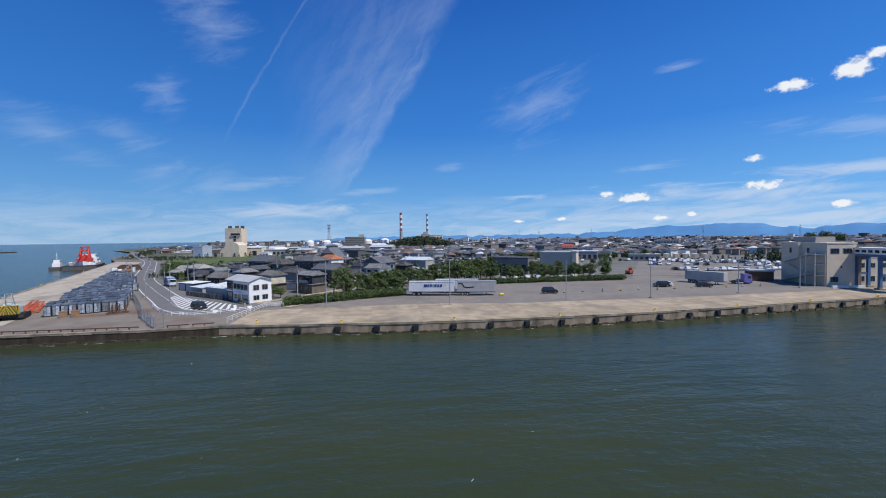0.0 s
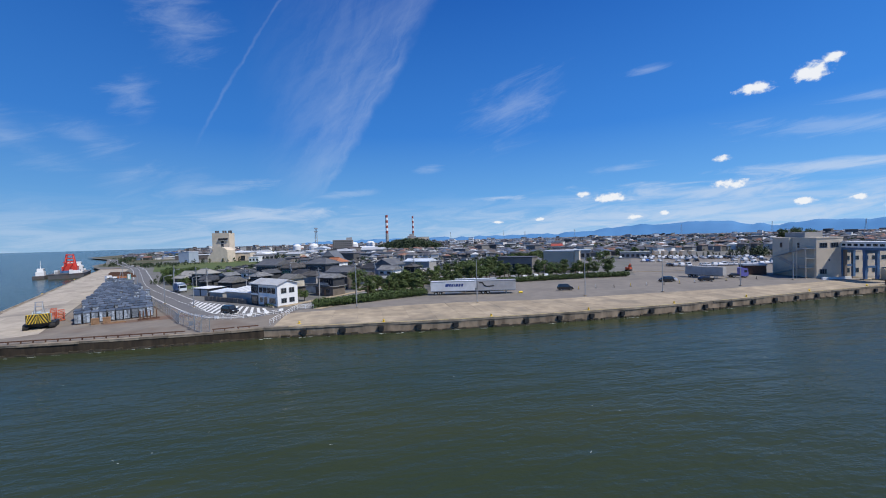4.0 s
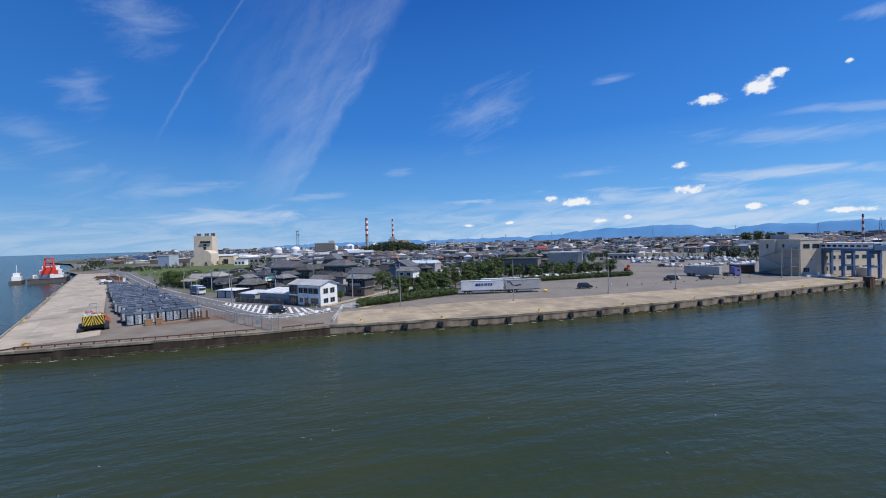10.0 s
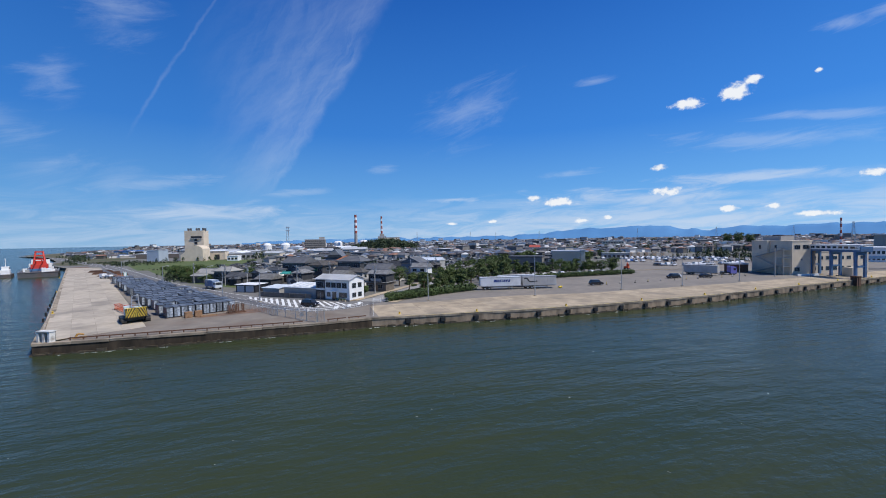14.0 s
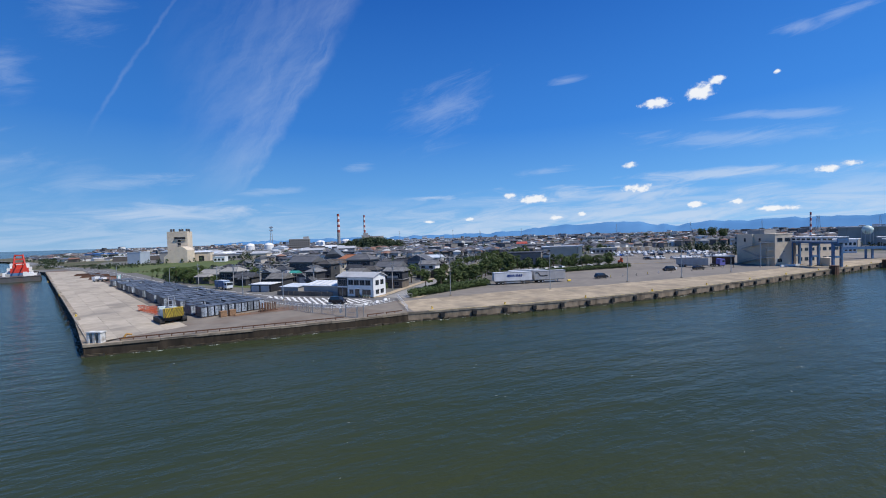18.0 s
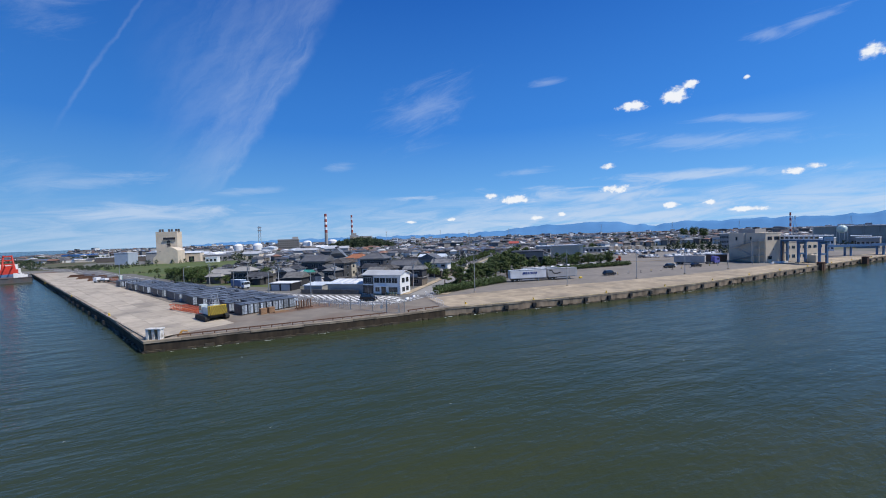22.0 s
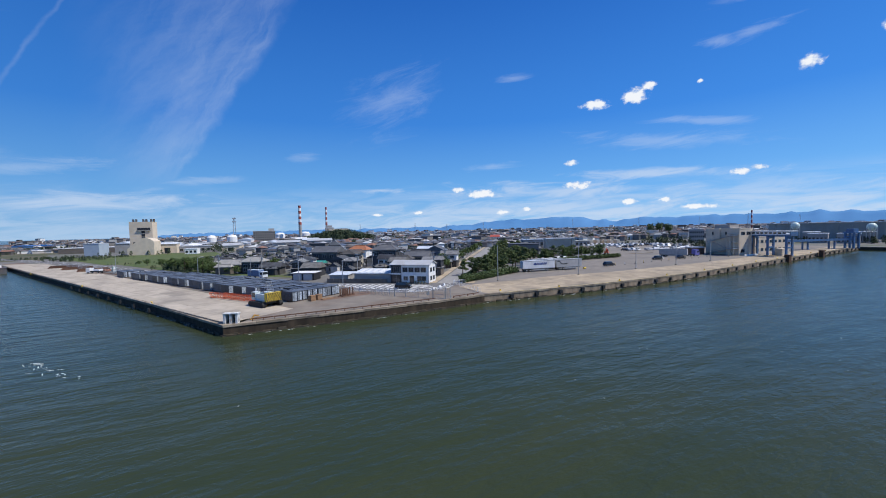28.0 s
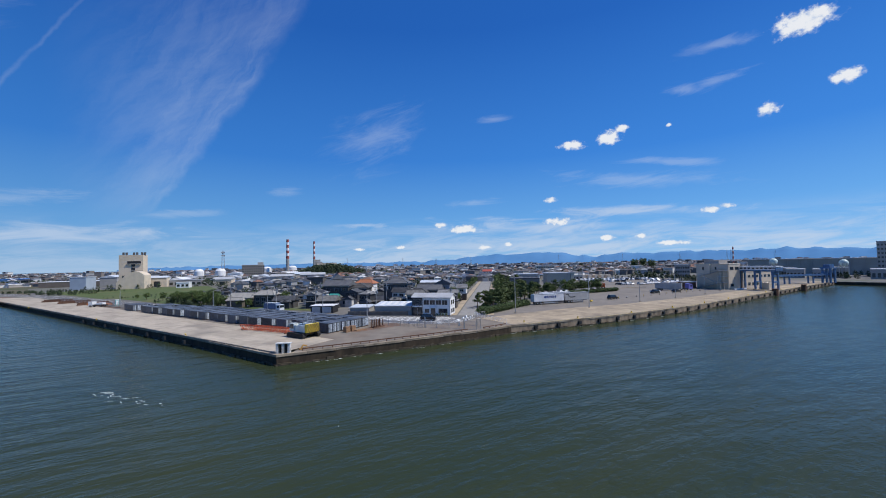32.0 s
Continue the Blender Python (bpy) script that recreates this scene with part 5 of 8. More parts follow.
boxes("ticket_wall", M_CREAM, gan, (4.6, 5.2, 0, 8.6, 8.6, 3.2))
for i in range(5):
    boxes("parapet_block", M_WHITE, gan, (-9 + i * 1.9, 11.5 + 0.25 * i, 0, -7.4 + i * 1.9, 12.0 + 0.25 * i, 0.7))

dol = thing("dolphin_block", "rust-brown sheet-pile mooring block at the quay edge", "mooring block", m=turned(155.6, 0.6, 0))
for i in range(3):
    boxes("sheet_pile", M_RUST, dol, (-1.1 + i * 0.74, -1.5 - (0.12 if i % 2 else 0), -5, -0.4 + i * 0.74, 0.2, 1.1))
boxes("cap", M_RUST, dol, (-1.2, -1.7, 1.1, 1.15, 0.3, 1.3))
dol2 = copy_thing(dol, turned(196, 3.0, 5))

lk = thing("link_bridge", "blue steel link-span bridge on portal legs", "bridge", m=turned(196, 24, -22))
boxes("deck", M_BLUE, lk, (0, 0, 4.4, 52, 3.0, 4.8))
boxes("side_girder", M_BLUE, lk, (0, -0.2, 4.4, 52, 0.0, 5.4), (0, 3.0, 4.4, 52, 3.2, 5.4))
for x in (4, 24, 40):
    for y in (0.4, 3.2):
        boxes("leg", M_BLUE, lk, (x, y, 0, x + 0.6, y + 0.6, 4.4))
for x in (50.0, 53.0):
    for y in (-1.0, 3.2):
        boxes("tower_leg", M_BLUE, lk, (x, y, 0, x + 0.8, y + 0.8, 8.4))
for z in (2.6, 6.0):
    boxes("tower_brace", M_BLUE, lk, (50.1, -0.6, z, 50.5, 3.4, z + 0.5), (53.2, -0.6, z, 53.6, 3.4, z + 0.5))
boxes("tower_head", M_BLUE, lk, (49.6, -1.4, 8.2, 54.2, 4.4, 9.0))
boxes("tower_cabin", M_BLUE, lk, (50.4, -0.4, 9.0, 53.4, 3.2, 10.6))

M_SHEDG = surf("long_shed_green_grey", (0.30, 0.33, 0.32), (0.26, 0.285, 0.275), 0.2, 0.7, stain=(0.23, 0.25, 0.24), stain_scale=0.05)
hall = thing("long_hall", "very long grey-green industrial hall across the basin", "hall", m=turned(366, 94, -76))
boxes("wall", M_SHEDG, hall, (0, 0, 0, 84, 30, 13.0))
boxes("roof", M_GREYROOF, hall, (-1, -1, 13.0, 85, 31, 13.7))
for i in range(10):
    boxes("buttress", M_SHEDG, hall, (4 + i * 7.8, -0.7, 0, 4.7 + i * 7.8, 0, 12.6))


def gas_dome(x, y, r, top, label):
    t = thing("gas_holder", label, "gas holder", "pale domed gas holders", turned(x, y, 0))
    bm = bmesh.new()
    bmesh.ops.create_uvsphere(bm, u_segments=24, v_segments=14, radius=r)
    bmesh.ops.translate(bm, verts=bm.verts, vec=(0, 0, top - r))
    for f in bm.faces:
        f.smooth = True
    part("sphere", bm, surf("pale_green_tank", (0.55, 0.66, 0.60), (0.50, 0.60, 0.55), 0.5, 0.4), t)
    for k in range(8):
        a = k * math.tau / 8
        bm = bmesh.new()
        tube(bm, (r * math.cos(a), r * math.sin(a), 0), (r * math.cos(a), r * math.sin(a), top - r), 0.14, 6)
        part("leg", bm, M_STEEL, t)
    return t


gas_dome(317.8, 57.6, 2.75, 14.5, "pale green spherical gas holder on legs")
gas_dome(318, 17.6, 2.6, 13.0, "pale green spherical gas holder on legs")


def block_building(name, label, x, y, deg, w, d, h, wall, floors=0, cols=0, roof_mat=None, group=""):
    """A plain building: walls, parapet and rows of windows on the front and one side."""
    t = thing(name, label, "building", group, turned(x, y, deg))
    boxes("wall", wall, t, (0, 0, 0, w, d, h))
    boxes("roof", roof_mat or M_GREYROOF, t, (-0.2, -0.2, h, w + 0.2, d + 0.2, h + 0.5))
    for f in range(floors):
        z = 1.0 + f * (h - 0.8) / floors
        for c in range(cols):
            x0 = w * (c + 0.2) / cols
            boxes("window", M_DARKGLASS, t, (x0, -0.06, z, x0 + w * 0.6 / cols, 0, z + 0.45 * h / floors))
    return t


block_building("apartment_block", "tall brown-grey apartment block beyond the basin", 350, 8, -80, 9, 10, 25, M_GREY_W, 8, 5)
block_building("grey_warehouse", "windowless grey warehouse block", 93.6, 78.1, -35.4, 12.4, 12, 8.8, surf("brown_grey_cladding", (0.55, 0.46, 0.36), (0.49, 0.41, 0.325), 0.3, 0.8))
block_building("cream_annex", "narrow cream stair block at the warehouse end", 103.8, 70.7, -35.4, 1.8, 6, 9.0, M_CREAM)
M_DARKSHEET = surf("dark_sheet", (0.10, 0.10, 0.105), (0.08, 0.08, 0.085), 0.3, 0.7)
block_building("dark_warehouse", "low dark grey warehouse", 76.5, 88.2, -39, 15.4, 9, 6.4, surf("weathered_dark_cladding", (0.21, 0.195, 0.18), (0.17, 0.16, 0.15), 0.3, 0.75), 1, 5, M_DARKSHEET)
block_building("green_store", "long low store with a grey-green roof behind the lot", 178, 146, -32, 17, 8, 3.6, M_GREY_W, 1, 6, M_SHEDG)
block_building("grey_store", "pale grey roofed store behind the lot", 150, 165, -30, 16, 10, 5.5, M_GREY_W, 1, 5, M_LIGHTROOF)
block_building("office_block", "grey office block with several window rows", 268, 106, -58, 10, 12, 10.5, M_GREY_W, 3, 8)
block_building("office_block", "pale flat-roofed school building", 330, 330, -35, 24, 12, 9.5, M_CREAM, 3, 8)
block_building("low_store", "low pale store with a white roof across the basin", 312, 51, -72, 9, 8, 7.0, M_GREY_W, 1, 6, M_WHITE)
block_building("low_store", "low pale store with a white roof across the basin", 320, 24, -75, 8, 8, 7.0, M_GREY_W, 1, 5, M_WHITE)
block_building("low_store", "white flat-roofed office with blue bands", 258, 48, -55, 10, 10, 7, M_WHITE, 2, 6, M_WHITE)
for x, y, w in ((296, 66, 12), (300, 44, 10), (303, 30, 11), (306, 2, 12), (308, -16, 12)):
    block_building("low_store", "low pale store with a white roof across the basin", x, y, -76, w, 8, 6.2, M_GREY_W, 1, 5, M_WHITE)
block_building("yard_shed", "brown corrugated yard shed beside the terminal", 149.5, 36.5, -30, 6.5, 5, 3.2, M_RUST)
block_building("grey_warehouse", "pale blue-grey warehouse beside the field", -155, 340, -20, 11, 12, 10.0, surf("pale_blue_wall", (0.36, 0.43, 0.50), (0.32, 0.38, 0.45), 0.3, 0.7), 0, 0, M_LIGHTROOF)
block_building("long_store", "long low store with a white roof near the coast", -196, 430, -8, 54, 20, 5, surf("brown_sheet_wall", (0.16, 0.135, 0.115), (0.13, 0.11, 0.095), 0.3, 0.8), 0, 0, M_WHITE)
block_building("long_store", "blue sheet-roofed shed far along the coast", -300, 640, -10, 40, 22, 6, M_BLUE, 0, 0, surf("bright_blue_sheet", (0.05, 0.22, 0.62), (0.05, 0.19, 0.55), 0.2, 0.5))
block_building("long_store", "grey industrial shed beside the grain tower", -92, 350, -14, 26, 14, 5.0, M_GREY_W, 1, 6, M_GREYROOF)
block_building("long_store", "grey industrial shed with a pale roof", -60, 340, -14, 17, 10, 5, M_GREY_W, 1, 5, M_LIGHTROOF)
block_building("long_store", "white-walled store beyond the field", -84, 306, -14, 9, 7, 4, M_WHITE, 1, 3, M_WHITE)

tow = thing("grain_tower", "tall tan grain elevator with a dark cross-shaped opening", "tower", m=turned(-125, 339.5, -14))
M_TAN = surf("tan_concrete", (0.66, 0.56, 0.43), (0.60, 0.50, 0.38), 0.2, 0.85, stain=(0.52, 0.44, 0.33), stain_scale=0.06)
boxes("main_block", M_TAN, tow, (0, 0, 0, 17.0, 9, 27.5))
boxes("vertical_slot", M_BLACK_W, tow, (8.8, -0.1, 12, 11.4, 0.0, 21.5))
for z in (14.5, 17.2):
    boxes("slot_beam", M_GREY_W, tow, (8.8, -0.3, z, 11.4, -0.1, z + 0.5))
boxes("cross_slot", M_BLACK_W, tow, (6.0, -0.25, 20.4, 15.4, 0.0, 22.4))
boxes("cross_ledge", M_GREY_W, tow, (5.6, -0.9, 19.9, 15.8, 0.0, 20.4))
boxes("doorway", M_BLACK_W, tow, (2.5, -0.1, 0, 6, 0, 10.5))
for x in (1.2, 3.4, 8.6, 10.8, 14.4, 16.4):
    boxes("roof_vent", M_DARKSHEET, tow, (x, 3, 27.5, x + 1.2, 4.4, 29.8))
bm = bmesh.new()
n = 14
arch = [(4 + 19 * k / n, 9.5 * math.sin(math.pi * min(1.0, 0.06 + 0.66 * k / n)) ** 1.5 + 4.5) for k in range(n + 1)]
a = [bm.verts.new((x, -14, z)) for x, z in arch] + [bm.verts.new((23, -14, 0)), bm.verts.new((4, -14, 0))]
c = [bm.verts.new((v.co.x, -1, v.co.z)) for v in a]
bm.faces.new(a[::-1])
bm.faces.new(c)
for i in range(len(a)):
    bm.faces.new((a[i], a[(i + 1) % len(a)], c[(i + 1) % len(a)], c[i]))
part("arched_store", bm, M_CREAM, tow, "cream curved-roof store at its foot")

block_building("long_store", "grey industrial hall below the white tanks", -76, 452, -4, 30, 12, 6.0, M_GREY_W, 1, 7, M_GREYROOF)
hotel = block_building("hotel_block", "broad dark tan apartment block with window rows", -24, 486, -6, 26, 14, 18, surf("brown_tan_wall", (0.235, 0.215, 0.19), (0.20, 0.18, 0.16), 0.2, 0.8), 6, 10)
boxes("roof_house", M_GREY_W, hotel, (18, 3, 18.5, 25, 10, 21.5))


def striped_chimney(x, y, h, r, label, base=0.42):
    t = thing("chimney", label, "chimney", "striped chimneys", turned(x, y, 0))
    n = 13
    for i in range(n):
        z0, z1 = h * i / n, h * (i + 1) / n
        bm = bmesh.new()
        ra, rb = r * (1.25 - 0.35 * i / n), r * (1.25 - 0.35 * (i + 1) / n)
        tube(bm, (0, 0, z0), (0, 0, z1), ra, 14, rb)
        grey = i / n < base
        part("shaft", bm, M_GREY_W if grey else (M_CHIMRED if (n - i) % 2 else M_WHITE), t, "" if grey else ("red band" if (n - i) % 2 else "white band"))
    return t


striped_chimney(60, 659, 62.6, 2.4, "tall red and white striped power-station chimney")
striped_chimney(111.2, 685, 61.6, 1.7, "slim red and white striped power-station chimney")
striped_chimney(289, 72.8, 24.2, 0.5, "slender red and white striped factory chimney", 0.2)
block_building("power_station", "pale block with roof plant near the chimneys", 96, 600, -9, 32, 18, 20, M_CREAM, 3, 6)
for x, y, w, h in ((164, 598, 9, 15.5), (178, 600, 14, 12), (196, 590, 8, 16.5), (207, 604, 12, 13.5), (226, 580, 7, 15.5), (239, 590, 15, 11.5), (268, 566, 10, 11), (318, 540, 13, 10.5)):
    block_building("apartment_block", "pale distant apartment block above the roofs", x, y, -20, w, 10, h, M_WHITE, 4, 5, None, "distant apartment blocks")
boxes("roof_plant", M_GREY_W, block_building("power_house", "grey plant house with roof ducts behind the wooded knoll", 92, 605, -9, 14, 10, 22, M_GREY_W, 2, 4), (3, 2, 22.5, 11, 8, 26))

mast = thing("radio_mast", "grey lattice radio mast above the roofs", "mast", m=turned(-45, 482, 0))
bm = bmesh.new()
for sx, sy in ((-1, -1), (1, -1), (1, 1), (-1, 1)):
    tube(bm, (sx * 2, sy * 2, 0), (sx * 0.8, sy * 0.8, 36), 0.3, 5)
for k in range(9):
    q = 2 - 1.2 * k / 9
    for (ax, ay), (cx, cy) in (((-1, -1), (1, -1)), ((1, -1), (1, 1))):
        tube(bm, (ax * q, ay * q, k * 4), (cx * q, cy * q, k * 4 + 4), 0.16, 4)
part("lattice", bm, M_STEEL, mast)
boxes("platform", M_STEEL, mast, (-2.2, -2.2, 30, 2.2, 2.2, 31.2), (-2.2, -2.2, 34, 2.2, 2.2, 35))
for x, y, r, h in ((-70, 482, 5.2, 14.6), (-48, 478, 5.8, 14.8), (30, 690, 8, 16), (85, 760, 9, 17), (0, 640, 8, 15)):
    t = thing("storage_tank", "white domed storage tank", "tank", "white storage tanks", turned(x, y, 0))
    bm = bmesh.new()
    tube(bm, (0, 0, 0), (0, 0, h * 0.8), r, 20)
    part("shell", bm, M_WHITE, t)
    bm = bmesh.new()
    tube(bm, (0, 0, h * 0.8), (0, 0, h * 0.95), r, 20, r * 0.65)
    tube(bm, (0, 0, h * 0.95), (0, 0, h), r * 0.65, 20, r * 0.1)
    part("dome_roof", bm, M_WHITE, t)

# barge with a red crane
M_HULL = surf("grey_hull", (0.10, 0.10, 0.105), (0.07, 0.07, 0.075), 0.5, 0.7, stain=(0.12, 0.07, 0.05))
bg_m = turned(-167, 217, 115, WATER)
barge = thing("crane_barge", "dark work barge with a tall red crane moored by the pier", "barge", m=bg_m)
boxes("hull", M_HULL, barge, (-18, -8, -1, 18, 8, 2.6))
boxes("deck_edge", M_HULL, barge, (-18.2, -8.2, 2.6, 18.2, 8.2, 2.9))
boxes("deckhouse", M_WHITE, barge, (8, -5, 2.9, 14.5, 5, 7.0), (9, -4, 7.0, 13.5, 4, 9.4))
boxes("house_window", M_DARKGLASS, barge, (8.5, -5.06, 5.0, 14, -5.0, 5.9), (9.4, -4.06, 7.7, 13, -4.0, 8.6))
for x in (-15, -11, 16):
    boxes("deck_winch", M_WHITE, barge, (x, -5.5, 2.9, x + 2.2, -2.5, 4.6))
boxes("crane_base", M_BLUE, barge, (-4.6, -4.4, 2.9, 4.2, 4.4, 4.4))
boxes("crane_house", M_RED, barge, (-4.6, -3.6, 4.4, 4.0, 3.6, 6.8), (-3.2, -2.6, 6.8, 3.0, 2.6, 8.8))
bm = bmesh.new()
for y in (-2.5, 2.5):
    tube(bm, (-2.8, y, 6.8), (-0.5, y * 0.6, 14.6), 0.4, 6)
    tube(bm, (3.0, y, 6.8), (1.1, y * 0.6, 14.6), 0.4, 6)
for z in (9.4, 11.6, 13.8):
    box(bm, -1.4, -1.8, z, 2.0, 1.8, z + 0.7)
for y in (-2, 2):
    tube(bm, (-2.4, y, 9), (2, y, 12.5), 0.3, 5)
    tube(bm, (2.6, y, 9), (-1, y, 12.5), 0.3, 5)
part("a_frame", bm, M_RED, barge)
bm = bmesh.new()
for y in (-1.4, 1.4):
    tube(bm, (-3, y, 8), (-13, y, 9.8), 0.28, 6)
part("boom", bm, M_RED, barge)
for i in range(6):
    boxes("tyre_fender", M_RUBBER, barge, (-14 + i * 5.2, -8.5, 0.2, -12.6 + i * 5.2, -8.0, 1.9))
for x, y, w_, h_ in ((-16.5, 3.5, 3.0, 1.6), (-12.5, -6.8, 1.6, 1.2), (-9.5, 4.8, 2.2, 2.0), (6.2, 6.2, 2.4, 1.4), (15.4, 2.0, 1.8, 2.2), (-17.2, -3.0, 1.2, 2.4), (6.4, -7.2, 1.4, 1.0)):
    boxes("deck_gear", M_WHITE if int(x * 2) % 3 else M_GREY_W, barge, (x, y, 2.9, x + w_, y + 1.6, 2.9 + h_))
bm = bmesh.new()
for k in range(12):
    for y in (-8.0, 8.0):
        tube(bm, (-17.6 + k * 3.2, y, 2.9), (-17.6 + k * 3.2, y, 3.9), 0.06, 4)
for y in (-8.0, 8.0):
    tube(bm, (-17.6, y, 3.9), (17.6, y, 3.9), 0.05, 4)
part("guard_rail", bm, M_STEEL, barge)
wb = thing("work_boat", "white work boat with a two-deck wheelhouse beyond the barge", "boat", m=turned(-181, 238, 112, WATER))
bm = bmesh.new()
prism(bm, [(-9, -2.4), (6, -2.6), (9.5, 0), (6, 2.6), (-9, 2.4)], -1.0, 1.9)
part("hull", bm, M_HULL, wb)
boxes("deckhouse", M_WHITE, wb, (-5, -2.0, 1.9, 3.5, 2.0, 4.3), (-2, -1.7, 4.3, 3.0, 1.7, 6.4))
boxes("wheelhouse_window", M_DARKGLASS, wb, (-1.8, -1.75, 5.1, 2.8, -1.7, 5.9), (3.0, -1.5, 5.1, 3.05, 1.5, 5.9))
boxes("stern_roof", M_GREY_W, wb, (-8.6, -2.0, 3.9, -5.0, 2.0, 4.1))
bm = bmesh.new()
tube(bm, (0.5, 0, 6.4), (0.5, 0, 9.8), 0.12, 6)
part("mast", bm, M_WHITE, wb)
tug = thing("tug_boat", "small white and dark tug boat beside the barge", "boat", m=turned(-180, 212, 115, WATER))
boxes("hull", M_HULL, tug, (-8, -2.6, -1, 8, 2.6, 1.8))
boxes("wheelhouse", M_WHITE, tug, (-3, -1.9, 1.8, 3, 1.9, 4.2), (-1.5, -1.5, 4.2, 2, 1.5, 6.2))
boxes("windows", M_DARKGLASS, tug, (-1.3, -1.55, 4.9, 1.8, -1.5, 5.7))
bm = bmesh.new()
tube(bm, (0, 0, 6.2), (0, 0, 11), 0.15, 6)
part("mast", bm, M_WHITE, tug)
bw = thing("breakwater", "far low breakwater with a small red light tower", "breakwater", m=turned(-690, 725, 35))
boxes("mole", M_WALL_WET, bw, (-120, -4, -4, 60, 4, -0.4))
bm = bmesh.new()
tube(bm, (-100, 0, 0.6), (-100, 0, 12), 1.6, 10, 1.1)
part("light_tower", bm, M_RED, bw)

# pile of rusty beams, small digger and site toilet at the far end of the yard
for i, (x, y, dg, n) in enumerate(((-118, 178, 10, 6), (-128, 196, -8, 5), (-108, 160, 25, 4))):
    t = thing("beam_pile", "pile of rusty steel beams at the end of the yard", "steel beams", "piles of rusty beams", turned(x, y, dg))
    for k in range(n):
        boxes("beam", M_RUST, t, (-6 + 0.3 * k, -1.5 + k * 0.55, 0, 6 - 0.2 * k, -1.1 + k * 0.55, 0.5 + 0.35 * (k % 3)))
M_OCHRE = surf("orange_rust", (0.34, 0.14, 0.06), (0.24, 0.10, 0.05), 1.0, 0.85)
for x, y, dg in ((-104, 152, 40), (-107.5, 157, 10), (-101.5, 149.5, 70)):
    t = thing("pipe_stack", "stack of orange-brown rusty pipes beside the yard", "pipes", "stacks of rusty pipes", turned(x, y, dg))
    for k in range(5):
        bm = bmesh.new()
        tube(bm, (-2.2, -0.9 + 0.45 * k, 0.25), (2.2, -0.9 + 0.45 * k, 0.25), 0.22, 8)
        part("pipe", bm, M_OCHRE, t)
    for k in range(4):
        bm = bmesh.new()
        tube(bm, (-2.0, -0.68 + 0.45 * k, 0.64), (2.3, -0.68 + 0.45 * k, 0.64), 0.22, 8)
        part("pipe", bm, M_OCHRE, t)
toi = thing("site_toilet", "pale turquoise portable site toilet", "toilet cabin", m=turned(-97.5, 146, 20))
boxes("cabin", surf("turquoise_plastic", (0.20, 0.50, 0.48), (0.17, 0.44, 0.42), 1.0, 0.5), toi, (-0.6, -0.6, 0, 0.6, 0.6, 2.3))
boxes("roof", M_WHITE, toi, (-0.65, -0.65, 2.3, 0.65, 0.65, 2.5))
boxes("door", M_WHITE, toi, (-0.4, -0.64, 0.15, 0.4, -0.6, 2.1))
pk = thing("flatbed_truck", "white and black flatbed truck parked on the pier", "truck", m=turned(-103, 142, 150))
boxes("bed", M_BLACK, pk, (-3, -1.1, 0.7, 1.6, 1.1, 1.1))
boxes("cab", M_WHITE, pk, (1.7, -1.1, 0.5, 3.4, 1.1, 2.3))
boxes("windscreen", M_DARKGLASS, pk, (3.4, -1.0, 1.4, 3.44, 1.0, 2.1))
boxes("load", M_WHITE, pk, (-2.4, -0.9, 1.1, 0.2, 0.9, 1.8))
for wx in (-1.8, 2.5):
    for wy in (-1.0, 1.0):
        wheel(pk, wx, wy, 0.42)

# industrial sheds round the grain tower, pylons on the horizon
ri = random.Random(31)
IND = []
for i in range(60):
    x, y = ri.uniform(-150, 30), ri.uniform(325, 470)
    if any(abs(x - a) < 24 and abs(y - c) < 22 for a, c in IND) or (x < -100 and y < 365):
        continue
    IND.append((x, y))
    w, d, h = ri.uniform(14, 26), ri.uniform(9, 14), ri.uniform(4.5, 8.5)
    t = thing("industrial_shed", "pale-roofed industrial shed beyond the field", "shed", "industrial sheds", turned(x, y, ri.choice((-14, 76)) + ri.uniform(-4, 4)))
    boxes("wall", ri.choice((M_GREY_W, M_CREAM, M_WHITE, M_GREY_W)), t, (-w / 2, -d / 2, 0, w / 2, d / 2, h))
    bm = bmesh.new()
    vs = [bm.verts.new(p) for p in ((-w / 2 - .4, -d / 2 - .5, h), (w / 2 + .4, -d / 2 - .5, h), (w / 2 + .4, d / 2 + .5, h), (-w / 2 - .4, d / 2 + .5, h), (-w / 2 - .4, 0, h + d * .16), (w / 2 + .4, 0, h + d * .16))]
    for f in ((0, 1, 5, 4), (2, 3, 4, 5), (1, 2, 5), (3, 0, 4), (3, 2, 1, 0)):
        bm.faces.new([vs[q] for q in f])
    part("roof", bm, ri.choice((M_LIGHTROOF, M_WHITE, M_GREYROOF)), t)
    boxes("door", M_DARKGLASS, t, (-2.2, -d / 2 - 0.06, 0, 2.2, -d / 2, h * 0.6))
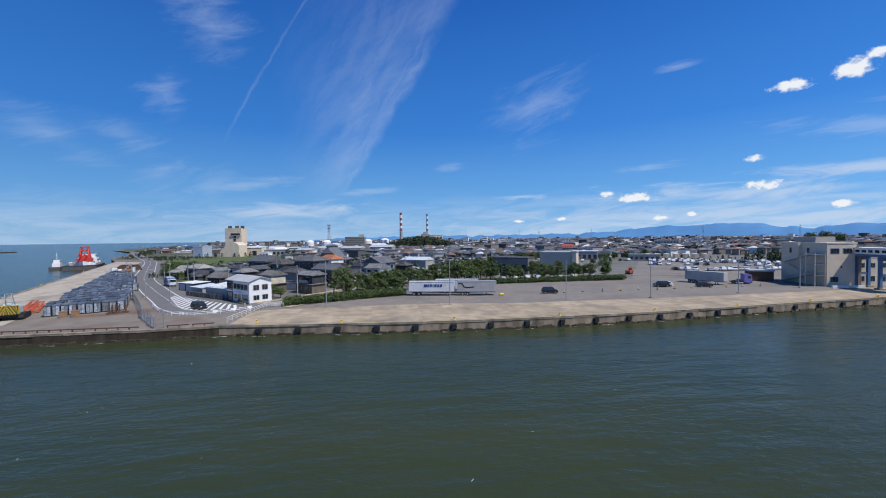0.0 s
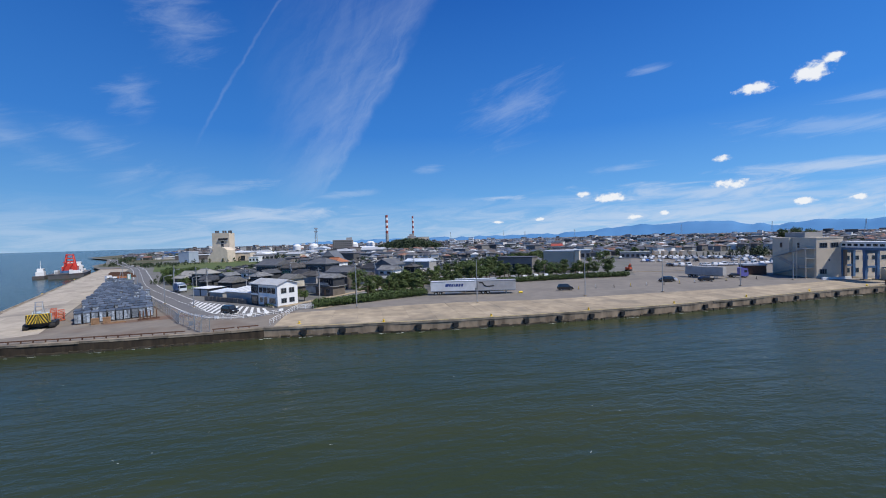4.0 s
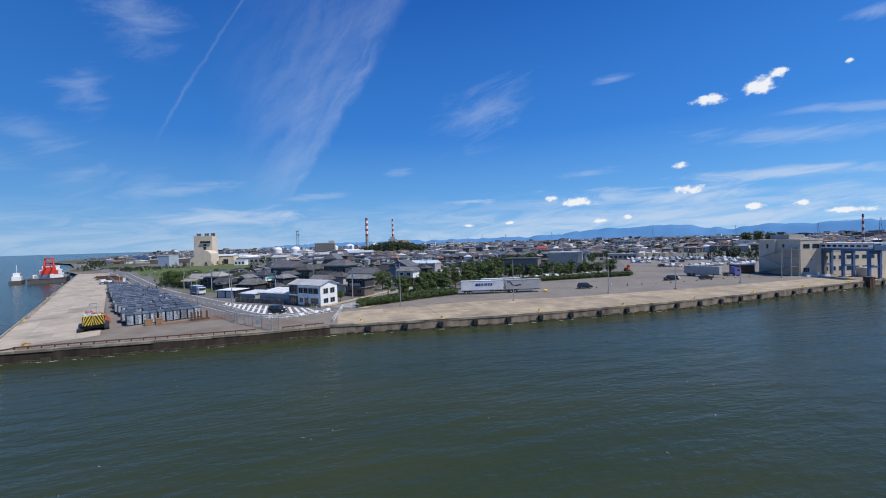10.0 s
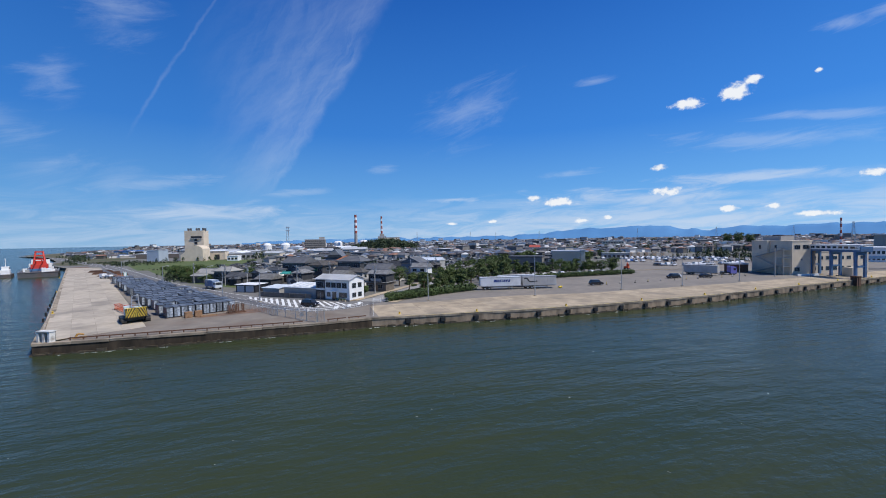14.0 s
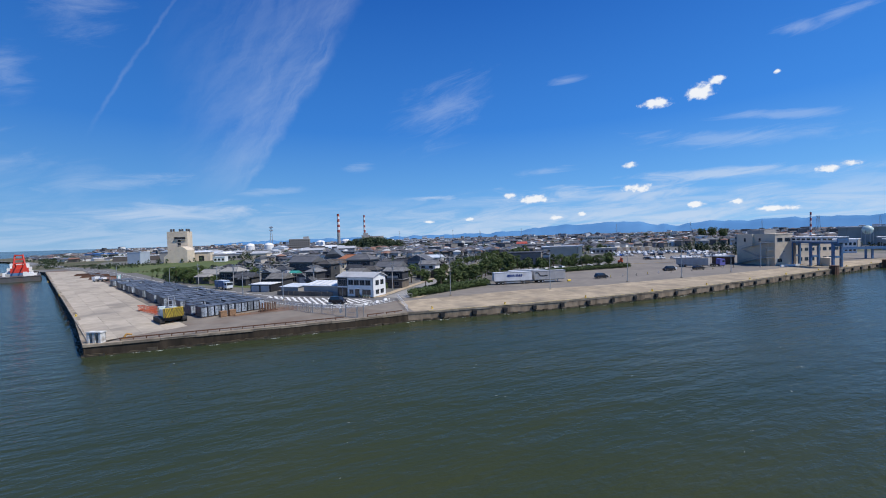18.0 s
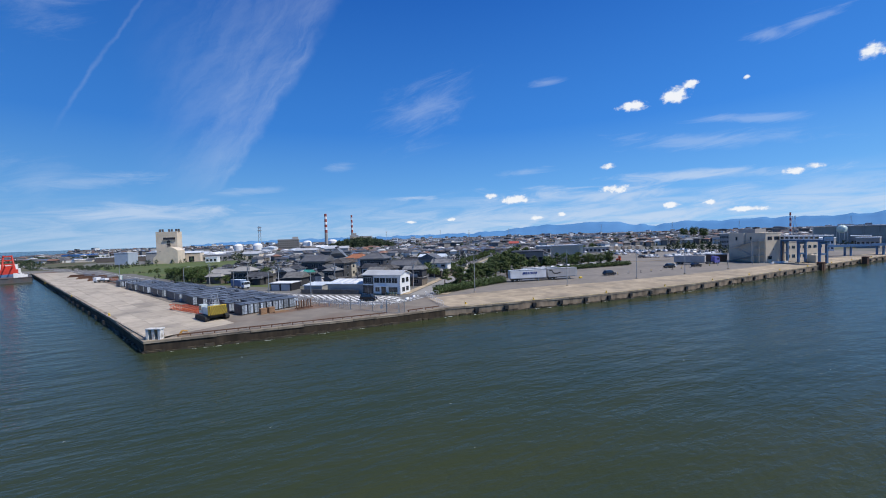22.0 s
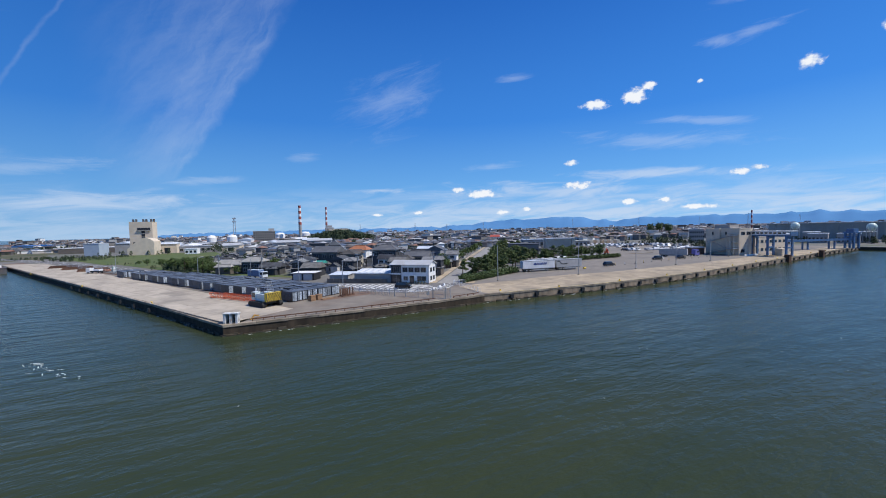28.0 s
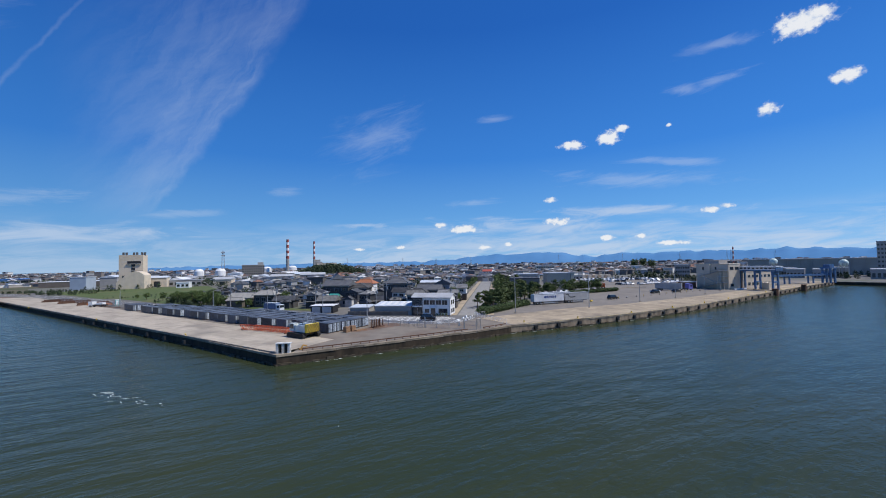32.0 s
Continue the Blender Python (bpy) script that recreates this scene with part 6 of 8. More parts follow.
for x, y, h in ((520, 330, 26), (455, 150, 25), (400, 122, 24), (470, 420, 27), (380, 560, 27), (300, 700, 30), (420, 92, 22), (210, 800, 32), (250, 470, 24), (560, 260, 25)):
    t = thing("pylon", "thin grey lattice pylon on the horizon", "pylon", "far pylons", turned(x, y, 20))
    bm = bmesh.new()
    for sx, sy in ((-1, -1), (1, -1), (1, 1), (-1, 1)):
        tube(bm, (sx * 1.6, sy * 1.6, 0), (sx * 0.2, sy * 0.2, h), 0.08, 4)
    for k in range(6):
        q = 1.6 - 1.4 * k / 6
        tube(bm, (-q, -q, h * k / 6), (q, -q, h * (k + 1) / 6), 0.05, 4)
    part("lattice", bm, M_STEEL, t)
    boxes("crossarm", M_STEEL, t, (-2.4, -0.08, h - 2, 2.4, 0.08, h - 1.8), (-2, -0.08, h - 5, 2, 0.08, h - 4.8))

# ---- houses ----
rng = random.Random(11)


def gable_roof(bm, x0, y0, x1, y1, z, h, over, hip, t=0.16, caps=None):
    """A pitched roof with eaves; hip 0 makes gables, 1 full hips."""
    x0, y0, x1, y1 = x0 - over, y0 - over, x1 + over, y1 + over
    long_x = (x1 - x0) >= (y1 - y0)
    if long_x:
        ins = (y1 - y0) / 2 * hip
        ra, rb = (x0 + ins, (y0 + y1) / 2), (x1 - ins, (y0 + y1) / 2)
        loops = [((x0, y0), (x1, y0), rb, ra), ((x1, y1), (x0, y1), ra, rb)]
        ends = [((x1, y0), (x1, y1), rb), ((x0, y1), (x0, y0), ra)]
    else:
        ins = (x1 - x0) / 2 * hip
        ra, rb = ((x0 + x1) / 2, y0 + ins), ((x0 + x1) / 2, y1 - ins)
        loops = [((x1, y0), (x1, y1), rb, ra), ((x0, y1), (x0, y0), ra, rb)]
        ends = [((x0, y0), (x1, y0), ra), ((x1, y1), (x0, y1), rb)]

    def up(p):
        return z + h if p in (ra, rb) else z
    for lp in loops + ends:
        bm.faces.new([bm.verts.new((*p, up(p) + t)) for p in lp])
    eave = [(x0, y0), (x1, y0), (x1, y1), (x0, y1)]
    lo = [bm.verts.new((*p, z)) for p in eave]
    hi = [bm.verts.new((*p, z + t)) for p in eave]
    bm.faces.new(lo[::-1])
    for i in range(4):
        bm.faces.new((lo[i], lo[(i + 1) % 4], hi[(i + 1) % 4], hi[i]))
    rz = z + h + t
    bm = caps or bm
    tube(bm, (*ra, rz + 0.05), (*rb, rz + 0.05), 0.16, 5)
    if hip > 0:
        for e, r_ in zip(eave, ((ra, rb, rb, ra) if long_x else (ra, ra, rb, rb))):
            tube(bm, (*e, z + t + 0.03), (*r_, rz + 0.03), 0.1, 4)


M_RIDGE = surf("ridge_tile", (0.24, 0.24, 0.24), (0.16, 0.16, 0.165), 2.0, 0.7, vary=0.5)
HOUSE_LABELS = ["two-storey house with a grey tiled hip roof", "two-storey house with a dark tiled gable roof", "house with stepped tiled roofs and dull plaster walls"]


def house(k, detail=True):
    """One of several house shapes: lower and upper storey, roofs, windows, door."""
    r = random.Random(100 + k)
    w, d = r.uniform(6.6, 9.4), r.uniform(5.6, 7.4)
    two = k % 4 != 3
    hip = (0.0, 0.0, 0.6, 0.0, 0.85, 0.0)[k % 6]
    t = thing("house", HOUSE_LABELS[k % 3] if two else "low old house with a broad grey tiled roof", "house", "town houses")
    h1 = 3.0 if two else 3.2
    w2, d2 = w * r.uniform(0.62, 0.9), d * r.uniform(0.75, 0.95)
    ox = (w - w2) / 2 * r.choice((-1, 1))
    bm = bmesh.new()
    box(bm, -w / 2, -d / 2, -0.2, w / 2, d / 2, h1)
    if two:
        part("wall", bm, M_HOUSEWALL if detail else M_TOWNWALL, t)
        bm = bmesh.new()
        box(bm, ox - w2 / 2, -d2 / 2, h1, ox + w2 / 2, d2 / 2, h1 + 2.7)
    top = h1 + 2.7 if two else h1
    tw, td, tx = (w2, d2, ox) if two else (w, d, 0)
    rh = min(tw, td) * 0.5 * r.uniform(0.42, 0.6)
    if hip < 0.5:
        if tw >= td:
            for s in (-1, 1):
                bm.faces.new([bm.verts.new(p) for p in ((tx + s * tw / 2, -td / 2, top), (tx + s * tw / 2, td / 2, top), (tx + s * tw / 2, 0, top + rh * td / (td + 1.2)))])
        else:
            for s in (-1, 1):
                bm.faces.new([bm.verts.new(p) for p in ((tx - tw / 2, s * td / 2, top), (tx + tw / 2, s * td / 2, top), (tx, s * td / 2, top + rh * tw / (tw + 1.2)))])
    part("upper_wall" if two else "wall", bm, M_HOUSEWALL if detail else M_TOWNWALL, t)
    bm = bmesh.new()
    caps = bmesh.new() if detail else None
    gable_roof(bm, tx - tw / 2, -td / 2, tx + tw / 2, td / 2, top, rh, 0.6, hip, 0.16, caps)
    rf_ = part("roof", bm, M_TILE, t)
    if caps:
        part("ridge", caps, M_RIDGE, rf_, "pale mortared ridge tiles")
    if two:
        bm = bmesh.new()
        gable_roof(bm, -w / 2, -d / 2, w / 2, d / 2, h1 - 0.1, 0.75, 0.55, 0.9)
        for v in bm.verts:
            if v.co.z > h1 + 0.3:
                v.co.z = h1 + 0.3
        part("lower_roof", bm, M_TILE, t)
    if k % 3 != 1:
        # a lower wing with its own gable
        wx, wl, ww, wh = w * r.uniform(-0.25, 0.25), r.uniform(2.2, 3.4), r.uniform(3.0, 4.2), r.uniform(2.5, 3.1)
        bm = bmesh.new()
        box(bm, wx - ww / 2, -d / 2 - wl, -0.2, wx + ww / 2, -d / 2, wh)
        bm.faces.new([bm.verts.new(p) for p in ((wx - ww / 2, -d / 2 - wl, wh), (wx + ww / 2, -d / 2 - wl, wh), (wx, -d / 2 - wl, wh + 1.0))])
        part("wing_wall", bm, M_HOUSEWALL if detail else M_TOWNWALL, t)
        bm = bmesh.new()
        gable_roof(bm, wx - ww / 2, -d / 2 - wl, wx + ww / 2, -d / 2 + 0.3, wh, 1.2, 0.4, 0.0) if wl + 0.3 > ww else gable_roof(bm, wx - ww / 2, -d / 2 - wl, wx + ww / 2, -d / 2 + 0.3, wh, 0.9, 0.4, 0.35)
        part("wing_roof", bm, M_TILE, t)
    if detail and two and k % 2:
        by = -d2 / 2 - 0.9
        rail_ = boxes("balcony", M_STEEL, t, (tx - tw * 0.3, by, h1 + 0.55, tx + tw * 0.3, by + 0.06, h1 + 1.35), (tx - tw * 0.3, by, h1 + 0.4, tx + tw * 0.3, -d2 / 2, h1 + 0.55))
    if detail:
        for z, yy, xs in ((1.0, -d / 2, (-0.3, 0.25)), (h1 + 0.9 if two else 1.0, -(d2 if two else d) / 2, (-0.26, 0.22))):
            for f in xs:
                cx = (tx if z > 2 else 0) + f * tw
                fr = boxes("window_frame", M_STEEL, t, (cx - 0.95, yy - 0.05, z - 0.06, cx + 0.95, yy, z + 1.26))
                boxes("pane", M_DARKGLASS, fr, (cx - 0.88, yy - 0.08, z, cx - 0.03, yy - 0.05, z + 1.2), (cx + 0.03, yy - 0.08, z, cx + 0.88, yy - 0.05, z + 1.2))
        sx = tx - tw / 2
        fr = boxes("window_frame", M_STEEL, t, (sx - 0.05, -0.8, top - 1.9, sx, 0.8, top - 0.7))
        boxes("pane", M_DARKGLASS, fr, (sx - 0.08, -0.72, top - 1.84, sx - 0.05, 0.72, top - 0.76))
        boxes("door", M_WOODBOX, t, (-0.1, -d / 2 - 0.05, 0.0, 0.9, -d / 2, 2.0))
    else:
        boxes("window", M_DARKGLASS, t, (tx - 1.2, -td / 2 - 0.05, top - 1.9, tx + 1.2, -td / 2, top - 0.8))
    return t



def town_house(x, y, deg, w, d, h, wall, tile, label, wing=0.0, hip=0.0):
    """A larger two-storey house seen from the harbour: walls, tiled roof with ridge, eaves band, windows with frames, a lower wing."""
    t = thing("house", label, "house", "town houses", turned(x, y, deg))
    bm = bmesh.new()
    box(bm, -w / 2, -d / 2, -0.2, w / 2, d / 2, h)
    rh = min(w, d) * 0.27
    if hip < 0.5:
        along = w >= d
        for s_ in (-1, 1):
            tri_ = ((s_ * w / 2, -d / 2, h), (s_ * w / 2, d / 2, h), (s_ * w / 2, 0, h + rh * d / (d + 1.2))) if along else ((-w / 2, s_ * d / 2, h), (w / 2, s_ * d / 2, h), (0, s_ * d / 2, h + rh * w / (w + 1.2)))
            bm.faces.new([bm.verts.new(p) for p in tri_])
    part("wall", bm, wall, t)
    bm, caps = bmesh.new(), bmesh.new()
    gable_roof(bm, -w / 2, -d / 2, w / 2, d / 2, h, rh, 0.6, hip, 0.18, caps)
    rf_ = part("roof", bm, tile, t)
    part("ridge", caps, M_RIDGE, rf_, "pale mortared ridge tiles")
    boxes("eaves_band", M_GREY_W, t, (-w / 2 - 0.04, -d / 2 - 0.04, h - 0.35, w / 2 + 0.04, d / 2 + 0.04, h - 0.05))
    for z in (1.0, h - 2.1):
        for f in (-0.3, 0.02, 0.3):
            fr = boxes("window_frame", M_STEEL, t, (f * w - 0.8, -d / 2 - 0.05, z, f * w + 0.8, -d / 2, z + 1.25))
            for k in (0, 1):
                boxes("pane", M_DARKGLASS, fr, (f * w - 0.74 + k * 0.77, -d / 2 - 0.08, z + 0.06, f * w - 0.03 + k * 0.77, -d / 2 - 0.05, z + 1.19))
        for sd in (-1, 1):
            fr = boxes("window_frame", M_STEEL, t, (min(sd * w / 2, sd * (w / 2 + 0.05)), -0.8, z, max(sd * w / 2, sd * (w / 2 + 0.05)), 0.8, z + 1.2))
            boxes("pane", M_DARKGLASS, fr, (min(sd * (w / 2 + 0.05), sd * (w / 2 + 0.08)), -0.74, z + 0.06, max(sd * (w / 2 + 0.05), sd * (w / 2 + 0.08)), 0.74, z + 1.14))
    if wing:
        bm = bmesh.new()
        box(bm, -w * 0.42, -d / 2 - wing, -0.2, w * 0.25, -d / 2, 2.7)
        part("wing_wall", bm, wall, t)
        bm = bmesh.new()
        gable_roof(bm, -w * 0.42, -d / 2 - wing, w * 0.25, -d / 2 + 0.2, 2.7, 0.9, 0.45, 0.5)
        part("wing_roof", bm, tile, t)
    boxes("air_unit", M_WHITE, t, (w / 2 - 1.3, -d / 2 - 0.45, 0.1, w / 2 - 0.5, -d / 2 - 0.1, 0.75))
    return t


M_DARKCLAD = surf("dark_grey_siding", (0.062, 0.064, 0.070), (0.045, 0.047, 0.052), 0.8, 0.7, stain=(0.075, 0.073, 0.07), stain_scale=0.4)
M_BROWNCLAD = surf("grey_brown_siding", (0.13, 0.115, 0.10), (0.10, 0.09, 0.08), 0.8, 0.8)
M_BEIGE = surf("beige_plaster", (0.46, 0.42, 0.34), (0.38, 0.35, 0.29), 0.7, 0.85, stain=(0.3, 0.27, 0.22), stain_scale=0.3)
M_SLATE = surf("slate_grey_tile", (0.13, 0.132, 0.138), (0.085, 0.088, 0.093), 1.2, 0.6, stain=(0.17, 0.165, 0.155), stain_scale=0.4)
M_BROWNTILE = surf("brown_tile", (0.15, 0.115, 0.09), (0.10, 0.08, 0.065), 1.2, 0.65, stain=(0.19, 0.16, 0.13), stain_scale=0.4)
M_BLUESIDE = surf("blue_grey_siding", (0.22, 0.26, 0.31), (0.18, 0.215, 0.26), 0.7, 0.7)
town_house(-16.5, 87, -38, 10.5, 7.5, 7.2, M_DARKCLAD, M_SLATE, "large black-clad house with a slate-grey gable roof behind the sheds", 2.6)
town_house(-8.5, 82, -38, 6.0, 6.5, 6.2, M_DARKCLAD, M_TILE, "dark timber-clad house with a grey tiled roof", 0.0, 0.6)
town_house(3.4, 72.5, -38, 9.6, 7.2, 7.8, M_DARKCLAD, M_SLATE, "broad dark grey two-storey house with a flat-pitched slate roof", 0.0, 0.85)
town_house(-4.5, 92, -38, 6.6, 5.4, 5.8, M_BEIGE, M_BROWNTILE, "beige plastered house with a weathered brown roof", 0.0)
town_house(11.5, 60, -40, 8.8, 6.2, 5.4, M_BROWNCLAD, M_SLATE, "grey-brown two-storey house with a brown-roofed wing", 3.0)
town_house(28, 76.5, 52, 8.4, 8.0, 6.2, M_BLUESIDE, M_SLATE, "blue-grey gabled house beside the avenue trees", 0.0)
red_end = town_house(196, 266, -38, 9, 8, 6.0, M_WHITE, surf("red_sheet_roof", (0.42, 0.09, 0.06), (0.34, 0.075, 0.055), 0.8, 0.6), "white house with a red roof at the end of the avenue")

M_PALETILE = surf("pale_weathered_tile", (0.34, 0.325, 0.295), (0.26, 0.25, 0.23), 0.9, 0.75)
town_house(-51, 101, -32, 9.0, 6.4, 3.4, M_BROWNCLAD, M_PALETILE, "low old house with a pale weathered tiled roof", 2.6)
town_house(-43.5, 93, -32, 7.4, 6.0, 4.6, M_DARKCLAD, M_PALETILE, "dark-walled house with a pale weathered tiled roof", 0.0, 0.6)
carport = thing("carport", "small carport with a teal sheet roof between the houses", "carport", m=turned(-21, 78.5, -40))
for cx, cy in ((-1.5, -1.2), (1.5, -1.2), (-1.5, 1.2), (1.5, 1.2)):
    boxes("post", M_STEEL, carport, (cx - 0.06, cy - 0.06, 0, cx + 0.06, cy + 0.06, 3.6))
bm = bmesh.new()
gable_roof(bm, -1.6, -1.3, 1.6, 1.3, 3.6, 0.7, 0.25, 0.0)
part("roof", bm, surf("teal_sheet", (0.06, 0.33, 0.27), (0.05, 0.28, 0.235), 0.8, 0.5), carport, "teal sheet roof")

protos = [house(k) for k in range(14)]
far_protos = [house(k + 20, False) for k in range(12)]
AV = Vector((99, 125)).normalized()
AVN = Vector((-AV.y, AV.x))
AV0 = Vector((3, 20))


def in_town(x, y):
    """Whether a spot belongs to the built-up town."""
    if y < 30 or y > 640:
        return False
    p = Vector((x, y)) - AV0
    off = p.dot(AVN)
    along = p.dot(AV)
    if -18 < off < 9.5:
        return False
    if off >= 9.5:
        lim = float(np.interp(y, [30, 60, 100, 130, 190, 235, 330, 420, 640], [-8, -24, -48, -58, -66, -62, -72, -84, -140]))
        return x > lim and not (x < -14 and y < 66) and not (x < 2 and y < 42)
    if x < 122:
        return y > 104 and x > 60
    return x < 470 and y > float(np.interp(x, [122, 150, 180, 250, 320], [140, 158, 172, 186, 176]))


# spots kept free for the barns, the temple and the orange-roofed house
used_spots = [(-51, 101), (-43.5, 93), (-21, 78.5), (24, 82), (20, 85), (28, 79), (46, 118), (41, 122), (51, 114), (5, 114), (0, 116), (-16, 86), (-11, 83), (3, 72), (8, 69), (-1, 75), (10, 59), (14, 62), (28, 76), (-5, 90), (195, 263), (-2, 152), (-8, 155), (5, 150), (-4, 146), (2, 158), (8, 152), (-9, 148), (-52, 340), (-58, 344), (-46, 336), (-80, 308), (-76, 304), (-66, 346), (-74, 349), (-82, 352)]
first_use = set()
count_near = count_far = 0


def put_house(x, y, deg, k=None):
    """Sets a house down, shapes with windows nearby and simpler ones far off."""
    global count_near, count_far
    dist = math.hypot(x + 15, y + 80)
    pool = protos if dist < 178 else far_protos
    unused = [q for q in range(len(pool)) if (dist < 178, q) not in first_use]
    if k is None:
        k = unused[0] if unused else rng.randrange(len(pool))
    k %= len(pool)
    src = pool[k]
    sc = float(np.interp(dist, [150, 200, 320], [0.84, 0.72, 0.64]))
    m = turned(x, y, deg) @ Matrix.Diagonal((sc, sc, sc * float(np.interp(dist, [160, 200], [1.08, 0.86])), 1))
    key = (dist < 178, k)
    if key not in first_use:
        first_use.add(key)
        src.matrix_basis = m
        ob = src
    else:
        ob = copy_thing(src, m)
    used_spots.append((x, y))


NEAR_HOUSES = [(-3, 45, -42, 0), (8.5, 42, -40, 1), (-14, 58, -42, 2), (-26, 68, -35, 7), (-38, 84, -30, 3), (-26, 84, -30, 4), (-2, 60, -42, 9), (27, 64, -40, 5),
               (-16, 73, -40, 6), (-44, 111, -36, 10), (-36, 105, -36, 12), (-56, 118, -30, 11)]
for x, y, dg, k in NEAR_HOUSES:
    put_house(x, y, dg, k)
for i in range(-60, 100):
    for j in range(0, 86):
        a, c = 8.4 * i + (1.8 if j % 3 == 0 else 0), 7.9 * j + (1.6 if i % 5 == 0 else 0)
        p = AV0 + AVN * (a + rng.uniform(-1.6, 1.6)) + AV * (c + rng.uniform(-1.6, 1.6))
        if not in_town(p.x, p.y) or rng.random() < 0.06:
            continue
        dist = math.hypot(p.x + 15, p.y + 80)
        if dist > 318:
            continue
        gap = 50 if dist < 178 else 36
        if any((p.x - x) ** 2 + (p.y - y) ** 2 < gap for x, y in used_spots):
            continue
        put_house(p.x, p.y, -38.4 + rng.choice((0, 0, 90, 180, -90)) + rng.uniform(-4, 4))
HOUSE_COUNT = len(used_spots)

# the far town, too many to count
bmw, bmr = bmesh.new(), bmesh.new()
r2 = random.Random(3)
for i in range(8600):
    ang = radians(r2.uniform(-24, 86))
    dist = 308 + 1500 * r2.random() ** 1.35
    x, y = -15 + dist * math.sin(ang), -80 + dist * math.cos(ang)
    if y < 0.12 * x + 60 and x > 240 or x > 122 and y < float(np.interp(x, [122, 150, 180, 250, 320, 420], [140, 158, 172, 186, 176, 140])):
        continue
    if x < -30 - 0.2 * (y - 300) and y < 1200 and r2.random() < 0.6:
        continue
    if x < -0.36 * y - 60 or (x < -45 and y < 480):
        continue
    big = r2.random() < 0.04
    w, d, h = (r2.uniform(9, 15), r2.uniform(7, 10), r2.uniform(4.5, 7.5)) if big else (r2.uniform(4.8, 8), r2.uniform(4.2, 6.2), r2.uniform(2.6, 4.6))
    h *= float(np.interp(dist, [330, 600, 1100], [1.0, 1.35, 2.0]))
    m = turned(x, y, r2.uniform(0, 180))
    box(bmw, -w / 2, -d / 2, -0.2, w / 2, d / 2, h, m)
    rh = 0.4 if big else d * 0.24
    vs = [bmr.verts.new(m @ Vector(p)) for p in ((-w / 2 - .5, -d / 2 - .5, h), (w / 2 + .5, -d / 2 - .5, h), (w / 2 + .5, d / 2 + .5, h), (-w / 2 - .5, d / 2 + .5, h), (-w / 2 + d * .3, 0, h + rh), (w / 2 - d * .3, 0, h + rh))]
    for f in ((0, 1, 5, 4), (2, 3, 4, 5), (1, 2, 5), (3, 0, 4)):
        bmr.faces.new([vs[q] for q in f])
far_town = thing("far_town", "distant grey roofs of the town, too many to count", "houses", kind="stuff")
part("walls", bmw, M_FARWALL, far_town)
part("roofs", bmr, M_FARROOF, far_town)

# low sheds and huts strewn over the coastal land
bmw, bmr = bmesh.new(), bmesh.new()
r2 = random.Random(11)
for i in range(520):
    y = 480 + 820 * r2.random() ** 1.2
    edge = float(np.interp(y, [400, 570, 760, 1100, 1300], [-235, -325, -455, -530, -400]))
    x = edge + 14 + (-0.30 * y - edge) * r2.random() ** 0.8
    if x > -150 and y < 460:
        continue
    w, d, h = r2.uniform(4, 9), r2.uniform(3, 6), r2.uniform(1.8, 3.4)
    m = turned(x, y, r2.uniform(-30, 30))
    box(bmw, -w / 2, -d / 2, -0.3, w / 2, d / 2, h, m)
    vs = [bmr.verts.new(m @ Vector(p)) for p in ((-w / 2 - .4, -d / 2 - .4, h), (w / 2 + .4, -d / 2 - .4, h), (w / 2 + .4, d / 2 + .4, h), (-w / 2 - .4, d / 2 + .4, h), (-w / 2 - .4, 0, h + d * .25), (w / 2 + .4, 0, h + d * .25))]
    for f in ((0, 1, 5, 4), (2, 3, 4, 5), (1, 2, 5), (3, 0, 4)):
        bmr.faces.new([vs[q] for q in f])
coast_sheds = thing("coast_sheds", "distant low sheds and huts strewn over the coastal land", "sheds", kind="stuff")
part("walls", bmw, M_FARWALL, coast_sheds)
part("roofs", bmr, M_FARROOF, coast_sheds)

# temple
tem = thing("temple", "temple hall with a great sweeping grey tiled roof", "temple", m=turned(1, 151, 76) @ Matrix.Diagonal((0.96, 0.96, 0.84, 1)))
boxes("hall", surf("dark_timber", (0.10, 0.08, 0.065), (0.075, 0.06, 0.05), 1.0, 0.8), tem, (-8, -7, 0, 8, 7, 5.0))
bm = bmesh.new()
rings = []
for f, z in ((1.0, 5.0), (0.78, 5.7), (0.56, 7.1), (0.34, 9.6)):
    rings.append([bm.verts.new((sx * (10.5 * f if f > 0.5 else 8.0), sy * 9.5 * f, z)) for sx, sy in ((-1, -1), (1, -1), (1, 1), (-1, 1))])
ridge = [bm.verts.new((-7.5, 0, 13.4)), bm.verts.new((7.5, 0, 13.4))]
for a, c in zip(rings[:-1], rings[1:]):
    for i in range(4):
        bm.faces.new((a[i], a[(i + 1) % 4], c[(i + 1) % 4], c[i]))
c = rings[-1]
bm.faces.new((c[0], c[1], ridge[1], ridge[0]))
bm.faces.new((c[2], c[3], ridge[0], ridge[1]))
bm.faces.new((c[1], c[2], ridge[1]))
bm.faces.new((c[3], c[0], ridge[0]))
bm.faces.new(rings[0][::-1])
part("roof", bm, surf("temple_tile", (0.17, 0.178, 0.185), (0.115, 0.122, 0.13), 0.6, 0.55), tem, "sweeping blue-grey tiled roof")
boxes("ridge_beam", M_TILE, tem, (-8, -0.4, 13.2, 8, 0.4, 14.0))

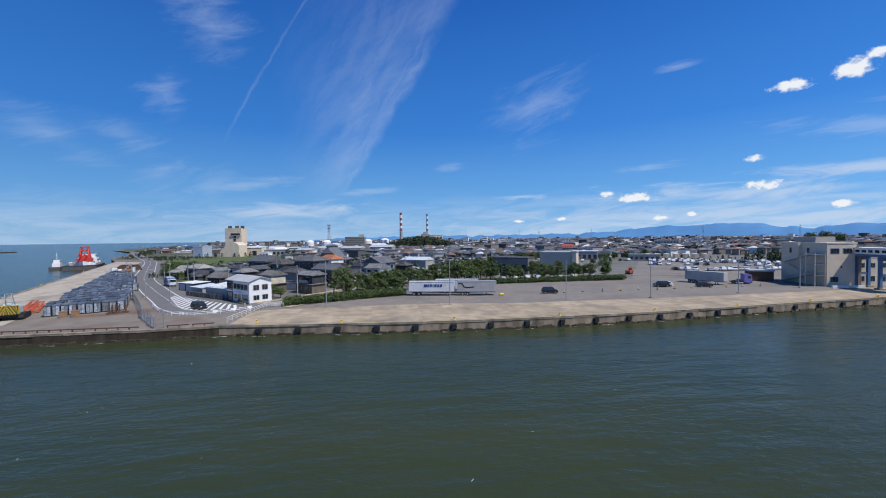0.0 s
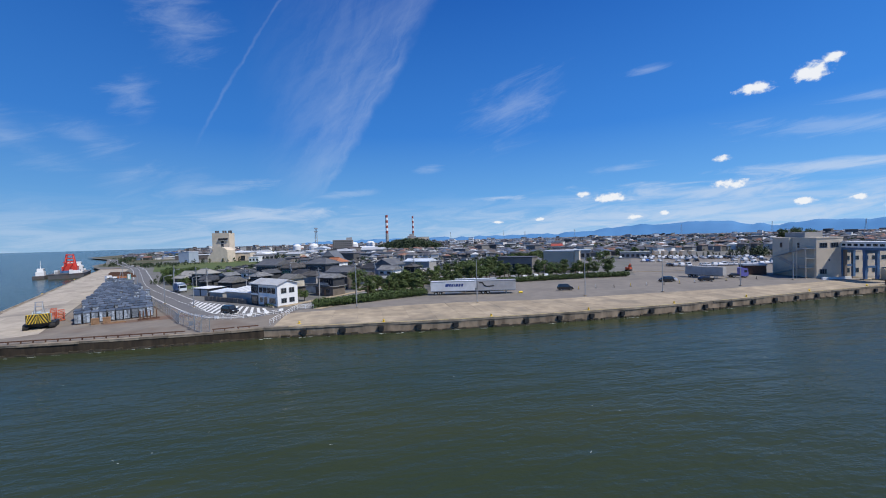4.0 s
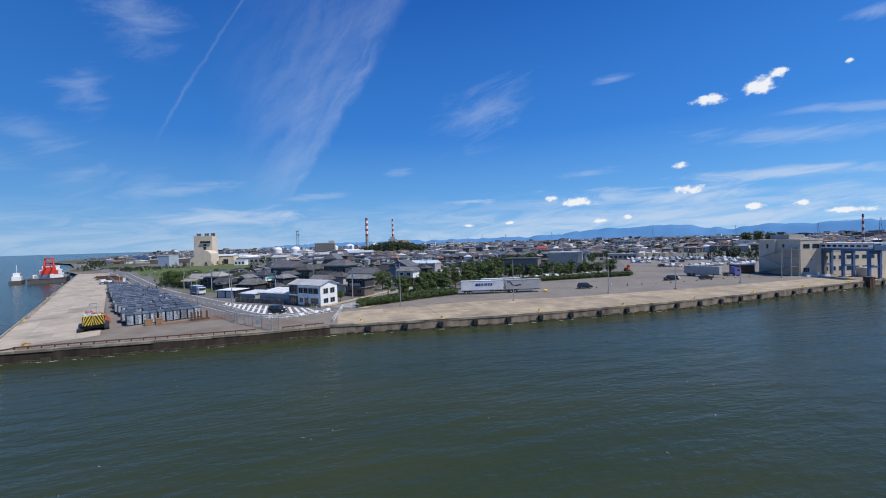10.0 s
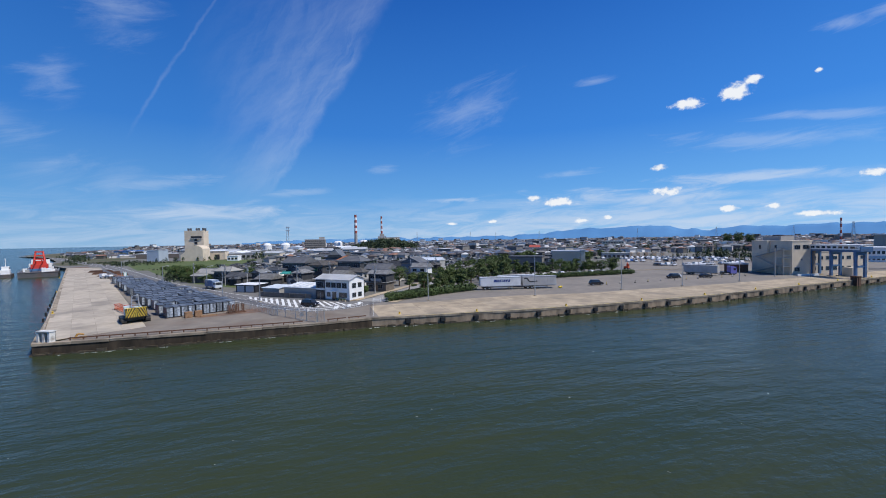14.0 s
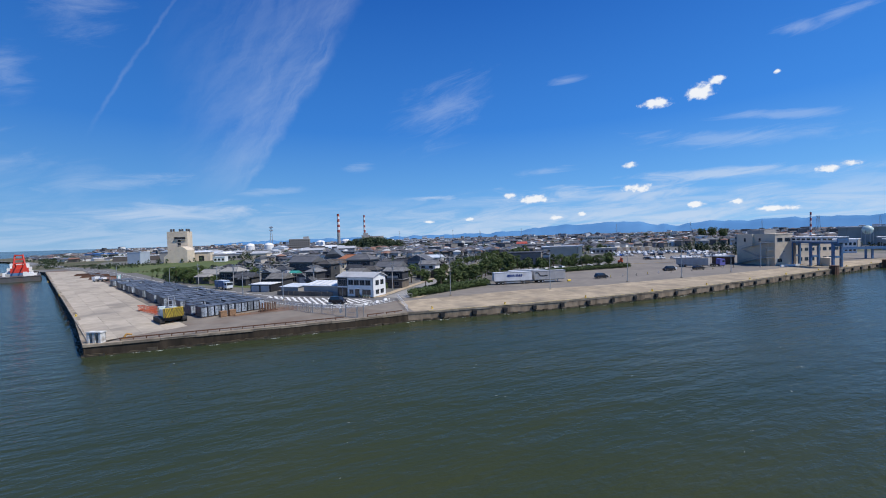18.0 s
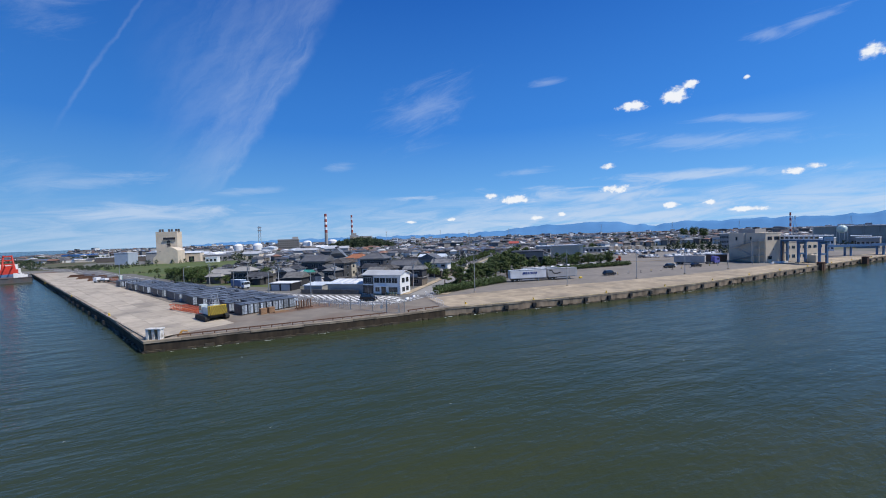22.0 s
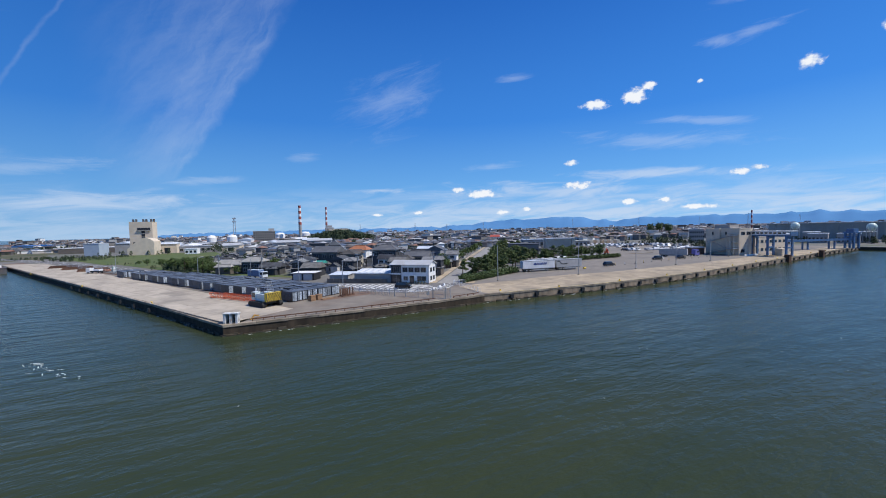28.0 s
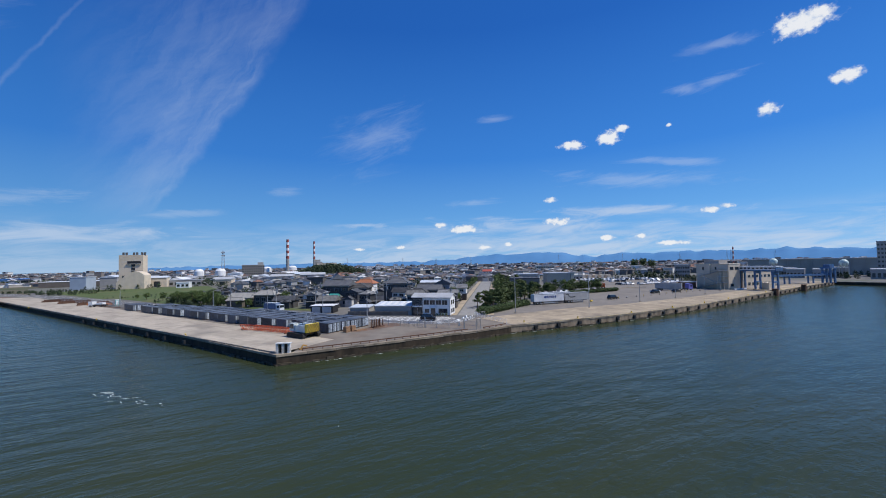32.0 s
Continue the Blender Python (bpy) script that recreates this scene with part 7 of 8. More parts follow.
orange_house = thing("house", "house with an orange tiled roof among grey ones", "house", m=turned(5, 114, -42) @ Matrix.Diagonal((0.9, 0.9, 1.0, 1)))
boxes("wall", M_HOUSEWALL, orange_house, (-5, -4, -0.2, 5, 4, 6.2))
bm = bmesh.new()
gable_roof(bm, -5, -4, 5, 4, 6.2, 2.0, 0.6, 0.6)
part("roof", bm, surf("orange_tile", (0.40, 0.16, 0.075), (0.32, 0.13, 0.065), 0.8, 0.6), orange_house, "orange tiled roof")

barn = thing("barn", "grey sheet-metal barn with a dark gable roof", "barn", m=turned(24, 82, -40))
boxes("wall", M_GREY_W, barn, (-5.5, -4, -0.2, 5.5, 4, 4.6))
bm = bmesh.new()
gable_roof(bm, -5.5, -4, 5.5, 4, 4.6, 2.0, 0.3, 0.15)
part("roof", bm, M_TILE, barn)
boxes("window", M_DARKGLASS, barn, (-1.2, -4.06, 2.6, 0.8, -4.0, 3.4))
barn = thing("barn", "pale long hall with a light sheet roof", "hall", m=turned(46, 118, -36))
boxes("wall", M_GREY_W, barn, (-7, -4, -0.2, 7, 4, 4.8))
bm = bmesh.new()
gable_roof(bm, -7, -4, 7, 4, 4.8, 1.3, 0.3, 0.0)
part("roof", bm, M_LIGHTROOF, barn)

# ---- trees and hedges ----


def tree(k, h, spread, leaf, label, lean=0.0, pine=False):
    r = random.Random(40 + k)
    t = thing("tree", label, "tree", "street trees")
    bm = bmesh.new()
    pts = [Vector((0, 0, 0)), Vector((lean * 0.3, 0.05, h * 0.35)), Vector((lean * 0.7, -0.1, h * 0.65)), Vector((lean, 0, h * 0.92))]
    rad = (0.17, 0.13, 0.09, 0.03)
    for i in range(3):
        tube(bm, pts[i], pts[i + 1], rad[i] * h / 5, 7, rad[i + 1] * h / 5)
    blobs = []
    n = 9 if pine else 11
    for i in range(n):
        f = 0.38 + 0.6 * i / n
        a = i * 2.4 + r.uniform(-.4, .4)
        reach = spread * (1.05 - 0.75 * (f - 0.38) / 0.62 if pine else math.sin(math.pi * min(1, (f - 0.2) / 0.95)) ** 0.6) * r.uniform(0.6, 1.0)
        base_p = pts[0].lerp(pts[3], f) if f < 1 else pts[3]
        tip = base_p + Vector((math.cos(a) * reach, math.sin(a) * reach, h * r.uniform(0.02, 0.12)))
        tube(bm, base_p, tip, 0.035 * h / 5, 5, 0.012)
        blobs.append((tip, spread * r.uniform(0.34, 0.5)))
        blobs.append((base_p.lerp(tip, 0.55), spread * r.uniform(0.28, 0.42)))
    blobs.append((pts[3], spread * 0.36))
    part("trunk", bm, M_TRUNK, t)
    bm = bmesh.new()
    for c_, rr in blobs:
        leaf_ball(bm, r, c_, rr, 90 if pine else 110, 0.17 if pine else 0.16, 0.55 if pine else 0.8)
    part("crown", bm, leaf, t)
    return t


pines = [tree(k, h, s, M_PINE, "dark green pine with layered branches beside the avenue", l, True) for k, h, s, l in ((0, 5.4, 1.7, 0.4), (1, 6.4, 2.0, -0.5), (2, 4.6, 1.6, 0.3))]
broads = [tree(k + 5, h, s, M_LEAF, "leafy green broad-crowned tree", l) for k, h, s, l in ((0, 6.5, 2.7, 0.2), (1, 5.2, 2.4, -0.3))]
spot_rng = random.Random(8)
plan_trees = []
for i in range(10, 30):
    q = 0.3 + spot_rng.uniform(0, 1)
    a_ = Vector((9, 23.5)).lerp(Vector((40, 36)), i / 30) + Vector((-0.5, 1.0)) * (1.5 + 5.5 * spot_rng.random())
    plan_trees.append((pines, a_, 0.85 + 0.2 * spot_rng.random()))
for i in range(26):
    plan_trees.append((pines, AV0 + AV * (12 + i * 8.5 + spot_rng.uniform(-2, 2)) - AVN * (11.5 + spot_rng.uniform(-1.5, 1.5)), 1.05))
    if i < 20:
        plan_trees.append((pines, AV0 + AV * (9 + i * 7.5 + spot_rng.uniform(-2, 2)) - AVN * (20.5 + spot_rng.uniform(-2, 2)), 1.15))
    if i < 22:
        plan_trees.append((pines, AV0 + AV * (7 + i * 8.5 + spot_rng.uniform(-2, 2)) - AVN * (16 + spot_rng.uniform(-2, 2)), 0.95))
    plan_trees.append((broads if i % 3 else pines, AV0 + AV * (24 + i * 9) + AVN * (8.4 + spot_rng.uniform(-.6, .6)), 0.74))
    if i < 24:
        plan_trees.append((broads if i % 2 else pines, AV0 + AV * (30 + i * 7.5 + spot_rng.uniform(-2, 2)) - AVN * (8.6 + spot_rng.uniform(-.6, .9)), 0.9))
for i in range(46):
    plan_trees.append((pines if i % 3 else broads, Vector((56 + i * 1.3 + spot_rng.uniform(-1.5, 1.5), 58 + spot_rng.uniform(0, 9))), spot_rng.uniform(0.45, 1.0) if i % 7 else 1.15))
for x, y, s in ((-62, 110, 0.9), (-65, 115, 0.9), (-69, 121, 0.95), (-66, 126, 0.9), (-73, 130, 0.85), (-70, 136, 0.9), (-77, 142, 0.7), (-74, 150, 0.75), (-82, 160, 0.6), (-63, 119, 0.85), (-60, 106, 0.6), (-70, 128, 0.9), (-75, 138, 0.85), (-64, 131, 0.8), (-66, 140, 0.85), (-71, 145, 0.85), (-90, 176, 0.5), (-58, 124, 0.7), (-61, 128, 0.8), (-95, 185, 0.5), (-57, 101, 0.75), (-53, 96, 0.6), (-60, 102, 0.65), (-59, 108, 0.85), (-50, 92, 0.5), (-64, 110, 0.8), (-36, 96, 0.8), (-20, 92, 0.8),
                (0, 34, 0.5), (2.5, 32, 0.55), (35, 92, 0.7), (-46, 76, 0.6), (146, 120, 0.8), (138, 116, 0.7), (160, 140, 0.9), (172, 152, 1.0), (184, 156, 0.9), (200, 162, 1.1)):
    plan_trees.append((broads, Vector((x, y)), s * (1.05 if x < -48 else 1.0)))
plan_trees = [q for q in plan_trees if q[0] is broads and q[1].x < 4 or q[1].x > 56 or q[1].y > 19.4 + (q[1].x - 6.8) * 0.42 + 3.2]
def on_warehouse(p):
    """Whether a spot lies on the floor of the two warehouses behind the lot."""
    q = p - Vector((76.5, 88.2))
    a, c = q.dot(Vector((0.79, -0.61))), q.dot(Vector((0.61, 0.79)))
    return -1.5 < a < 39 and -1.2 < c < 14


plan_trees = [q for q in plan_trees if not on_warehouse(q[1])]
plan_trees = [q for q in plan_trees if not (34 < q[1].x < 57 and q[1].y < 39)]
started = set()
for i, (pool, p, s) in enumerate(plan_trees):
    src = pool[i % len(pool)]
    m = turned(p.x, p.y, (i * 77) % 360)
    sc = s * spot_rng.uniform(0.85, 1.12)
    if src not in started:
        started.add(src)
        src.matrix_basis = m
    else:
        ob = copy_thing(src, m)
        ob.scale = (sc, sc, sc)

# hedge along the lot and low shrubs under the pines
def hedge(name, label, pts, width, h, step=0.55):
    bm = bmesh.new()
    r = random.Random(len(pts))
    for a, c in zip(pts[:-1], pts[1:]):
        a, c = Vector(a), Vector(c)
        n = int((c - a).length / step)
        for k in range(n):
            p = a.lerp(c, k / n)
            for q in range(max(1, int(width / 0.9))):
                off = Vector((r.uniform(-.3, .3), (q + 0.5) * 0.9 - width / 2 + r.uniform(-.25, .25)))
                leaf_ball(bm, r, (p.x + off.x, p.y + off.y, h * r.uniform(0.4, 0.62)), 0.8, 62, 0.2, h / 1.75)
    return tagged(part(name, bm, M_HEDGE), label, "hedge", kind="stuff")


hedge("hedge", "clipped dark green hedge along the lot", [(6.8, 19.6), (14, 22.2), (24, 26.7), (35.5, 30.9)], 3.8, 2.15, 0.5)
hedge("hedge", "dark green hedge at the edge of the car park", [(52, 47), (66, 50), (90, 51), (114, 50.5)], 3.0, 2.0)
hedge("shrubs", "low green shrubs under the pines", [(10, 25), (26, 42), (45, 64), (70, 96)], 3.0, 1.1, 1.2)

# wooded knoll and far tree lines
def wood(name, label, x0, y0, x1, y1, h, n, seed):
    bm = bmesh.new()
    r = random.Random(seed)
    for i in range(n):
        f = r.random()
        x, y = x0 + (x1 - x0) * f + r.uniform(-6, 6), y0 + (y1 - y0) * f + r.uniform(-10, 10)
        hh = h * (0.55 + 0.45 * math.sin(math.pi * f)) * r.uniform(0.75, 1.1)
        many, ls = (3, 0.06) if hh > 8 else (1, 0.11)
        leaf_ball(bm, r, (x, y, hh * 0.3), hh * 0.42, 26 * many, hh * ls, 0.9)
        leaf_ball(bm, r, (x, y, hh * 0.58), hh * 0.34, 26 * many, hh * ls, 1.2)
        leaf_ball(bm, r, (x, y, hh * 0.85), hh * 0.22, 14 * many, hh * ls, 1.0)
    return tagged(part(name, bm, M_WOOD), label, "woodland", kind="stuff")


wood("knoll_wood", "dark pine wood on a knoll amid the roofs", 36, 455, 116, 432, 16.5, 260, 1)
r = random.Random(2)
for x, y, hh in ((458, 268, 17.5), (464.5, 259.5, 19), (471, 251, 16.5)):
    bm = bmesh.new()
    tube(bm, (x, y, 0), (x, y, hh * 0.7), 0.5, 7, 0.2)
    t = thing("tall_tree", "tall dark round-crowned tree beyond the town", "tree", "three tall trees")
    part("trunk", bm, M_TRUNK, t)
    bm = bmesh.new()
    for q in range(12):
        a = q * 2.4
        leaf_ball(bm, r, (x + math.cos(a) * 2.6, y + math.sin(a) * 2.6, hh * (0.45 + 0.42 * q / 12)), 2.9, 90, 0.6, 0.9)
    part("crown", bm, M_PINE, t)
wood("far_wood", "dark trees behind the car park", 190, 160, 246, 134, 3.0, 26, 20)
wood("far_wood", "dark trees beside the terminal", 214, 72, 236, 62, 4.2, 30, 21)
wood("far_wood", "far line of dark trees beyond the town", 560, 560, 680, 430, 10.5, 80, 3)
wood("far_wood", "trees between the car park and the basin", 240, 124, 256, 106, 6, 30, 4)
wood("far_wood", "scattered coastal bushes beyond the pier", -190, 300, -330, 620, 3.5, 90, 5)
wood("far_wood", "dark line of shelter trees by the coast", -150, 420, -120, 640, 6, 60, 8)
wood("far_wood", "bushes along the far end of the yard", -160, 285, -128, 262, 3.0, 40, 9)
wood("far_wood", "dark line of coastal pines", -330, 560, -120, 540, 5, 170, 13)
wood("far_wood", "dark scrub over the coastal land", -245, 470, -400, 820, 4.2, 150, 24)
wood("far_wood", "dark scrub around the coastal sheds", -180, 500, -300, 900, 4.8, 150, 25)
wood("far_wood", "scrub rows at the end of the pier", -196, 330, -120, 292, 2.2, 120, 14)
wood("far_wood", "low weeds along the field", -112, 204, -64, 192, 1.3, 34, 15)
wood("far_wood", "thick undergrowth beneath the roadside trees", -58, 103, -80, 152, 2.8, 80, 18)
wood("far_wood", "dark bushes in front of the grain tower", -150, 322, -70, 312, 4.5, 13, 12)
bm = bmesh.new()
r = random.Random(17)
for i in range(1500):
    ang, dist = radians(r.uniform(-14, 72)), r.uniform(190, 760)
    x, y = -15 + dist * math.sin(ang), -80 + dist * math.cos(ang)
    if not in_town(x, y) or any((x - a) ** 2 + (y - c) ** 2 < 11 for a, c in used_spots):
        continue
    hh = r.uniform(1.8, 4.6) * (1.0 if dist < 400 else 1.5)
    leaf_ball(bm, r, (x, y, hh * 0.5), hh * 0.42, 34, hh * 0.13, 1.25)
    leaf_ball(bm, r, (x + 0.6, y, hh * 0.85), hh * 0.28, 16, hh * 0.12, 1.0)
tagged(part("garden_trees", bm, M_WOOD), "small dark garden trees between the houses", "trees", kind="stuff")
wood("far_wood", "dark shelter trees in front of the gas holders", 312, 68, 311, 0, 4.6, 34, 31)
wood("far_wood", "trees around the far works", 330, 60, 360, -30, 4.5, 40, 6)

# ---- cars ----
CAR_PAINTS = {"white": (0.75, 0.75, 0.75), "silver": (0.45, 0.46, 0.48), "black": (0.015, 0.015, 0.018), "blue": (0.05, 0.12, 0.35), "grey": (0.16, 0.165, 0.17)}


def car(colour, van=False):
    t = thing("car", f"{colour} {'minivan' if van else 'passenger car'} parked on the asphalt", "car", "cars in the lot")
    mat_ = surf(colour + "_car_paint", CAR_PAINTS[colour], CAR_PAINTS[colour], 1.0, 0.25, spec=0.6)
    h = 1.75 if van else 1.45
    prof = [(-2.1, 0.3), (2.1, 0.3), (2.15, 0.7), (1.95, 0.95), (1.35 if van else 1.0, 1.02), (0.75 if van else 0.4, h), (-1.6 if van else -1.2, h), (-2.05, 1.0), (-2.15, 0.7)]
    bm = bmesh.new()
    a = [bm.verts.new((x, -0.84 if z < 1.1 else -0.68, z)) for x, z in prof]
    c = [bm.verts.new((x, 0.84 if z < 1.1 else 0.68, z)) for x, z in prof]
    bm.faces.new(a)
    bm.faces.new(c[::-1])
    for i in range(len(prof)):
        bm.faces.new((a[i], a[(i + 1) % len(prof)], c[(i + 1) % len(prof)], c[i]))
    part("body", bm, mat_, t)
    for s in (-1, 1):
        bm = bmesh.new()
        q = [(-1.75 if van else -1.55, 1.08, 0.835), (1.0 if van else 0.75, 1.08, 0.835), (0.62 if van else 0.3, h - 0.1, 0.71), (-1.5 if van else -1.15, h - 0.1, 0.71)]
        f_ = [bm.verts.new((x, s * (y + 0.012), z)) for x, z, y in q]
        bm.faces.new(f_ if s < 0 else f_[::-1])
        part("side_window", bm, M_DARKGLASS, t)
    bm = bmesh.new()
    x0, x1 = (1.33, 0.8) if van else (0.98, 0.45)
    bm.faces.new([bm.verts.new(p) for p in ((x0 + 0.02, -0.7, 1.06), (x0 + 0.02, 0.7, 1.06), (x1 + 0.02, 0.62, h - 0.06), (x1 + 0.02, -0.62, h - 0.06))])
    part("windscreen", bm, M_DARKGLASS, t)
    for wx in (-1.35, 1.35):
        for wy in (-0.76, 0.76):
            wheel(t, wx, wy, 0.32, 0.2)
    for wy in (-0.6, 0.6):
        boxes("headlight", M_WHITE, t, (2.1, wy - 0.15, 0.68, 2.17, wy + 0.15, 0.82))
    return t


car_pool = [car("white"), car("white", True), car("silver"), car("black", True), car("blue"), car("grey"), car("black")]
car_start = set()


def park(k, x, y, deg):
    src = car_pool[k % len(car_pool)]
    m = turned(x, y, deg)
    if k % len(car_pool) not in car_start:
        car_start.add(k % len(car_pool))
        src.matrix_basis = m
    else:
        copy_thing(src, m)


rc = random.Random(21)
park(4, 171, 113, 62)
park(3, 74.6, 24.2, -12)
park(3, 112.2, 29.6, 170)
park(0, 114.0, 30.4, 165)
park(6, 123.8, 26.4, -8)
park(3, -12.0, 18.6, -40)
for a, c, n in (((157, 80.5), (164.5, 73.5), 5), ((167.5, 72.5), (186, 70.5), 8), ((189, 70), (204, 68.5), 6), ((196, 128), (236, 108), 13), ((194, 120), (232, 101), 12), ((188, 140), (222, 120), 13), ((186, 134), (214, 116), 11), ((150, 150), (178, 146), 6), ((205, 92), (228, 80), 7), ((168, 112), (190, 100), 7)):
    for i in range(n):
        if rc.random() < 0.12:
            continue
        p = Vector(a).lerp(Vector(c), i / max(1, n - 1))
        park(rc.choice((0, 0, 0, 0, 1, 1, 1, 2, 2, 3, 5, 6, 6)), p.x + rc.uniform(-.2, .2), p.y + rc.uniform(-.3, .3), 62 + rc.choice((0, 180)) + rc.uniform(-3, 3))
for i in range(7):
    trailer(196 + i * 4.4, 150 - i * 2.7, 62, 8.0, M_CREAM, "cream box semi-trailer parked in the far row of the lot")
for i in range(9):
    park(rc.choice((0, 1, 2, 5)), 72 + i * 4.2, 56 + rc.uniform(-1, 3), 80)
bays = thing("bay_markings", "faded white parking bay lines on asphalt", "road marking", kind="structure")
for a, c, n in (((157, 79), (190, 67), 14), ((166, 109), (192, 97), 10)):
    for i in range(n):
        p = Vector(a).lerp(Vector(c), i / n)
        bm = bmesh.new()
        band(bm, [p, p + Vector((2.4, 4.6))], 0.18, 0.012)
        part("bay_line", bm, M_PAINT_W, bays)
kerb = thing("lot_kerb", "low grey concrete kerb across the lot", "kerb", kind="structure")
for i in range(12):
    p, q = Vector((119, 63.5)).lerp(Vector((150, 57)), i / 12), Vector((119, 63.5)).lerp(Vector((150, 57)), (i + 0.94) / 12)
    bm = bmesh.new()
    tube(bm, (p.x, p.y, 0.1), (q.x, q.y, 0.1), 0.14, 4)
    part("kerb_stone", bm, M_CONC_OLD, kerb)
for i in range(12):
    x = 79 + i * 5.6
    t = thing("marker_cone", "dark weighted lane marker post on the lot", "marker post", "lane markers on the lot", turned(x, 24.6 + 0.3 * math.sin(i * 2.1), 0))
    bm = bmesh.new()
    tube(bm, (0, 0, 0), (0, 0, 0.12), 0.3, 8)
    part("foot", bm, M_RUBBER, t)
    bm = bmesh.new()
    tube(bm, (0, 0, 0.12), (0, 0, 0.85), 0.07, 6)
    part("post", bm, (M_YELLOW, M_WHITE, M_BLACK)[i % 3], t)
exc = thing("excavator", "small orange excavator parked at the edge of the lot", "excavator", m=turned(127.3, 68.6, 30))
for sd in (-0.75, 0.75):
    boxes("track", M_RUBBER, exc, (-1.3, sd - 0.22, 0.0, 1.3, sd + 0.22, 0.6))
boxes("body", M_ORANGE, exc, (-1.2, -0.95, 0.7, 0.9, 0.95, 1.5))
ecab = boxes("cab", M_ORANGE, exc, (-0.2, -0.9, 1.5, 0.9, 0.05, 2.6))
boxes("cab_window", M_DARKGLASS, ecab, (0.9, -0.8, 1.6, 0.93, -0.05, 2.5), (-0.1, -0.93, 1.7, 0.8, -0.9, 2.5))
bm = bmesh.new()
tube(bm, (0.8, 0.4, 1.3), (2.3, 0.4, 3.0), 0.16, 6)
part("boom", bm, M_ORANGE, exc)
bm = bmesh.new()
tube(bm, (2.3, 0.4, 3.0), (3.2, 0.4, 1.2), 0.12, 6)
part("stick", bm, M_ORANGE, exc)
boxes("bucket", M_BLACK, exc, (2.9, 0.05, 0.5, 3.6, 0.75, 1.2))
stop_ = thing("yellow_stop_block", "yellow rounded wheel stop block behind the trailers", "wheel stop", m=turned(60.8, 23.4, 0))
bm = bmesh.new()
tube(bm, (-0.5, 0, 0.3), (0.5, 0, 0.3), 0.3, 10)
part("block", bm, M_YELLOW, stop_)
for x, y, h in ((-32, 62, 8.5), (-16, 47, 8.5), (6, 36, 8.5), (22, 58, 8.5), (-42, 80, 8), (-6, 62, 8.5), (38, 80, 8.5), (-56, 96, 8), (14, 88, 8.5), (-20, 104, 8.5), (52, 98, 8.5)):
    t = thing("utility_pole", "grey concrete utility pole with crossarms", "utility pole", "utility poles", turned(x, y, -38))
    bm = bmesh.new()
    tube(bm, (0, 0, 0), (0, 0, h), 0.16, 8, 0.1)
    part("pole", bm, M_GREY_W, t)
    boxes("crossarm", M_STEEL, t, (-0.9, -0.06, h - 0.6, 0.9, 0.06, h - 0.48))
    boxes("crossarm", M_STEEL, t, (-0.7, -0.06, h - 1.3, 0.7, 0.06, h - 1.18))
    bm = bmesh.new()
    tube(bm, (0.35, 0, h - 2.3), (0.35, 0, h - 1.5), 0.2, 8)
    part("transformer", bm, M_STEEL, t)

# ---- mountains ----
# the blue of distance haze is put into the mountains' base colour
M_HAZE = surf("haze_blue_mountain", (0.108, 0.25, 0.445), (0.085, 0.215, 0.40), 0.002, 1.0, spec=0.0)
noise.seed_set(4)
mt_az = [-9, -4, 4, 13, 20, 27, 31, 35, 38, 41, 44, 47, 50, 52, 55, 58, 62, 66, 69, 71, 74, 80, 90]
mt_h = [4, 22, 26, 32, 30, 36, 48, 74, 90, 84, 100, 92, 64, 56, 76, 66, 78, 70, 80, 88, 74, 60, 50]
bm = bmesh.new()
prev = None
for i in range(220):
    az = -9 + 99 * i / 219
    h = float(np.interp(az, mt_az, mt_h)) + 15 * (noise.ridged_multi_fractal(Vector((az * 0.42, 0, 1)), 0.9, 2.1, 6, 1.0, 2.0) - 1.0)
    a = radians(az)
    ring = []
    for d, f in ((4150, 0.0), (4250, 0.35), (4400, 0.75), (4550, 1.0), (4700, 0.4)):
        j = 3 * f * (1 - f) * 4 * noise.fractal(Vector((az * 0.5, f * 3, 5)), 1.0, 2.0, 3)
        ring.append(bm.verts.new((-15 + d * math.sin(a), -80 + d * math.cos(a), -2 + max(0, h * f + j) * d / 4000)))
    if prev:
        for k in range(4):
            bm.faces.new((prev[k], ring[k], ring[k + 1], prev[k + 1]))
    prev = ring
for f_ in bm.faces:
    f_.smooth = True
tagged(part("mountain_range", bm, M_HAZE), "distant mountain range behind the plain, blue haze in its colour", "mountains", kind="structure")

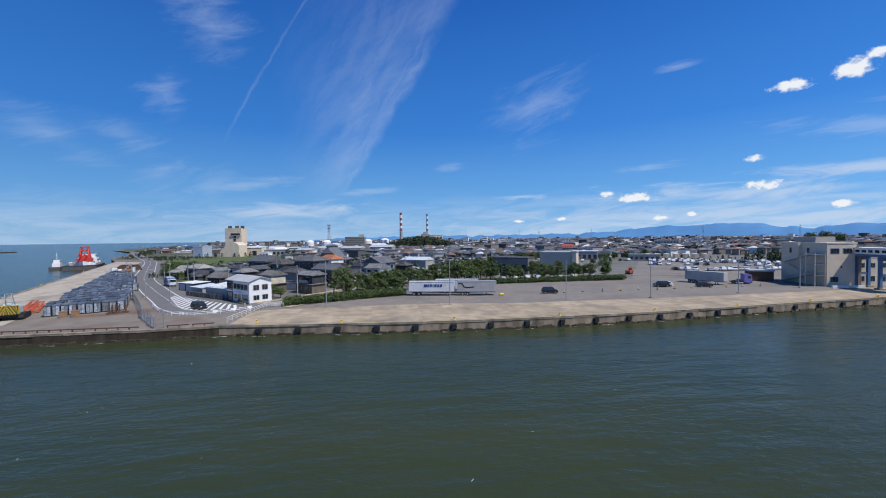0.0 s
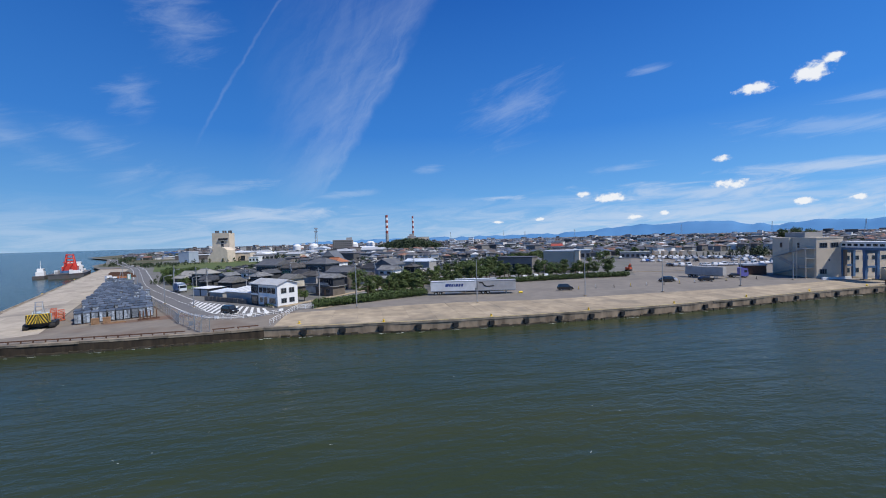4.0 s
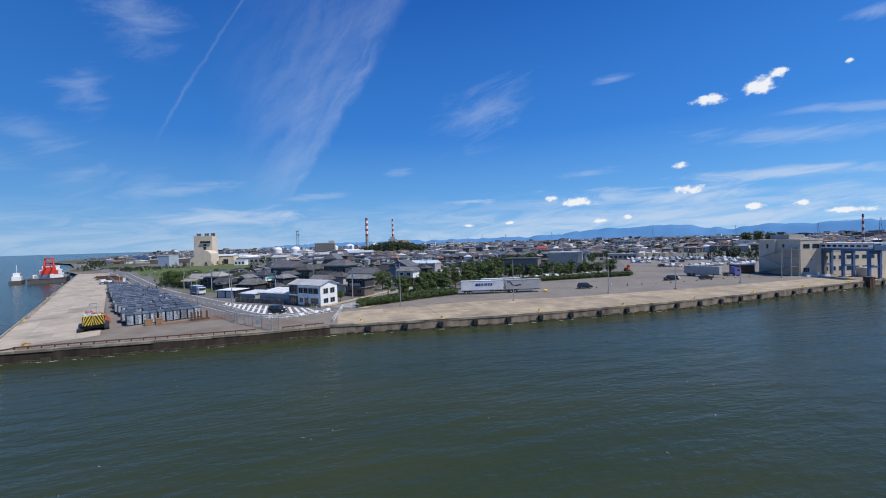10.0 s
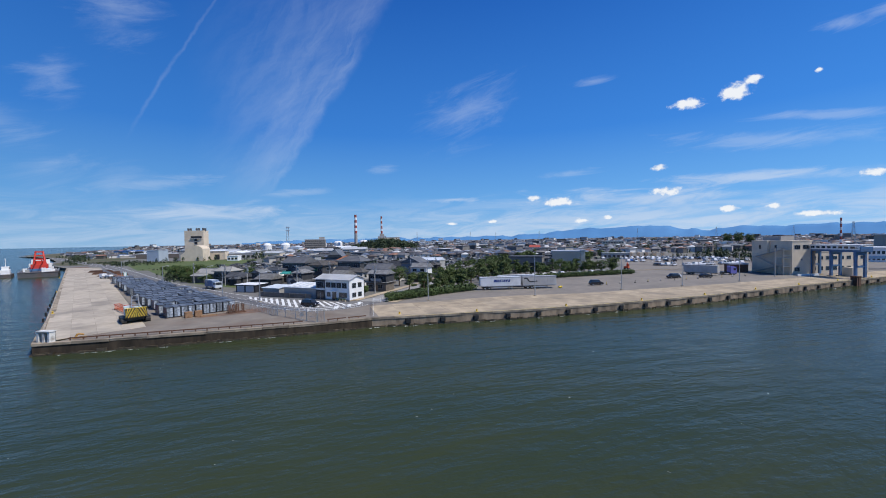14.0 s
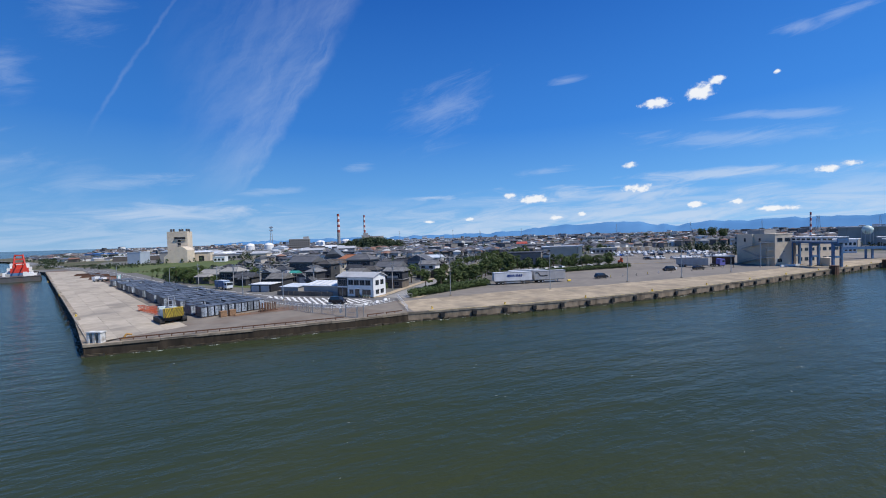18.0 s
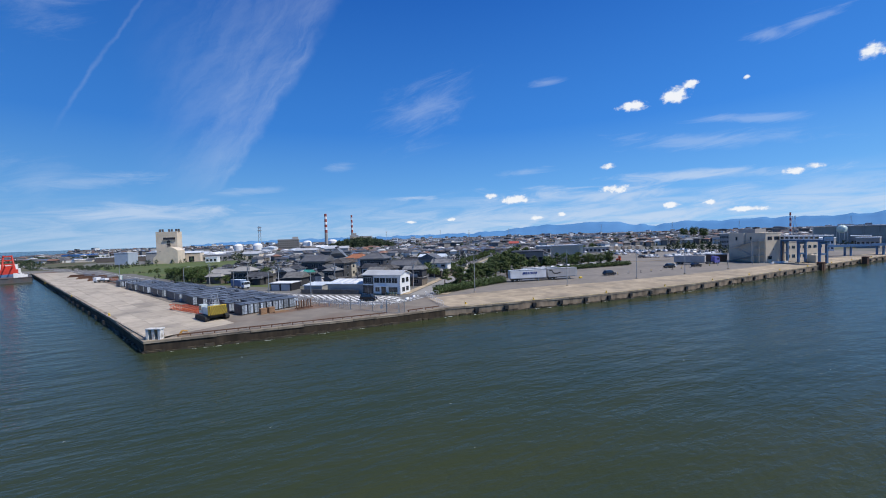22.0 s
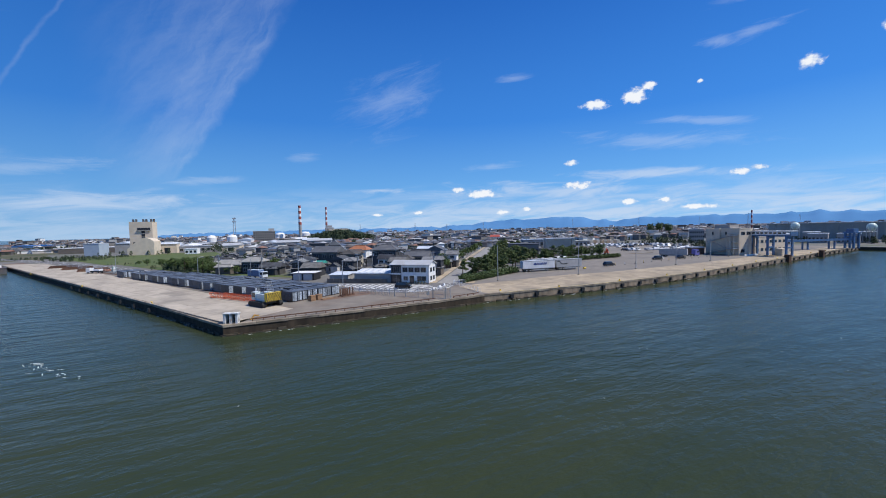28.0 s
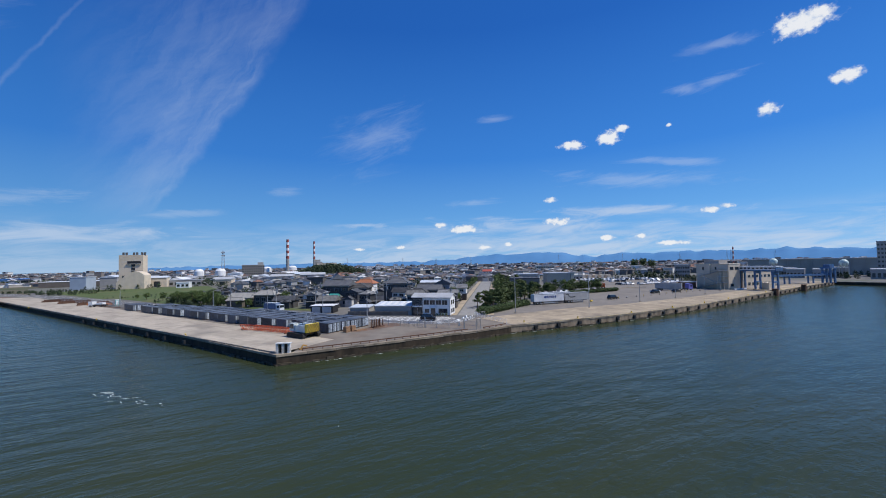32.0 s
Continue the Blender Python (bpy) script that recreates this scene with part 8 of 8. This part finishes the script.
# ---- weed and rubble along the foot of the walls ----
M_WEED = surf("wet_weed_rubble", (0.085, 0.068, 0.045), (0.035, 0.03, 0.02), 2.0, 0.6, 0.3)
rg = random.Random(9)
for nm, line in (("pier head", [*PIER_FRONT, (0.05, -1.85)]), ("pier side", [*PIER_SIDE[1:], PIER_FRONT[0]]), ("quay", [tuple(p) for p in QUAY])):
    bm = bmesh.new()
    for a, c in zip(line[:-1], line[1:]):
        a, c = Vector(a), Vector(c)
        n = int((c - a).length / 0.8)
        d_ = (c - a).normalized()
        for k in range(n):
            p = a.lerp(c, (k + rg.random()) / n) + Vector((d_.y, -d_.x)) * rg.uniform(-0.12, 0.12)
            vs = box(bm, -rg.uniform(0.3, 0.9), -rg.uniform(0.1, 0.3), -0.5, rg.uniform(0.3, 0.9), rg.uniform(0.1, 0.3), rg.uniform(0.1, 0.42), turned(p.x, p.y, math.degrees(math.atan2(d_.y, d_.x)) + rg.uniform(-10, 10), WATER))
            for v in vs:
                v.co += Vector((rg.uniform(-.15, .15), rg.uniform(-.08, .08), rg.uniform(-.12, .12)))
    tagged(part("wall_weed", bm, M_WEED), "dark weed and rubble at the waterline of the " + nm, "weed", kind="stuff")

# ---- foam ----
M_FOAM = surf("foam", (0.70, 0.74, 0.72), (0.45, 0.50, 0.47), 3.0, 0.7)
bm = bmesh.new()
rf = random.Random(77)


def fleck(x, y, ln, wd, deg):
    """A thin ragged patch of foam lying on the water."""
    n = 9
    m = turned(x, y, deg)
    top = [bm.verts.new(m @ Vector((ln * (k / n - 0.5), wd * rf.uniform(0.1, 1.0) * math.sin(math.pi * (k + 0.4) / (n + 0.8)), WATER + 0.02))) for k in range(n + 1)]
    low = [bm.verts.new(m @ Vector((ln * (k / n - 0.5), -wd * rf.uniform(0.1, 1.0) * math.sin(math.pi * (k + 0.4) / (n + 0.8)), WATER + 0.02))) for k in range(n + 1)]
    for k in range(n):
        bm.faces.new((low[k], low[k + 1], top[k + 1], top[k]))


for i in range(60):
    x = rf.uniform(-52, 150)
    y = float(np.interp(x, [-54, -38, -11, *ux], [-1.2, -1.9, -2.4, *uy])) - rf.uniform(0.25, 0.9)
    fleck(x, y, rf.uniform(0.4, 2.2), rf.uniform(0.04, 0.16), rf.uniform(-8, 8))
for i in range(15):
    x = rf.uniform(-50, -18)
    fleck(x, float(np.interp(x, [-54, -38, -11], [-2.5, -3.2, -3.5])) - rf.uniform(0.0, 0.5), rf.uniform(0.5, 2.0), rf.uniform(0.05, 0.2), rf.uniform(-6, 6))
for i in range(30):
    f = rf.random()
    fleck(-54.6 - 120 * f, -0.4 + 262 * f, rf.uniform(0.6, 2.5), rf.uniform(0.05, 0.2), 115 + rf.uniform(-8, 8))
for i in range(70):
    fleck(rf.uniform(-110, 130), rf.uniform(-62, -6), rf.uniform(0.1, 0.4), rf.uniform(0.02, 0.06), rf.uniform(0, 180))
for i in range(26):
    f = rf.random() ** 2.2
    fleck(-77.0 + 8 * f + rf.gauss(0, 0.6), -4.0 - 12 * f + rf.gauss(0, 0.45), rf.uniform(0.3, 1.9) * (1 - 0.6 * f), rf.uniform(0.04, 0.2), -45 + rf.uniform(-40, 40))
tagged(part("foam", bm, M_FOAM), "white flecks of foam on the harbour water", "foam", kind="stuff")
